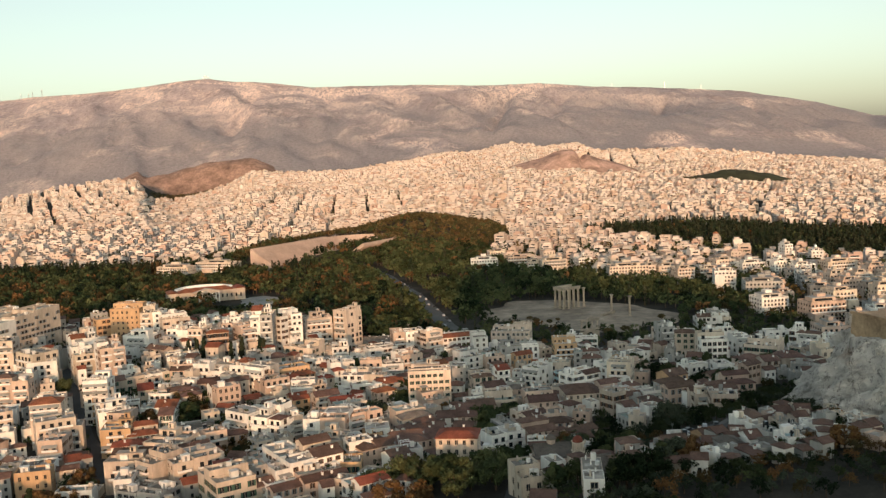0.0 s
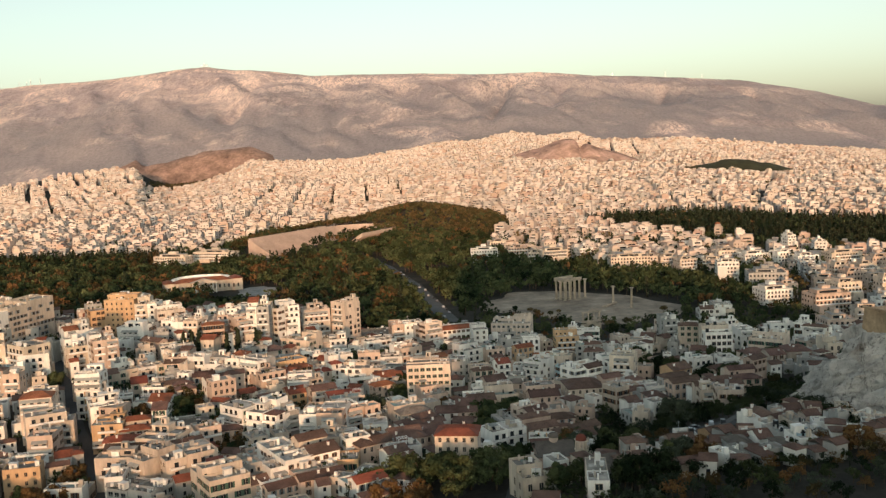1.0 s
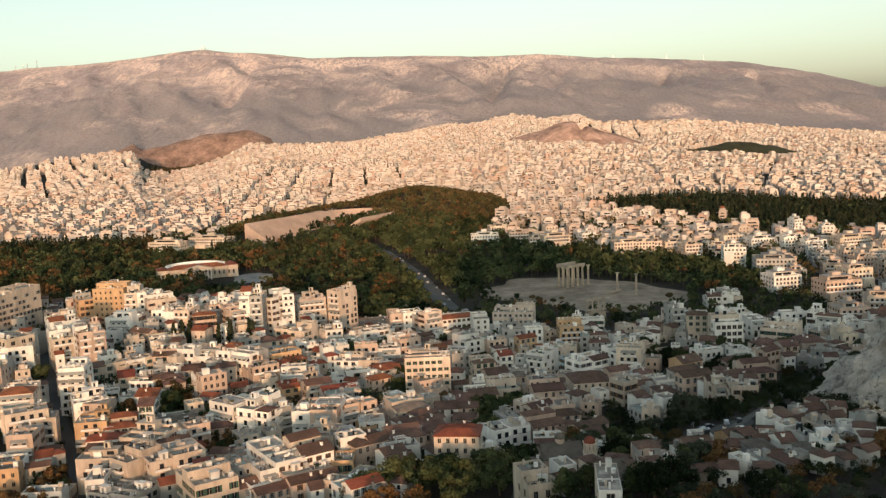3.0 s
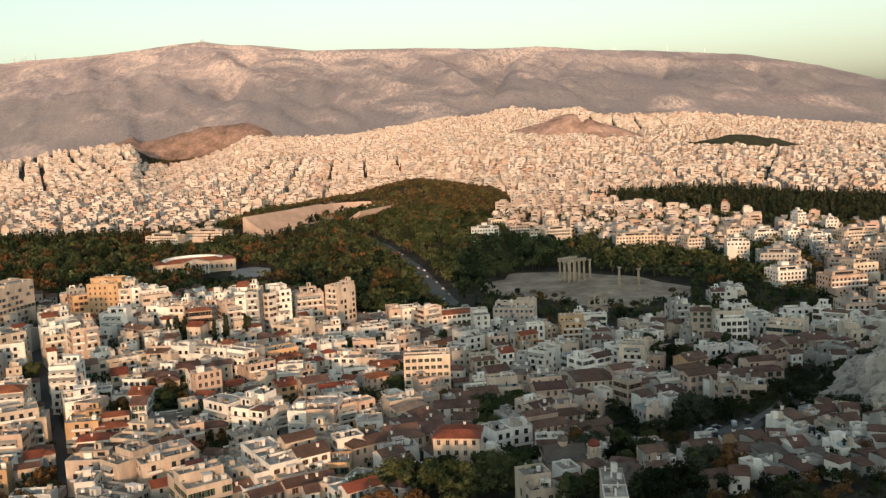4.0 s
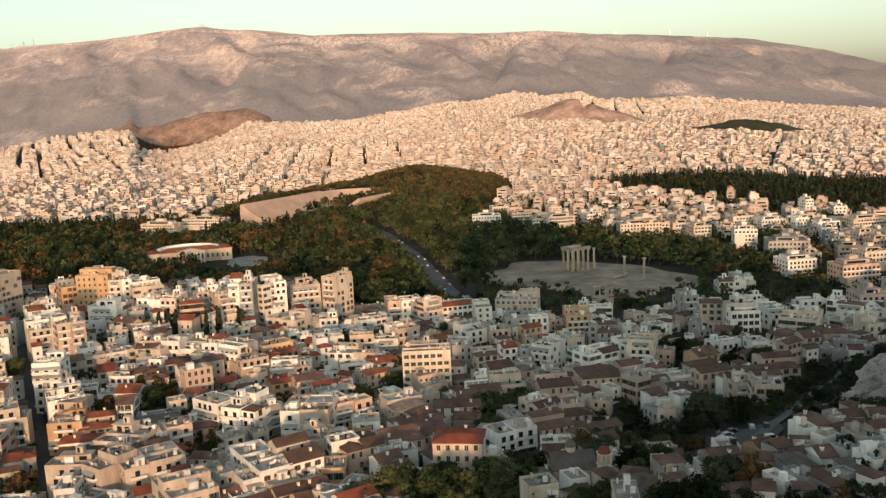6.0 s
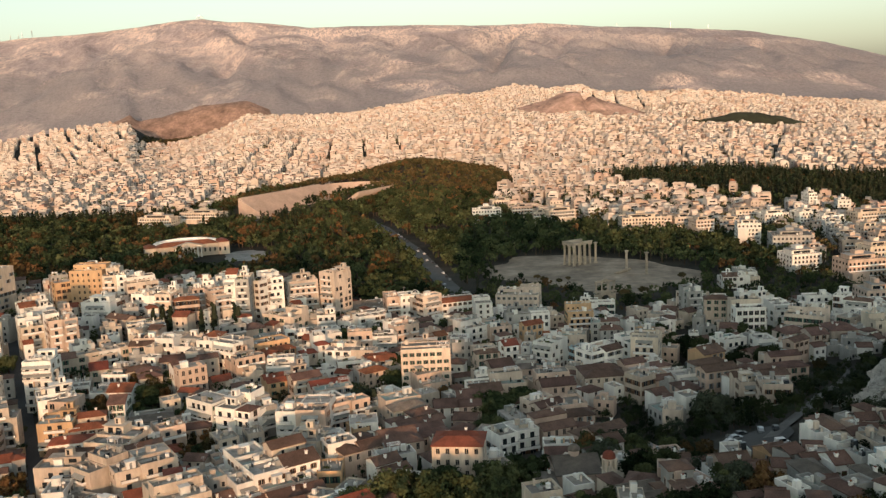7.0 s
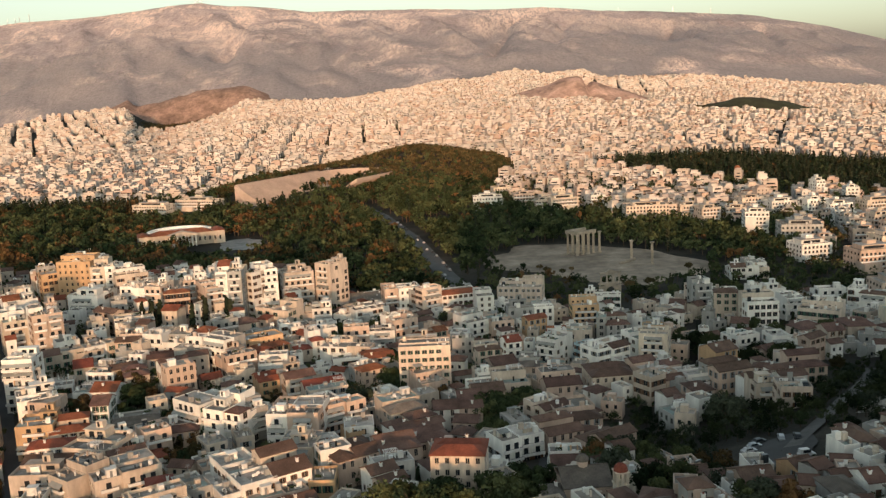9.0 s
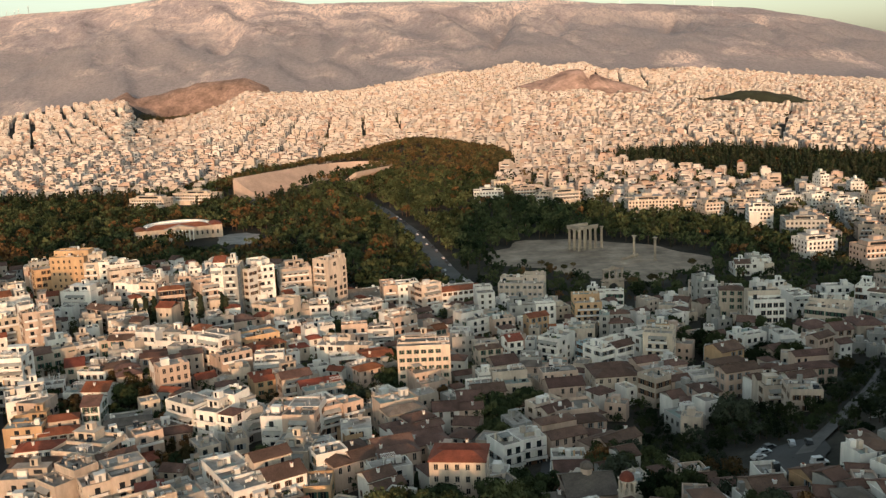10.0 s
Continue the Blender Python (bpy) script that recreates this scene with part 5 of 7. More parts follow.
def stadium():
    """The horseshoe of marble seats: rows of steps swept along both straights and round the end."""
    st = tagged(new("stadium"), "white marble horseshoe stadium set between wooded hills", "stadium")
    st.matrix_basis = pose(-223, 1063, 3.5, 0, 0, -27.6)
    rows, length, half = 26, 150, 17
    for name, lo, hi in (("seat_bank", 0, 13), ("upper_seat_bank", 13, rows)):
        for side in ("straight", "end", "far straight"):
            s = Solids()
            for k in range(lo, hi):
                r0, r1 = half + k * 1.32, half + (k + 1) * 1.32
                z = 1.2 + k * 0.78
                if side != "end":
                    sg = -1 if side == "straight" else 1
                    a, b = sorted((sg * r0, sg * r1))
                    s.box(a, 0 if sg < 0 else 85, z - 4, b, length, z)
                else:
                    n = 20
                    t = np.linspace(0, math.pi, n + 1)
                    co = np.concatenate([np.stack([np.cos(t) * r, length + np.sin(t) * r, np.full(n + 1, h)], -1) for r, h in ((r0, z - 4), (r0, z), (r1, z))])
                    i = np.arange(n)
                    s.add(co, np.concatenate([np.stack([i, i + n + 1, i + n + 2, i + 1], -1), np.stack([i + n + 1, i + 2 * n + 2, i + 2 * n + 3, i + n + 2], -1)]))
            part(name, s.mesh(name, [MARBLE]), st)
    s = Solids()
    a, b = -half - rows * 1.32 - 2, -half
    s.add([(a, -1.5, -6), (b, -1.5, -6), (b, 0, -6), (a, 0, -6), (a, -1.5, 21), (b, -1.5, 2.5), (b, 0, 2.5), (a, 0, 21)], BOX_FACES)
    s.box(-53.5, 0, 0, -51.4, length, 21.8)
    part("end_wall", s.mesh("end_wall", [MARBLE]), st)
    s = Solids()
    s.box(-half, -40, -0.6, half, length + half, 0.2)
    part("track", s.mesh("track", [surface("running_track", (0.12, 0.11, 0.10), 0.9)]), st)


stadium()


def park_hall():
    """The long neoclassical hall in the park, with tiled roofs, a portico and a round court behind."""
    hall = tagged(new("exhibition_hall"), "cream neoclassical park hall with portico and tiled roofs", "hall")
    hall.matrix_basis = pose(-250, 829, 3.0, 0, 0, 24)
    s = Solids()
    s.box(-34, 0, 0, 34, 14, 9.5)
    s.box(-34.6, -0.6, 9.5, 34.6, 14.6, 10.3)
    s.box(-35, -2, 0, -26, 16, 11)
    s.box(26, -2, 0, 35, 16, 11)
    part("wall", s.mesh("wall", [WALLS["c"]]), hall)
    for x, w, d, z in ((0, 50, 14, 10.3), (-30.5, 9, 18, 11), (30.5, 9, 18, 11)):
        part("roof", tile_roof(w, d, "H").mesh("roof", [TILES["r"]]), hall, pose(x, -2 if w < 20 else 0, z))
    s = Solids()
    n = 28
    for k in range(n):
        a, b = math.pi * k / n, math.pi * (k + 1) / n
        for r0, r1, z0, z1 in ((24, 27, 0, 11.5), (15, 24, 9, 10)):
            p = [(r * math.cos(t), 15 + r * math.sin(t)) for t in (a, b) for r in (r0, r1)]
            s.add([(*p[0], z0), (*p[1], z0), (*p[3], z0), (*p[2], z0), (*p[0], z1), (*p[1], z1), (*p[3], z1), (*p[2], z1)], BOX_FACES)
    part("round_court", s.mesh("round_court", [WALLS["w"]]), hall)
    for k in range(8):
        s = Solids()
        s.tube(0, 0, 0, 8.6, 0.6, 0.5, 10)
        s.box(-0.8, -0.8, 8.6, 0.8, 0.8, 9.2)
        part("column", cached("hall_column", lambda: s.mesh("column", [WALLS["w"]])), hall, pose(-10.5 + 3 * k, -6, 0.2))
    s = Solids()
    s.box(-12.5, -7, 9.4, 12.5, 0, 10.4)
    s.add([(-12.5, -7, 10.4), (12.5, -7, 10.4), (12.5, 0, 10.4), (-12.5, 0, 10.4), (-0.2, -7, 13.4), (0.2, -7, 13.4), (0.2, 0, 13.4), (-0.2, 0, 13.4)], BOX_FACES)
    part("portico", s.mesh("portico", [WALLS["c"]]), hall)
    for k in range(16):
        if 5 < k < 10:
            continue
        part("window", window_mesh(1.6, 3.4, None, "c"), hall, pose(-31 + k * 62 / 15, -0.0 if abs(-31 + k * 62 / 15) < 26 else -2.0, 5))


park_hall()


# ---- the citadel's cliff ----
def citadel():
    n, rows = 480, 90
    cx, cy, a, b = 179, 269, 60, 40
    dx, dy = 0.4, -0.917
    co = []
    for k in range(rows + 1):
        t = k / rows
        for i in range(n):
            th = 2 * math.pi * i / n
            u, v = math.cos(th), math.sin(th)
            r = (abs(u / a) ** 4 + abs(v / b) ** 4) ** -0.25
            ex, ey = u * dx - v * dy, u * dy + v * dx
            z = 22 + 44 * t
            out = 34 * (1 - t) ** 1.1
            p = Vector((ex * 2.6, ey * 2.6, t * 1.3))
            out += 8 * (noise.ridged_multi_fractal(p * 1.6, 0.9, 2.1, 5, 1.0, 2.0) - 1.1) * (1 - 0.5 * t)
            out += 6 * (noise.ridged_multi_fractal(Vector((ex * 9, ey * 9, z * 0.05)), 0.8, 2.1, 5, 1.0, 2.0) - 1.1)
            out += 1.5 * noise.fractal(Vector((ex * 30, ey * 30, z * 0.07)), 0.7, 2.1, 5)
            co.append((cx + ex * (r + out), cy + ey * (r + out), z + 1.6 * noise.fractal(Vector((ex * 20, ey * 20, z * 0.1 + 9)), 0.8, 2.1, 4)))
    for i in range(n):
        x, y, z = co[rows * n + i]
        co.append((cx + (x - cx) * 0.3, cy + (y - cy) * 0.3, 68))
    quads = [(k * n + i, k * n + (i + 1) % n, (k + 1) * n + (i + 1) % n, (k + 1) * n + i) for k in range(rows + 1) for i in range(n)]
    quads += [((rows + 1) * n + i, (rows + 1) * n + i + 1, (rows + 1) * n + n - 2 - i, (rows + 1) * n + n - 1 - i) for i in range(n // 2 - 1)]
    tagged(new("cliff", array_mesh("cliff", co, quads, [CLIFF], None, False)), "bare grey limestone cliff of the citadel", "cliff", kind="structure")
    bastion = tagged(new("bastion"), "warm ashlar stone bastion wall on the cliff top", "bastion")
    bastion.matrix_basis = pose(138, 300, 62, 0, 0, 18)
    s = Solids()
    s.box(-8, -9, 0, 10, 10, 10.5, 0, 0.7)
    part("tower", s.mesh("tower", [ASHLAR]), bastion)
    s = Solids()
    s.box(-7.8, -8.8, 10.4, -7.1, 9.8, 11.3)
    s.box(-7.1, -8.8, 10.4, 9.8, -8.1, 11.3)
    part("parapet", s.mesh("parapet", [ASHLAR]), bastion)
    s = Solids()
    s.box(8, -60, 0, 11, -8, 8.5, 0, 0.4)
    part("curtain_wall", s.mesh("curtain_wall", [ASHLAR]), bastion)
    pole = tagged(new("flagpole"), "tall white metal flagpole on the bastion", "flagpole")
    pole.matrix_basis = pose(139, 300, 72.3)
    s = Solids()
    s.tube(0, 0, 0, 0.6, 0.5, 0.4, 10)
    part("base", s.mesh("base", [CONCRETE]), pole)
    s = Solids()
    s.tube(0, 0, 0.6, 13, 0.14, 0.08, 8)
    part("pole", s.mesh("pole", [WHITE]), pole)


citadel()


def church():
    """The small domed church with its belfry."""
    ch = tagged(new("church"), "small stone church with tiled dome", "church")
    ch.matrix_basis = pose(24, 287, ground_at(24, 287) - 1, 0, 0, 6)
    s = Solids()
    s.box(-6, 0, 0, 6, 13, 6.5)
    s.box(-3.2, -1.4, 0, 3.2, 0, 5.5)
    s.box(-6.2, -0.2, 6.1, 6.2, 13.2, 6.5)
    part("wall", s.mesh("wall", [WALLS["p"]]), ch)
    part("roof", tile_roof(12, 13, "G").mesh("roof", [TILES["k"]]), ch, pose(0, 0, 6.5))
    s = Solids()
    s.tube(0, 0, 0, 2.4, 1.5, 1.5, 8)
    part("drum", s.mesh("drum", [WALLS["p"]]), ch, pose(0, 7, 8.2))
    s = Solids()
    for k in range(5):
        a, b = k / 5 * math.pi / 2, (k + 1) / 5 * math.pi / 2
        s.tube(0, 0, 1.6 * math.sin(a), 1.6 * math.sin(b), 1.75 * math.cos(a), max(0.05, 1.75 * math.cos(b)), 12)
    part("dome", s.mesh("dome", [TILES["k"]]), ch, pose(0, 7, 10.6))
    for x in (-3.6, 0, 3.6):
        part("window", window_mesh(1.0, 1.4, None, "c"), ch, pose(x, -1.4 if x == 0 else 0, 3.6))
    bell = tagged(new("belfry"), "cream belfry tower with arched openings and tiled cap", "belfry")
    bell.matrix_basis = pose(30.6, 278, ground_at(30.6, 278) - 0.5, 0, 0, 10)
    s = Solids()
    s.box(-1.5, -1.5, 0, 1.5, 1.5, 8)
    s.box(-1.75, -1.75, 7.8, 1.75, 1.75, 8.1)
    s.box(-1.7, -1.7, 10.9, 1.7, 1.7, 11.2)
    part("shaft", s.mesh("shaft", [WALLS["c"]]), bell)
    for x, y in ((-1.25, -1.25), (1.25, -1.25), (1.25, 1.25), (-1.25, 1.25), (0, -1.3), (0, 1.3), (-1.3, 0), (1.3, 0)):
        s = Solids()
        s.box(-0.25, -0.25, 0, 0.25, 0.25, 2.8)
        part("pillar", cached("bell_pillar", lambda: s.mesh("pillar", [WALLS["c"]])), bell, pose(x, y, 8.1))
    s = Solids()
    for k in range(5):
        a, b = k / 5 * math.pi / 2, (k + 1) / 5 * math.pi / 2
        s.tube(0, 0, 1.9 * math.sin(a), 1.9 * math.sin(b), 1.75 * math.cos(a), max(0.05, 1.75 * math.cos(b)), 12)
    part("cap", s.mesh("cap", [TILES["r"]]), bell, pose(0, 0, 11.2))
    s = Solids()
    s.box(-0.06, -0.06, 0, 0.06, 0.06, 1.2)
    s.box(-0.35, -0.05, 0.7, 0.35, 0.05, 0.82)
    part("cross", s.mesh("cross", [DARK]), bell, pose(0, 0, 13.0))


church()


def chapel():
    """A small domed chapel in front of the dark grove."""
    z = ground_at(300, 1150)
    ch = tagged(new("chapel"), "small pink domed chapel before a dark grove", "chapel")
    ch.matrix_basis = pose(300, 1150, z, 0, 0, 8)
    s = Solids()
    s.box(-8, 0, 0, 8, 12, 8)
    s.box(-4, -2, 0, 4, 14, 10.5)
    part("wall", s.mesh("wall", [WALLS["p"]]), ch)
    s = Solids()
    s.tube(0, 0, 0, 4.5, 3.4, 3.4, 12)
    drum = part("drum", s.mesh("drum", [WALLS["p"]]), ch, pose(0, 6, 10.5))
    s = Solids()
    for k in range(6):
        a, b = k / 6 * math.pi / 2, (k + 1) / 6 * math.pi / 2
        s.tube(0, 0, 3.8 * math.sin(a), 3.8 * math.sin(b), 3.7 * math.cos(a), max(0.05, 3.7 * math.cos(b)), 14)
    part("dome", s.mesh("dome", [TILES["r"]]), drum, pose(0, 0, 4.5))


chapel()


def radio_mast(x, y, high, thick):
    """A lattice mast on the ridge: four legs, rungs and a drum at the top."""
    z = float(mountain_height(np.array([[x]], float), np.array([[y]], float))[0, 0])
    mast = tagged(new("radio_mast"), "slim grey radio mast on the mountain ridge", "radio mast", "ridge masts")
    mast.matrix_basis = pose(x, y, z - 2)
    s = Solids()
    for sx, sy in ((-1, -1), (1, -1), (1, 1), (-1, 1)):
        s.box(sx * thick - 0.35, sy * thick - 0.35, 0, sx * thick + 0.35, sy * thick + 0.35, high)
    for k in range(1, int(high / 5)):
        s.box(-thick, -thick, k * 5, thick, thick, k * 5 + 0.4)
    part("lattice", s.mesh("lattice", [METAL]), mast)
    s = Solids()
    s.tube(0, 0, high, high + 4, thick * 1.4, thick * 1.4, 8)
    part("drum", s.mesh("drum", [WHITE]), mast)


for mx, my, mh, mt in ((-1334, 4688, 20, 3), (-1322, 4690, 12, 4), (-1346, 4690, 10, 3), (-2230, 4700, 24, 1), (-2180, 4700, 34, 1), (-2290, 4700, 20, 1), (-2250, 4700, 16, 1), (960, 4700, 26, 0.8), (1140, 4700, 22, 0.8), (700, 4700, 14, 0.8)):
    radio_mast(mx, my, mh, mt)


# ---- parked cars ----
CAR_PAINTS = [surface("white_car_paint", (0.7, 0.7, 0.7), 0.3), surface("silver_car_paint", (0.4, 0.42, 0.44), 0.3, metal=0.5), surface("dark_car_paint", (0.04, 0.045, 0.05), 0.3)]
TYRE = surface("tyre_rubber", (0.02, 0.02, 0.02), 0.9)


def car(x, y, turn, paint, van=False):
    thing = tagged(new("van" if van else "car"), ("white delivery van" if van else f"{('white', 'silver', 'dark')[paint]} small car") + " parked on asphalt", "van" if van else "car", "parked vehicles")
    thing.matrix_basis = pose(x, y, ground_at(x, y) + 0.5, 0, 0, turn)
    top = 2.0 if van else 1.45
    s = Solids()
    s.box(-2.1, -0.85, 0.3, 2.1, 0.85, 0.85, 0, 0.04)
    s.add([(-1.9 if van else -1.7, -0.8, 0.85), (1.2, -0.8, 0.85), (1.2, 0.8, 0.85), (-1.9 if van else -1.7, 0.8, 0.85), (-1.85 if van else -1.2, -0.68, top), (0.5, -0.68, top), (0.5, 0.68, top), (-1.85 if van else -1.2, 0.68, top)], BOX_FACES, 0)
    part("body", s.mesh("body", [CAR_PAINTS[paint]]), thing)
    s = Solids()
    s.box(-1.3, -0.78, 0.95, 0.7, 0.78, top - 0.12, 0, 0.05)
    part("glazing", s.mesh("glazing", [GLASS]), thing, pose(0.05, 0, 0))
    s = Solids()
    s.tube(0, 0, -0.1, 0.1, 0.32, 0.32, 12)
    for wx in (-1.3, 1.3):
        for wy in (-0.8, 0.8):
            part("wheel", cached("wheel", lambda: s.mesh("wheel", [TYRE])), thing, pose(wx, wy, 0.32, 90))


for k, (cx, cy, turn, paint) in enumerate(((69, 307, 20, 0), (71.5, 311, 20, 1), (74, 315, 25, 2), (79, 312, 80, 1), (82, 308, 80, 2), (77, 287, 10, 0), (67, 292, 15, 0))):
    car(cx, cy, turn, paint, k in (5, 6))
lane = random.Random(8)
for k in range(26):
    cy = 660 + k * 14 + lane.uniform(-3, 3)
    off = lane.choice((-4.8, -2.0, 2.0, 4.8))
    car(float(np.interp(cy, (650, 691, 761, 847, 918, 979, 1045), (-15, -25, -40, -59, -80, -97, -125))) + off, cy, 105, lane.choice((0, 1, 2)))


# ---- the city beyond the park ----
FAR_WALLS = [surface(n, c, 0.9, 0.3, 0.02, 0.14, "island", 0.14, 0.012) for n, c in (("far_white", (0.66, 0.60, 0.55)), ("far_cream", (0.58, 0.49, 0.42)), ("far_pink", (0.52, 0.39, 0.32)), ("far_grey", (0.45, 0.425, 0.40)))]
FAR_ROOFS = [surface("far_roof", (0.50, 0.43, 0.38), 0.9, 0.3, 0.02, 0.2, "island", 0.25), tile_material("far_tiles", (0.34, 0.13, 0.07))]
FAR_MATS = FAR_WALLS + FAR_ROOFS + [GLASS, WHITE]


def apartment(s, x, y, z, turn, w, d, h, wall, rnd, fine):
    """One block of flats added to a larger mesh: walls, set-back top floor, parapet, balcony slabs and windows."""
    c, sn = math.cos(radians(turn)), math.sin(radians(turn))

    def put(x0, y0, z0, x1, y1, z1, mat):
        p = np.array([(x0, y0, z0), (x1, y0, z0), (x1, y1, z0), (x0, y1, z0), (x0, y0, z1), (x1, y0, z1), (x1, y1, z1), (x0, y1, z1)])
        q = np.stack([x + c * p[:, 0] - sn * p[:, 1], y + sn * p[:, 0] + c * p[:, 1], z + p[:, 2]], -1)
        s.add(q, BOX_FACES[[1, 2, 3, 5]] if fine > 1.1 else BOX_FACES[1:], mat)

    def glass(x0, z0, x1, z1, side):
        if side == 0:
            p = np.array([(x0, -0.05, z0), (x1, -0.05, z0), (x1, -0.05, z1), (x0, -0.05, z1)])
        elif side == 1:
            p = np.array([(w / 2 + 0.05, x0, z0), (w / 2 + 0.05, x1, z0), (w / 2 + 0.05, x1, z1), (w / 2 + 0.05, x0, z1)])
        else:
            p = np.array([(-w / 2 - 0.05, x1, z0), (-w / 2 - 0.05, x0, z0), (-w / 2 - 0.05, x0, z1), (-w / 2 - 0.05, x1, z1)])
        q = np.stack([x + c * p[:, 0] - sn * p[:, 1], y + sn * p[:, 0] + c * p[:, 1], z + p[:, 2]], -1)
        s.add(q, [(0, 1, 2, 3)], 6)

    a = w / 2
    put(-a, 0, -3, a, d, h, wall)
    put(-a + 0.3, 0.3, h, a - 0.3, d - 0.3, h + 0.1, 4)
    for q in ((-a, 0, a, 0.3), (-a, d - 0.3, a, d), (-a, 0.3, -a + 0.3, d - 0.3), (a - 0.3, 0.3, a, d - 0.3)) if fine < 2.5 else ((-a, 0, a, 0.3),):
        put(q[0], q[1], h, q[2], q[3], h + 0.9, wall)
    if rnd.random() < 0.8:
        k = rnd.uniform(0.35, 0.75)
        e = rnd.uniform(-a * (1 - k), a * (1 - k))
        top = h + rnd.choice((2.4, 2.6, 2.9, 3.2))
        put(-a * k + e, d * 0.3, h, a * k + e, d * 0.85, top, wall)
        put(-a * k + e - 0.2, d * 0.3 - (0.6 if fine < 2 else 0), top, a * k + e + 0.2, d * 0.85, top + 0.2, 4 if rnd.random() < 0.85 else 5)
    floors = max(2, int(h / 3.1))
    fh = h / floors
    lay = rnd.random()
    for k in range(floors):
        z0 = k * fh + 0.9
        if fine > 1 and k == 0 or fine > 2.5 and k < floors - 2:
            continue
        if lay < 0.8 and k > 0:
            bl = a * rnd.choice((0.35, 0.5, 0.75))
            e = rnd.choice((-1, 1)) * (a - bl) * rnd.random()
            put(e - bl, -1.2, k * fh, e + bl, 0, k * fh + 0.95, 7 if rnd.random() < 0.5 else wall)
            glass(e - bl * 0.8, k * fh + 0.95, e + bl * 0.8, k * fh + 2.4, 0)
        else:
            n = max(2, int(w / (3.2 * fine)))
            for j in range(n):
                u = (j + 0.5 - n / 2) * w / n
                glass(u - 0.6 * fine, z0, u + 0.6 * fine, z0 + 1.5, 0)
        n = max(1, int(d / (4.0 * fine)))
        for side in ((1,) if x < 0 else (2,)):
            for j in range(n):
                if rnd.random() < (0.7 if fine < 1.5 else 0.35):
                    v = (j + 0.5) * d / n
                    glass(v - 0.5 * fine, z0, v + 0.5 * fine, z0 + 1.4, side)


def behind_stadium(x, y):
    """The wooded mound along the outer side of the stadium's bank."""
    u, v = 0.886 * (x + 223) - 0.463 * (y - 1063), 0.463 * (x + 223) + 0.886 * (y - 1063)
    return -92 < u < 24 and -30 < v < 250 and (u < -56 or v > 200)


def wild(x, y):
    """Whether park, wood or bare hill takes this place instead of houses."""
    u = x / y
    if x < 30 and y < np.interp(x, (-440, -370, -310, -250, 28, 30), (1050, 1060, 1075, 1170, 1170, 1010)):
        return True
    u2, v2 = 0.886 * (x + 223) - 0.463 * (y - 1063), 0.463 * (x + 223) + 0.886 * (y - 1063)
    if ((x + 80) / 136) ** 2 + ((y - 1300) / 185) ** 2 < 1 or -94 < u2 < 70 and -50 < v2 < 252:
        return True
    if 30 <= x < 235 and y < np.interp(x, (30, 90, 130, 180, 235), (1000, 956, 902, 900, 828)):
        return True
    if x >= 235 and y < 740:
        return False
    if ((x - 246) / 24) ** 2 + ((y - 850) / 45) ** 2 < 1:
        return True
    # the long avenue that climbs through the far houses
    if 1400 < y < 1980 and abs(u - np.interp(y, (1400, 2250), (0.302, 0.326))) < 7 / y:
        return True
    if 0.118 < u < 0.5 and np.interp(x, (140, 290, 420, 700), (1290, 1115, 1005, 985)) < y < np.interp(x, (150, 200, 330, 480, 700), (1300, 1345, 1365, 1275, 1200)):
        return True
    if ((x - 268) / 185) ** 2 + ((y - 2400) / 105) ** 2 < 1 or ((x - 612) / 160) ** 2 + ((y - 2120) / 68) ** 2 < 1:
        return True
    return False


def city_end(x, y):
    """How far up the slope the houses reach."""
    u = x / y
    return np.interp(u, (-0.56, -0.364, -0.359, -0.33, -0.305, -0.267, -0.239, -0.07, 0.5), (3000, 3080, 2560, 2700, 2850, 3050, 3180, 3290, 3290)) + 60 * noise.noise(Vector((x / 90, 0, 0))) + 30 * noise.noise(Vector((x / 25, 0, 0)))


def scatter_city(y0, y1, pitch, fine, seed, build):
    """Rows of blocks between streets; each district turns its own grid round its own centre."""
    rnd = random.Random(seed)
    size_x, size_y = 420, 520
    count = 0
    for di in range(-8, 9):
        for dj in range(int(y0 / size_y) - 1, int(y1 / size_y) + 2):
            x0, yy0 = (di - 3.3) * size_x, dj * size_y
            cx, cy = x0 + size_x / 2, yy0 + size_y / 2
            if cy + size_y < y0 or cy - size_y > y1:
                continue
            turn = rnd.uniform(-30, 30)
            c, sn = math.cos(radians(turn)), math.sin(radians(turn))
            rows = cx < -700 and cy > 2250
            if rows:
                turn = 26
                c, sn = math.cos(radians(turn)), math.sin(radians(turn))
            half = 34 if pitch < 18 else 26
            for i in range(-half, half):
                for j in range(-half, half):
                    u = i * pitch + (i // 4) * pitch * (0.1 if rows else 0.5)
                    v = j * pitch + (j // 2) * pitch * 0.4
                    x, y = cx + c * u - sn * v, cy + sn * u + c * v
                    if not (x0 <= x < x0 + size_x and yy0 <= y < yy0 + size_y and y0 <= y < y1):
                        continue
                    if abs(x) > 0.55 * y + 60 or wild(x, y) or y > city_end(x, y):
                        continue
                    if rnd.random() < 0.05 or rows and (x + 0.49 * y) % 47 < 14:
                        continue
                    build(x, y, turn, rnd)
                    count += 1
    return count


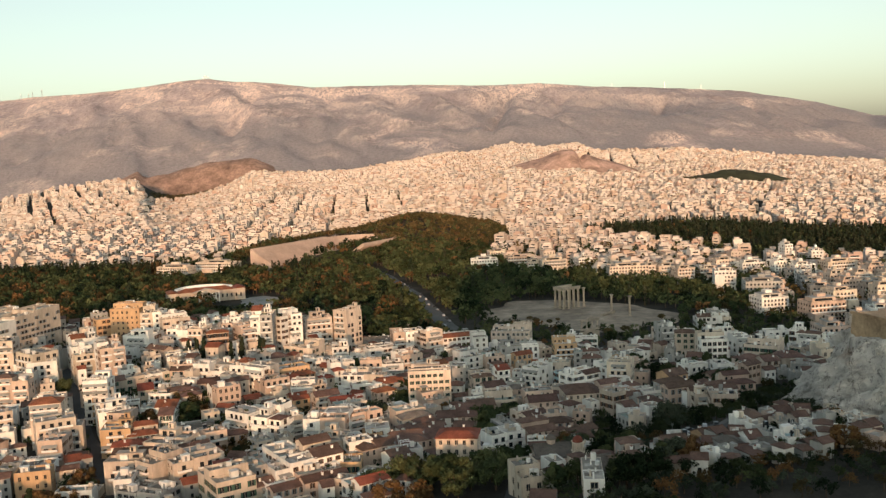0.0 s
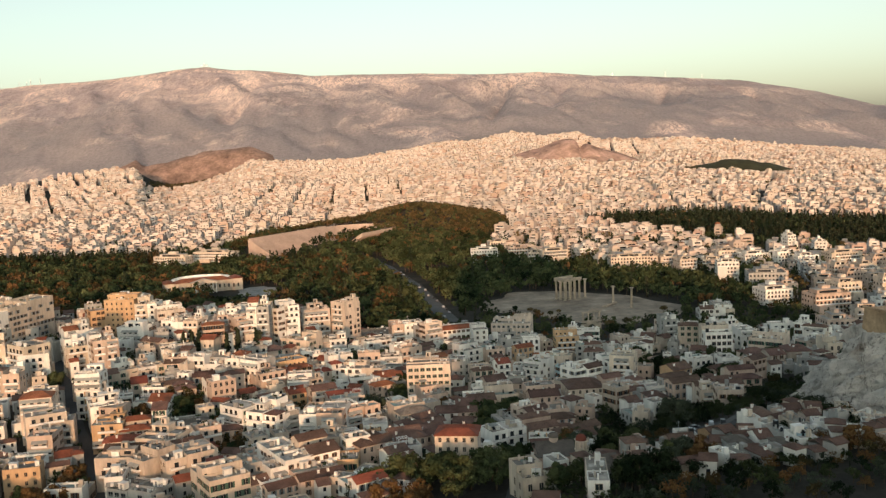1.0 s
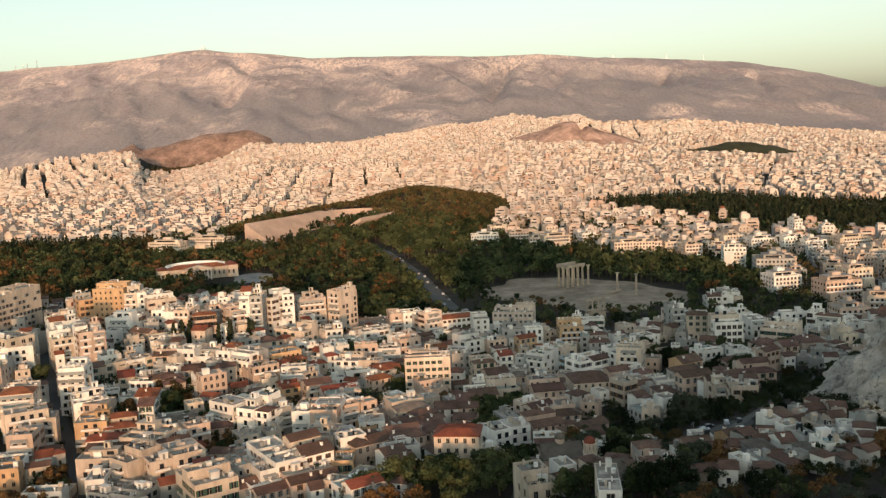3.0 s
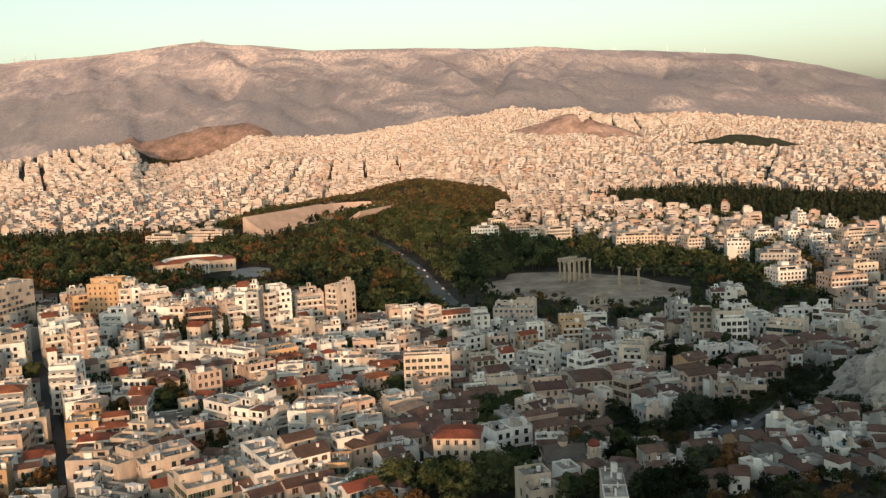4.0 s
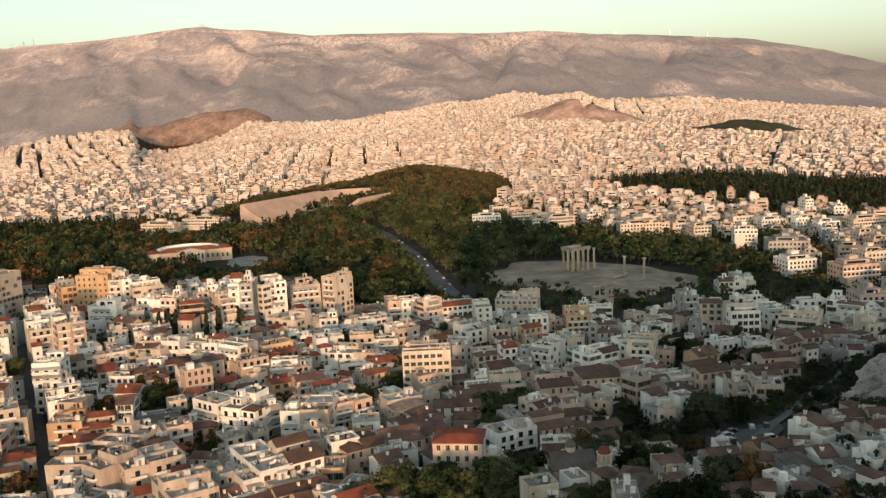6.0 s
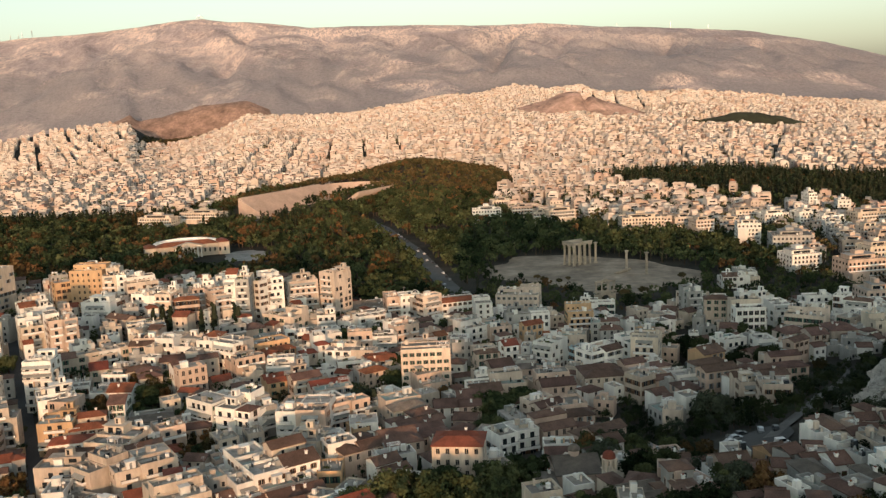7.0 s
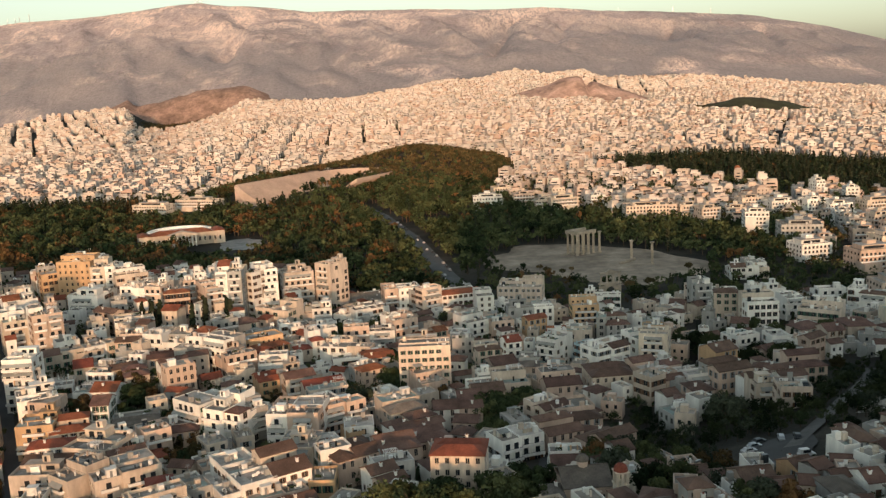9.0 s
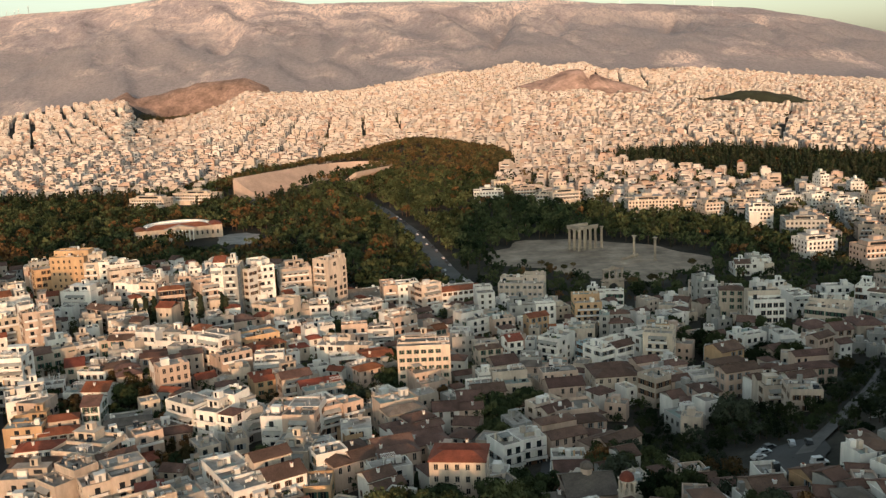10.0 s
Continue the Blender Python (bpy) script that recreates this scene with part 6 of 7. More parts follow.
def far_block(s, fine):
    def build(x, y, turn, rnd):
        w, d = rnd.uniform(8, 14), rnd.uniform(9, 13)
        h = rnd.choice((8.5, 10, 10.5, 11, 11.5, 12, 12, 13, 14, 17)) * (1.35 if x < -0.37 * y and y > 2450 else 0.85 if y > 2300 else 1) * rnd.uniform(0.93, 1.07)
        wall = rnd.choices((0, 1, 2, 3), (5, 3.2, 1.2, 0.8))[0]
        apartment(s, x, y, ground_at(x, y), turn + rnd.choice((0, 0, 0, 90)), w, d, h, wall, rnd, fine)
    return build


for name, y0, y1, pitch, fine, seed, words in (
        ("apartment_blocks", 1085, 1650, 14.5, 1.3, 11, "dense white and cream apartment blocks behind the park"),
        ("hillside_apartment_blocks", 1650, 2300, 15, 2.0, 12, "dense white and cream apartment blocks on the rising slope"),
        ("distant_apartment_blocks", 2300, 3350, 15.5, 3.0, 13, "tightly packed pale apartment blocks under the mountain")):
    s = Solids()
    scatter_city(y0, y1, pitch, fine, seed, far_block(s, fine))
    tagged(new(name, s.mesh(name, FAR_MATS)), words, "apartment blocks", kind="stuff")


# the nearer blocks, each a building of its own
def block_of_flats(x, y, turn, w, d, h, wall, flags=""):
    rnd = random.Random(int(x * 13 + y * 7))
    z = min(ground_at(x, y), ground_at(x + w / 2, y + d), ground_at(x - w / 2, y + d)) - 0.5
    words = {"w": "white", "c": "cream", "p": "pale pink", "o": "ochre", "g": "grey"}[wall]
    ob = tagged(new("apartment_building"), f"{words} rendered apartment building with long balconies and roof terrace", "apartment building")
    ob.matrix_basis = pose(x, y, z, 0, 0, turn)
    a = w / 2
    floors = max(3, round(h / 3.2))
    fh = h / floors
    s = Solids()
    s.box(-a, 0, 0, a, d, h)
    for q in ((-a, 0, a, 0.3), (-a, d - 0.3, a, d), (-a, 0.3, -a + 0.3, d - 0.3), (a - 0.3, 0.3, a, d - 0.3)):
        s.box(q[0], q[1], h, q[2], q[3], h + 0.9)
    for f in range(1, floors):
        s.box(-a - 0.05, -0.05, f * fh - 0.12, a + 0.05, d, f * fh + 0.1)
    # a lower wing, flues and low walls on the roof
    e = rnd.choice((-1, 1)) * a * 0.55
    s.box(e - a * 0.45, -rnd.uniform(2.5, 5), 0, e + a * 0.45, 0, h - fh * rnd.choice((1, 2, 2)))
    for _ in range(7):
        u, v = rnd.uniform(-a + 0.5, a - 1.6), rnd.uniform(0.5, d - 1.6)
        s.box(u, v, h, u + rnd.uniform(0.3, 1.3), v + rnd.uniform(0.3, 1.3), h + rnd.uniform(0.6, 2.2))
    part("wall", s.mesh("wall", [WALLS[wall]]), ob)
    s = Solids()
    s.box(-a + 0.3, 0.3, h, a - 0.3, d - 0.3, h + 0.12)
    part("roof", s.mesh("roof", [SCREEDS[rnd.choice((0, 0, 1))]]), ob)
    k = rnd.uniform(0.4, 0.75)
    s = Solids()
    s.box(-a * k, d * 0.3, h, a * k, d * 0.85, h + 2.9)
    s.box(-a * k * 0.4, d * 0.45, h + 2.9, a * k * 0.3, d * 0.75, h + 5.4)
    room = part("upper_room", s.mesh("upper_room", [WALLS[wall]]), ob)
    s = Solids()
    s.box(-a * k - 0.3, d * 0.3 - 0.9, h + 2.9, a * k + 0.3, d * 0.85, h + 3.1)
    part("canopy", s.mesh("canopy", [CONCRETE]), room)
    s = Solids()
    s.box(-a * k * 0.8, d * 0.3 - 0.04, h + 0.5, a * k * 0.7, d * 0.3, h + 2.2)
    part("window", s.mesh("window", [GLASS]), room)
    style = rnd.random()
    s = Solids()
    for f in range(floors):
        z0 = f * fh
        if f > 0 and (style < 0.85 or "b" in flags) and "n" not in flags:
            bl = round(w * rnd.choice((0.75, 0.9, 1.0)))
            part("balcony", balcony_mesh(max(3, bl), AWNING if rnd.random() < 0.12 else None), ob, pose(0, 0, z0 + 0.1))
        else:
            n = max(2, int(w / 2.7))
            for j in range(n):
                u = (j + 0.5 - n / 2) * w / n
                s.box(u - 0.7, -0.06, z0 + 0.9, u + 0.7, -0.0, z0 + 2.5)
        n = max(2, int(d / 3.4))
        for sg in (-1, 1):
            for j in range(n):
                if rnd.random() < 0.75:
                    v = (j + 0.5) * d / n
                    s.box(min(sg * a, sg * (a + 0.06)), v - 0.6, z0 + 0.9, max(sg * a, sg * (a + 0.06)), v + 0.6, z0 + 2.4)
    tagged(part("glazing", s.mesh("glazing", [GLASS]), ob), kind="stuff")
    for _ in range(rnd.randint(1, 3)):
        n, me = rnd.choice(CLUTTER)
        part(n, me, ob, pose(rnd.uniform(-a + 1, a - 1), rnd.uniform(0.5, d * 0.25), h + 0.12))
    TAKEN.append((x, y + d / 2, max(w, d) / 2, turn, w, d))


block_of_flats(8, 989, 2, 29, 16, 14, "w", "n")
block_of_flats(144, 868, 2, 37, 20, 18, "c", "n")
block_of_flats(80, 944, 12, 27, 16, 16, "c", "b")
block_of_flats(167, 878, 12, 9, 16, 17, "c", "b")
block_of_flats(183, 879, 12, 19, 16, 17, "c", "b")
block_of_flats(194, 851, 12, 17, 16, 18, "c", "")
block_of_flats(212, 784, -8, 18, 18, 22, "w", "b")
block_of_flats(232, 742, -8, 29, 24, 17, "g", "n")
block_of_flats(225, 692, 12, 22, 20, 12, "w", "b")
block_of_flats(251, 656, 12, 27, 18, 14, "p", "b")
block_of_flats(217, 552, 2, 18, 18, 12, "p", "b")
block_of_flats(331, 980, 12, 9, 14, 24, "w", "")
block_of_flats(350, 950, -8, 12, 16, 20, "w", "")
block_of_flats(26, 1061, 12, 22, 16, 14, "c", "b")
block_of_flats(45, 1010, 2, 21, 14, 13, "p", "b")
block_of_flats(60, 951, 2, 14, 14, 14, "c", "b")
block_of_flats(115, 970, 12, 15, 14, 14, "w", "")
block_of_flats(312, 877, 12, 21, 16, 16, "w", "b")
block_of_flats(347, 876, 12, 31, 18, 18, "c", "b")
block_of_flats(253, 934, 12, 22, 16, 16, "c", "b")
block_of_flats(272, 905, 12, 24, 16, 16, "w", "b")
block_of_flats(298, 894, 12, 21, 16, 18, "w", "b")
block_of_flats(281, 702, 12, 20, 18, 14, "c", "b")
block_of_flats(-338, 1001, -15, 40, 16, 12, "c", "b")
block_of_flats(-300, 1038, -15, 52, 14, 13, "c", "b")

def near_flats(x, y, turn, rnd):
    w, d = rnd.uniform(12, 19), rnd.uniform(12, 16)
    turn = turn + rnd.choice((0, 0, 0, 90))
    if turn > 60:
        turn -= 90
    if free(x, y + d / 2, max(w, d) / 2 + 0.5) and not (x > 135 and y < 480):
        block_of_flats(x, y, turn, w, d, rnd.choice((10, 11, 13, 13, 14, 17)), rnd.choice("wcccppg"))


scatter_city(560, 900, 22, 1, 21, near_flats)
s = Solids()
behind = far_block(s, 1.0)
scatter_city(900, 1085, 17, 1, 22, lambda x, y, turn, rnd: behind(x, y, turn, rnd) if free(x, y + 7, 8) else None)
tagged(new("parkside_apartment_blocks", s.mesh("parkside_apartment_blocks", FAR_MATS)), "pale apartment blocks behind the temple grounds", "apartment blocks", kind="stuff")

# bare and wooded hills that rise out of the city
def knoll(name, cx, cy, ax, ay, h, mat, words, cleft=None):
    n, rings = 60, 18
    co, quads = [], []
    for r in range(rings + 1):
        for i in range(n):
            t = 2 * math.pi * i / n
            k = (r + 0.05) / rings * (1 + 0.12 * noise.noise(Vector((math.cos(t) * 2, math.sin(t) * 2, cx))))
            x, y = cx + ax * k * math.cos(t), cy + ay * k * math.sin(t)
            up = h * math.cos(min(1, r / rings) * math.pi / 2) ** 1.3
            if cleft is not None:
                up *= (1 - 0.45 * math.exp(-((x - cleft) / 9) ** 2)) * (1.0 if x < cleft else 0.9)
            up += (1 - r / rings) * 7 * noise.fractal(Vector((x / 50, y / 50, 2)), 0.8, 2.1, 4)
            co.append((x, y, ground_at(x, y) + up - (2 if r == rings else 0)))
    for r in range(rings):
        for i in range(n):
            a, b = r * n + i, r * n + (i + 1) % n
            quads.append((a, a + n, b + n, b))
    return tagged(new(name, array_mesh(name, co, quads, [mat], None, True)), words, "hill", kind="structure")


BARE = surface("bare_red_earth", (0.58, 0.39, 0.32), 0.95, 0.10, 0.02, 0.55, amount=0, bumpy=1.0)
knoll("hill_bare", 262, 2400, 185, 118, 52, BARE, "bare reddish hill standing out of the houses", 272)
knoll("hill_red", -985, 3330, 320, 150, 92, surface("red_scrub", (0.42, 0.28, 0.225), 0.95, 0.11, 0.02, 0.55, amount=0, bumpy=3.0), "low reddish scrub hill in front of the mountain")
knoll("hill_wooded", 612, 2120, 165, 70, 28, surface("dark_wood_floor", (0.05, 0.055, 0.03), 0.95, 0.1, 0.02, 0.4, amount=0), "low dark wooded hill among houses")


# ---- trees ----
def leaf_cloud(rnd, centres, radii, per, size, flat=0.8):
    """Small four-cornered leaf sprays on the outside of many clumps."""
    centres, radii = np.asarray(centres, float), np.asarray(radii, float)
    n = len(centres) * per
    way = rnd.normal(size=(n, 3))
    way /= np.linalg.norm(way, axis=1)[:, None]
    way[:, 2] *= flat
    c = np.repeat(centres, per, 0) + way * np.repeat(radii, per)[:, None] * rnd.uniform(0.55, 1.05, (n, 1))
    up = way + rnd.normal(scale=0.26, size=(n, 3))
    up /= np.linalg.norm(up, axis=1)[:, None]
    u = np.cross(up, rnd.normal(size=(n, 3)))
    u /= np.linalg.norm(u, axis=1)[:, None]
    v = np.cross(up, u)
    k = size * rnd.uniform(0.6, 1.25, (n, 1))
    co = np.stack([c - u * k - v * k * 0.5, c + u * k * 0.7 - v * k * 0.8, c + u * k + v * k * 0.6, c - u * k * 0.6 + v * k], 1).reshape(-1, 3)
    return co, np.arange(n * 4).reshape(-1, 4)


def crown_shape(kind, rnd, clumps):
    """Clump centres and radii of a crown of unit height, by kind."""
    if kind == "cypress":
        t = np.linspace(0.08, 0.97, clumps)
        r = 0.085 * np.sin(np.pi * np.clip(t * 0.85 + 0.12, 0, 1)) ** 0.7 + 0.015
        c = np.stack([rnd.normal(scale=0.02, size=clumps), rnd.normal(scale=0.02, size=clumps), t], -1)
        return c, r
    a = rnd.uniform(0, 2 * np.pi, clumps)
    q = np.sqrt(rnd.uniform(0, 1, clumps))
    wide = {"pine": 0.42, "olive": 0.46}.get(kind, 0.40)
    lo, hi = {"pine": (0.5, 0.9), "olive": (0.32, 0.85)}.get(kind, (0.34, 0.88))
    z = lo + (hi - lo) * rnd.uniform(0, 1, clumps) * (1 - 0.45 * q ** 2)
    c = np.stack([np.cos(a) * q * wide, np.sin(a) * q * wide, z], -1)
    return c, rnd.uniform(0.10, 0.19, clumps)


def limbs(s, rnd, high, kind):
    base = high * 0.022 + 0.05
    if kind == "cypress":
        s.tube(0, 0, -0.5, high * 0.5, base, base * 0.5, 6)
        return
    s.tube(0, 0, -0.5, high * 0.4, base * 1.3, base * 0.8, 8)
    for k in range(4):
        a = k * 1.57 + rnd.uniform(-0.4, 0.4)
        x, y, z0, z1 = math.cos(a) * high * 0.22, math.sin(a) * high * 0.22, high * 0.33, high * rnd.uniform(0.55, 0.7)
        r = base * 0.5
        s.add([(-r, -r, z0), (r, -r, z0), (r, r, z0), (-r, r, z0), (x - r * 0.4, y - r * 0.4, z1), (x + r * 0.4, y - r * 0.4, z1), (x + r * 0.4, y + r * 0.4, z1), (x - r * 0.4, y + r * 0.4, z1)], BOX_FACES)


TREE_WORDS = {"green": "dark green broadleaf tree among old houses", "rust": "rust-tinged broadleaf tree among old houses", "olive": "grey-green olive tree on the wooded slope", "laurel": "green broadleaf tree with leaf colour darkened for shade", "pine": "broad pine with dark crown", "cypress": "tall slim dark cypress beside houses"}
PROTOS = {}


def tree(kind, x, y, high, sink=0.0):
    """A tree of its own: trunk with limbs, and a crown of clumped leaf sprays."""
    key = (kind, int(abs(x * 7 + y * 3)) % 3)
    if key not in PROTOS:
        rnd = np.random.default_rng(len(PROTOS) + 40)
        h = 10.0
        s = Solids()
        limbs(s, random.Random(key[1]), h, kind)
        c, r = crown_shape(kind, rnd, 22 if kind == "cypress" else 26)
        co, quads = leaf_cloud(rnd, c * h, r * h, 90, 0.2 if kind == "cypress" else 0.27)
        PROTOS[key] = (s.mesh("trunk", [BARK]), array_mesh("crown", co, quads, [LEAVES[kind]]))
    trunk, crown = PROTOS[key]
    ob = tagged(new("tree"), TREE_WORDS[kind], "tree")
    ob.matrix_basis = pose(x, y, ground_at(x, y) - sink, 0, 0, (x * 53 + y * 29) % 360) @ Matrix.Diagonal((high / 10, high / 10, high / 10, 1))
    part("trunk", trunk, ob)
    part("crown", crown, ob)
    return ob


def wood(name, spots, words, clumps=9, per=6, size=1.0):
    """A far wood of many trees in one mesh; each spot: x, y, height, kind."""
    rnd = np.random.default_rng(77)
    kinds = ("green", "rust", "pine", "cypress", "olive", "laurel")
    cos, quads, index, tints, count = [], [], [], [], 0
    t = Solids()
    for x, y, high, kind in spots:
        z = ground_at(x, y)
        c, r = crown_shape(kind, rnd, clumps + (3 if kind == "cypress" else 0))
        co, q = leaf_cloud(rnd, c * high, r * high * 1.15, per, size * high * (0.05 if kind == "cypress" else 0.085))
        cos.append(co + (x, y, z))
        quads.append(q + count)
        index.append(np.full(len(q), kinds.index(kind)))
        tints.append(np.full(len(q), rnd.uniform(0, 1)))
        count += len(co)
        r0 = high * 0.02
        t.box(x - r0, y - r0, z - 1, x + r0, y + r0, z + high * 0.5)
    ob = new(name, array_mesh(name, np.concatenate(cos), np.concatenate(quads), [LEAVES[k] for k in kinds], np.concatenate(index)))
    ob.data.attributes.new("tint", "FLOAT", "FACE").data.foreach_set("value", np.concatenate(tints))
    tagged(ob, words, "wood", kind="stuff")
    tagged(new(name + "_trunks", t.mesh(name, [BARK])), "bare trunks standing under the wood's crowns", "trunks", kind="stuff")


ROAD = (np.array((650, 691, 761, 847, 918, 979, 1045)), np.array((-15, -25, -40, -59, -80, -97, -125)))


def clear_of_monuments(x, y):
    """Open ground that no tree stands on."""
    c, sn = math.cos(radians(-42)), math.sin(radians(-42))
    u, v = c * (x - 78) + sn * (y - 717), -sn * (x - 78) + c * (y - 717)
    if (abs(u) / 81) ** 3 + (abs(v) / 58) ** 3 < 1:
        return False
    if 640 < y < 1050 and abs(x - np.interp(y, *ROAD)) < 12:
        return False
    if abs(x + 248) < 40 and 806 < y < 872 or -236 < x < -176 and 762 < y < 864:
        return False
    if ((x + 32) / 28) ** 2 + ((y - 926) / 22) ** 2 < 1 or -358 < x < -277 and 968 < y < 1048:
        return False
    u, v = 0.886 * (x + 223) - 0.463 * (y - 1063), 0.463 * (x + 223) + 0.886 * (y - 1063)
    return not (-57 < u < (18 if v < 100 else 8 - 20 * (v > 150)) and -52 < v < 206)


def spread(seed, x0, x1, y0, y1, pitch, where, kinds, low, high):
    rnd = random.Random(seed)
    out = []
    y = y0
    while y < y1:
        x = x0
        while x < x1:
            px, py = x + rnd.uniform(-0.5, 0.5) * pitch, y + rnd.uniform(-0.5, 0.5) * pitch
            if where(px, py):
                n = noise.noise(Vector((px / 60, py / 60, 4.4)))
                # rust thins out right of the avenue, so leaf colour follows sun and shade
                kind = rnd.choices(kinds[0], [w * (max(0.0, 1 + 1.6 * n) * (0.12 if px > np.interp(py, (600, 1100), (-10, -110)) and py < 1100 else 1) if k == "rust" else 1) for k, w in zip(*kinds)])[0]
                out.append((px, py, rnd.uniform(low, high) * (0.62 if py < 690 and px > -20 else 1) * (1.25 if kind == "cypress" else 1), kind))
            x += pitch
        y += pitch * 0.9
    return out


def park(x, y):
    if not (clear_of_monuments(x, y) and free(x, y, 4.0)):
        return False
    if x < -60:
        return y > np.interp(x, (-700, -330, -250, -160, -60), (600, 610, 600, 560, 610)) and y < np.interp(x, (-700, -440, -370, -335, -60), (1050, 1050, 1080, 1165, 1165))
    if x < 235:
        return np.interp(x, (-60, 0, 170, 235), (610, 590, 560, 600)) < y < np.interp(x, (-60, 28, 30, 90, 130, 180, 235), (1170, 1170, 1000, 950, 896, 892, 820))
    return False


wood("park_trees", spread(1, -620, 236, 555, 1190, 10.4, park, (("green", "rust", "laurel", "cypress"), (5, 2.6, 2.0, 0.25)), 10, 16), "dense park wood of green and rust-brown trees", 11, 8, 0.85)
wood("park_cypresses", spread(2, -620, -190, 1010, 1060, 6.5, lambda x, y: park(x, y) and noise.noise(Vector((x / 25, y / 25, 1))) > -0.25, (("cypress", "rust"), (5, 1)), 10, 14), "row of tall dark cypresses at the edge of the park")


def hill_wood(x, y):
    a = ((x + 80) / 125) ** 2 + ((y - 1290) / 180) ** 2 < 1
    b = behind_stadium(x, y)
    return (a or b) and clear_of_monuments(x, y)


wood("hill_pines", spread(3, -440, 60, 1100, 1480, 8.0, hill_wood, (("pine", "rust", "green"), (6, 0.8, 1.2)), 8, 12), "rounded hill covered with brown-green pines", 9, 7, 0.95)
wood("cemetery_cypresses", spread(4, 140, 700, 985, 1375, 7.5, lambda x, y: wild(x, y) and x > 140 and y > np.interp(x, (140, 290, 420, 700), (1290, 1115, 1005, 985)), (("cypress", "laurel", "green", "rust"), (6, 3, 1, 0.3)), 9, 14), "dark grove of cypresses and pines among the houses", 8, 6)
wood("far_slope_wood", spread(16, -1080, -740, 2400, 3060, 17, lambda x, y: y > city_end(x, y) + 12 and -0.36 < x / y < -0.235, (("pine",), (1,)), 8, 12), "dark scrubby wood above the last houses", 6, 5)
wood("far_hill_wood", spread(6, 440, 820, 2045, 2200, 10, lambda x, y: ((x - 612) / 158) ** 2 + ((y - 2120) / 66) ** 2 < 1, (("pine",), (1,)), 9, 13), "dark low wood on a far hill", 6, 5)
street_trees = spread(7, -900, 900, 600, 2300, 24, lambda x, y: not wild(x, y) and (y > 1085 or x > 60 and free(x, y, 1)) and abs(x) < 0.5 * y and noise.noise(Vector((x / 70, y / 50, 8))) > (-0.2 if y < 1150 else 0.02), (("green", "pine", "cypress"), (3, 2, 1)), 9, 14)
street_trees += [(x, y, h, k) for x, y, h, k in spread(8, 190, 420, 560, 940, 11, lambda x, y: free(x, y, 2.0) and noise.noise(Vector((x / 40, y / 40, 2))) > -0.1, (("green", "pine", "cypress"), (5, 2, 1)), 7, 12)]
street_trees += spread(10, 218, 276, 800, 900, 8, lambda x, y: ((x - 246) / 25) ** 2 + ((y - 850) / 46) ** 2 < 1, (("green", "pine"), (2, 1)), 11, 15)
street_trees += spread(17, 30, 520, 880, 1150, 15, lambda x, y: not wild(x, y) and noise.noise(Vector((x / 35, y / 35, 2.7))) > -0.1, (("green", "pine", "cypress"), (4, 2, 1)), 12, 17)
wood("street_trees", street_trees, "scattered dark street trees between apartment blocks", 6, 6)

# the slope under the citadel
def on_slope(x, y):
    if not (free(x, y, 1.0) and ((x - 75) / 9) ** 2 + ((y - 298) / 17) ** 2 > 1):
        return False
    if abs(x - np.interp(y, (309, 329, 353, 414), (84, 99, 115, 146))) < 3.2 and 300 < y < 420:
        return False
    u, v = 0.4 * (x - 179) - 0.917 * (y - 269), 0.917 * (x - 179) + 0.4 * (y - 269)
    return (u / 82) ** 4 + (v / 62) ** 4 > 1 and (wooded(x, y) or x > 150 and y < 470)


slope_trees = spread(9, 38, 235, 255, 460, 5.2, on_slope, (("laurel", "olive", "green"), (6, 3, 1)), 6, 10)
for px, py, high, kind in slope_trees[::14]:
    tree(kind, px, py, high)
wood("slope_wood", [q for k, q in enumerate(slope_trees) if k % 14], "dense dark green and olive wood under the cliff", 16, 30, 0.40)
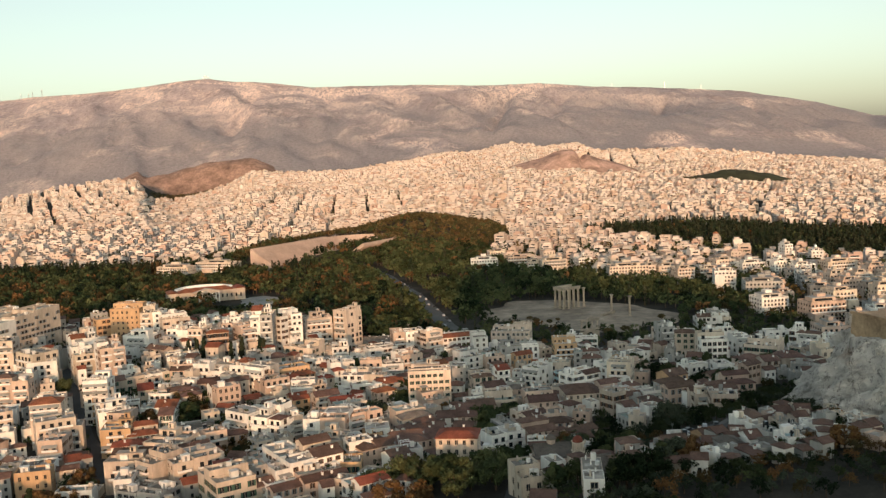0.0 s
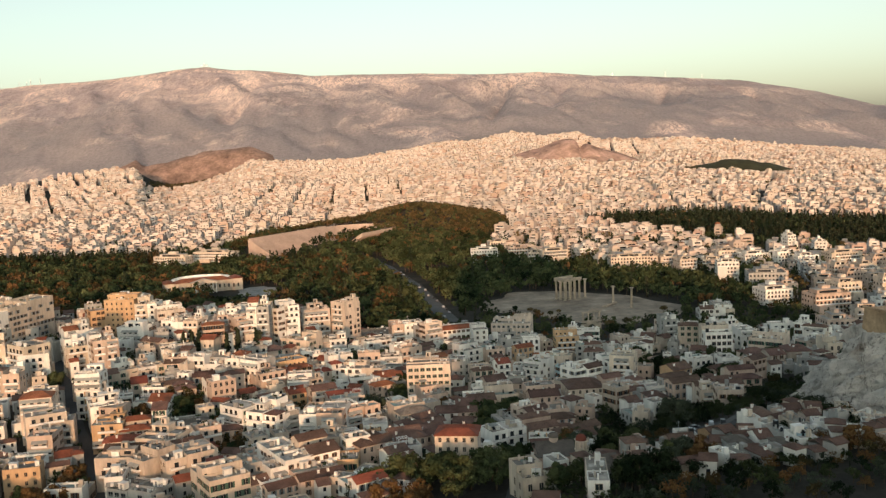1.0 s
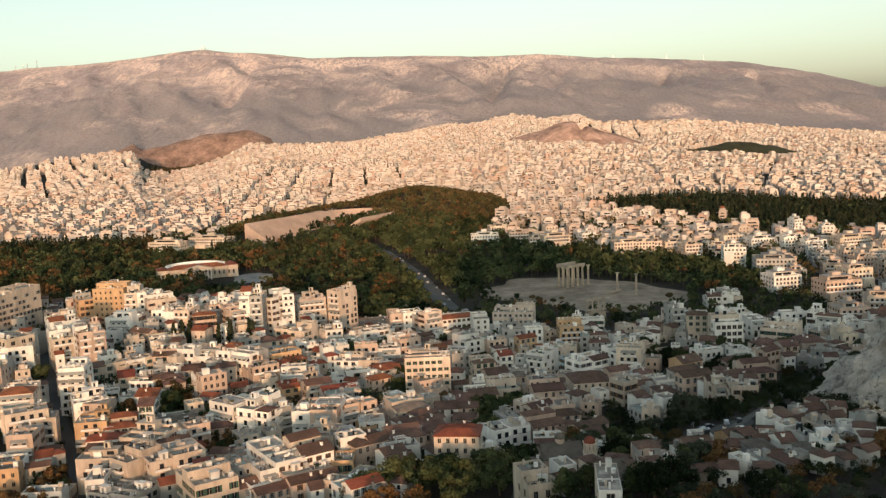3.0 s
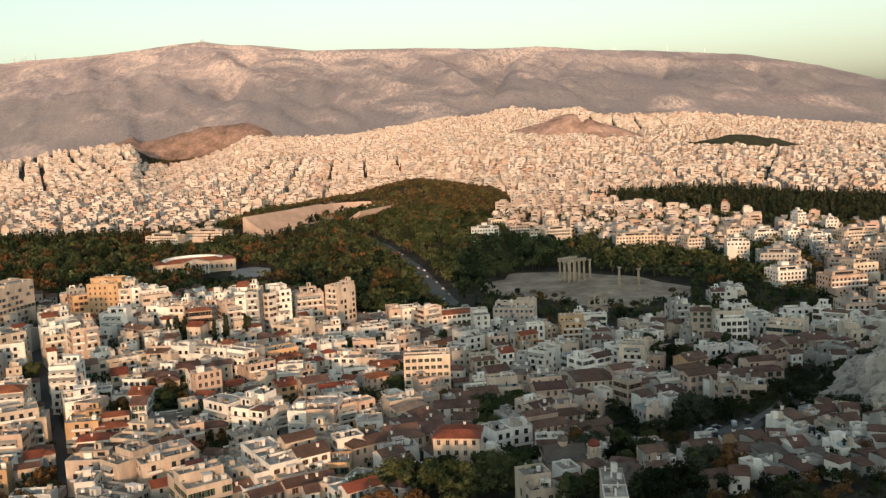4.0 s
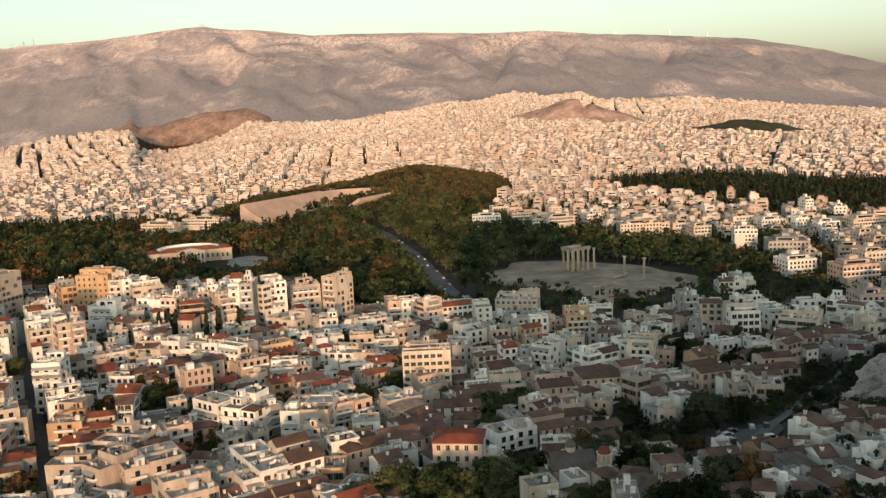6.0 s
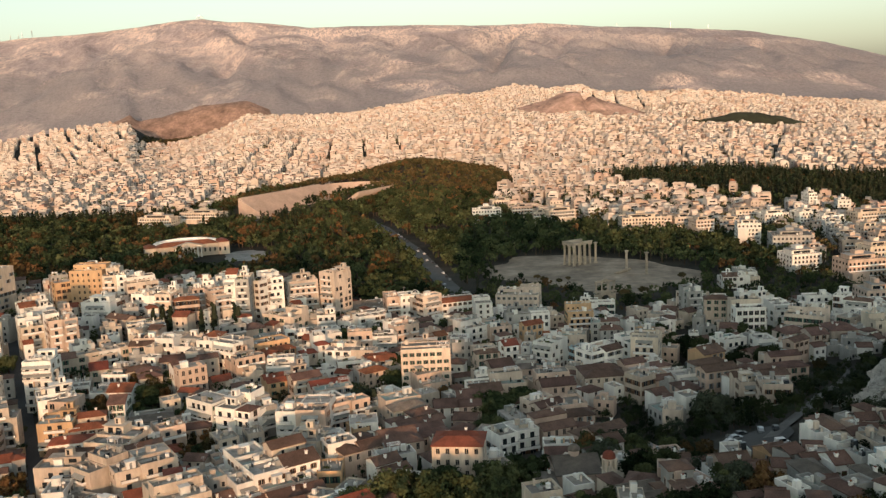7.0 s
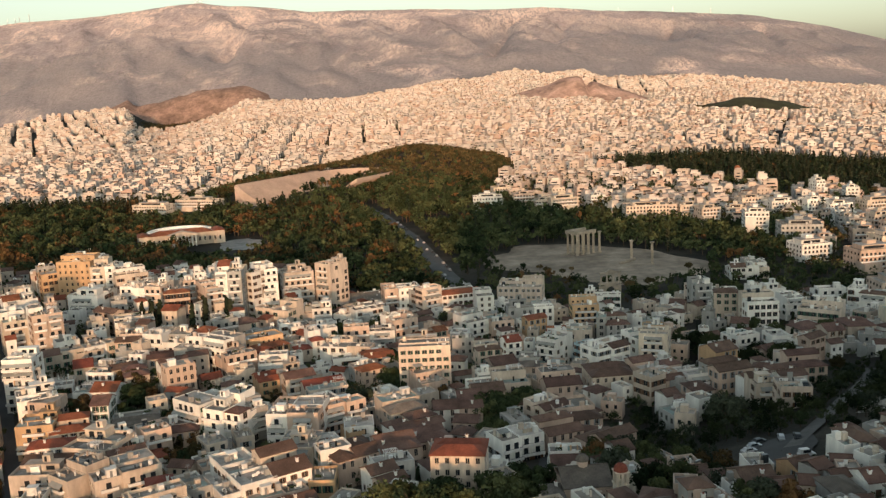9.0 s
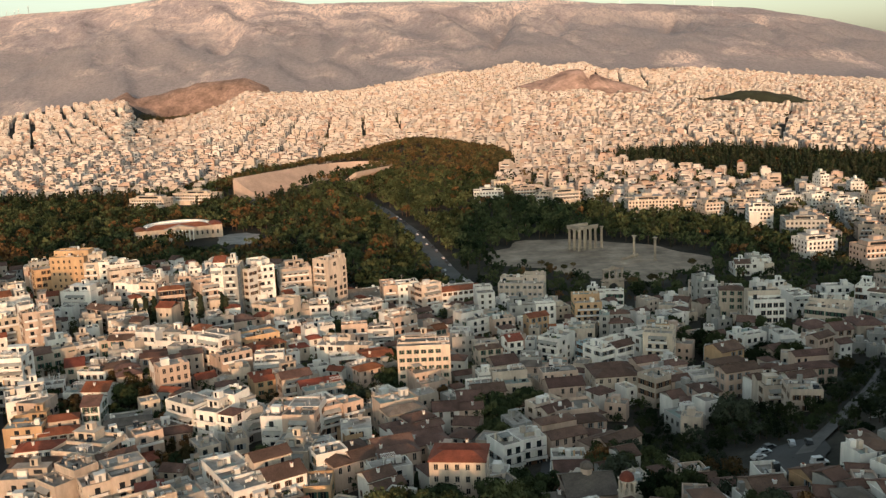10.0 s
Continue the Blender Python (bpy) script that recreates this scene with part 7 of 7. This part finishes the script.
# the trees of the square, of gardens and of courtyards
for px, py, high, kind in ((-27, 293, 14, "green"), (-19, 288, 14, "green"), (-36, 290, 12, "green"), (14, 296, 11, "green"), (-12, 284, 14, "green"), (-4, 281, 13, "green"), (3, 288, 13, "green"), (-23, 296, 12, "green"), (-12, 295, 12, "green"), (0, 298, 11, "green"), (8, 300, 10, "green"), (-30, 272, 12, "rust"), (-20, 268, 11, "rust"), (-8, 270, 12, "green"), (4, 276, 12, "green"), (10, 286, 10, "green"),
                           (-62, 372, 12, "green"), (-47, 392, 14, "olive"), (-39, 440, 11, "green"), (-33, 445, 10, "green"), (-44, 448, 9, "pine"), (-2, 382, 12, "green"), (4, 388, 12, "green"), (-6, 392, 11, "green"), (2, 398, 10, "green"),
                           (-142, 418, 11, "rust"), (-136, 414, 12, "rust"), (-130, 420, 10, "green"), (-140, 385, 11, "green"), (-147, 390, 10, "rust"), (-133, 388, 9, "green"), (-157, 492, 16, "cypress"), (-161, 491, 15, "cypress"), (-152.5, 491, 16, "cypress"), (-137, 489, 15, "cypress"), (-133, 497, 17, "cypress"), (-120, 496, 16, "cypress"), (-124, 503, 16, "cypress"),
                           (39, 692, 5, "pine"), (43, 680, 6, "pine"), (53, 677, 5, "pine"), (60, 686, 4, "pine"), (136, 677, 6, "pine"), (21, 658, 6, "pine"), (30, 651, 6, "pine"), (77, 634, 6, "pine"), (89, 625, 7, "pine"), (102, 632, 7, "pine"), (-5, 582, 14, "green"), (2, 580, 11, "green"), (-72, 352, 9, "green"), (-95, 352, 10, "rust"), (-100, 330, 11, "rust"), (-84, 340, 10, "rust"), (-78, 338, 8, "green"), (-152, 300, 12, "rust"), (-158, 306, 12, "rust"), (-150, 310, 11, "rust"), (-164, 312, 10, "green"), (-145, 296, 10, "green"), (-190, 338, 10, "rust"), (-185, 330, 9, "green"),
                           (-84, 396, 8, "green"), (-70, 480, 9, "green"), (-54, 505, 9, "green"), (-30, 520, 8, "green"), (18, 352, 9, "green"), (34, 335, 10, "green"), (40, 330, 9, "olive"), (44, 318, 10, "green"), (50, 300, 9, "green"), (38, 272, 9, "green"), (45, 262, 9, "green"), (55, 258, 8, "green"), (60, 246, 9, "rust"), (98, 236, 9, "rust"),
                           (112, 470, 9, "green"), (120, 478, 10, "green"), (128, 470, 9, "green"), (150, 470, 10, "green"), (160, 520, 11, "green"), (170, 530, 11, "green"), (180, 522, 11, "green"), (190, 515, 10, "green"), (145, 575, 11, "green"), (155, 580, 11, "green"), (86, 470, 9, "green"), (92, 462, 9, "green"), (60, 520, 9, "green")):
    tree(kind, px, py, high)
clumps = random.Random(31)
for cx, cy, rx, ry, n, kinds in CLUMPS:
    for _ in range(n):
        t, k = clumps.uniform(0, 6.28), math.sqrt(clumps.random())
        px, py = cx + rx * k * math.cos(t), cy + ry * k * math.sin(t)
        if free(px, py, 0.3):
            # green clumps past x 25 take the leaves darkened for shade
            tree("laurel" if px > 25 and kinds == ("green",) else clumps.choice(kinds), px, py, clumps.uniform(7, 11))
grove = random.Random(12)
hamlet_trees = []
for _ in range(520):
    py = grove.uniform(205, 300)
    px = grove.uniform(34, 0.5 * py)
    if (px < 62 or py < 240 or grove.random() < 0.7) and free(px, py, 0.6) and ((px - 75) / 9) ** 2 + ((py - 298) / 17) ** 2 > 1:
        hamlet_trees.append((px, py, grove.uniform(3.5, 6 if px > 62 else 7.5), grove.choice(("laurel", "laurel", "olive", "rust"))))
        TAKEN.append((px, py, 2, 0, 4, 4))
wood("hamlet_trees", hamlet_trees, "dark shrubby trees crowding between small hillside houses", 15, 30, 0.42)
yard = random.Random(77)
made = 0
for _ in range(1500):
    py = yard.uniform(260, 600)
    px = yard.uniform(-0.54, 0.45) * (py + 10)
    if made < 35 and free(px, py, 1.0) and not wooded(px, py) and not on_street(px, py):
        tree(yard.choice(("green", "green", "rust", "olive", "cypress")), px, py, yard.uniform(4.5, 9))
        made += 1
    elif made >= 35:
        break
wood("yard_trees", spread(14, -330, 270, 215, 610, 4.2, lambda x, y: abs(x) < 0.55 * y and not wooded(x, y) and not on_street(x, y) and (garden(x, y) or noise.noise(Vector((x / 6, y / 6, 1))) > 0.15) and free(x, y, 0.4), (("green", "rust", "olive", "cypress"), (6, 1.2, 1.5, 0.4)), 2.5, 7), "small trees and shrubs crowding yards between houses", 9, 16, 0.6)
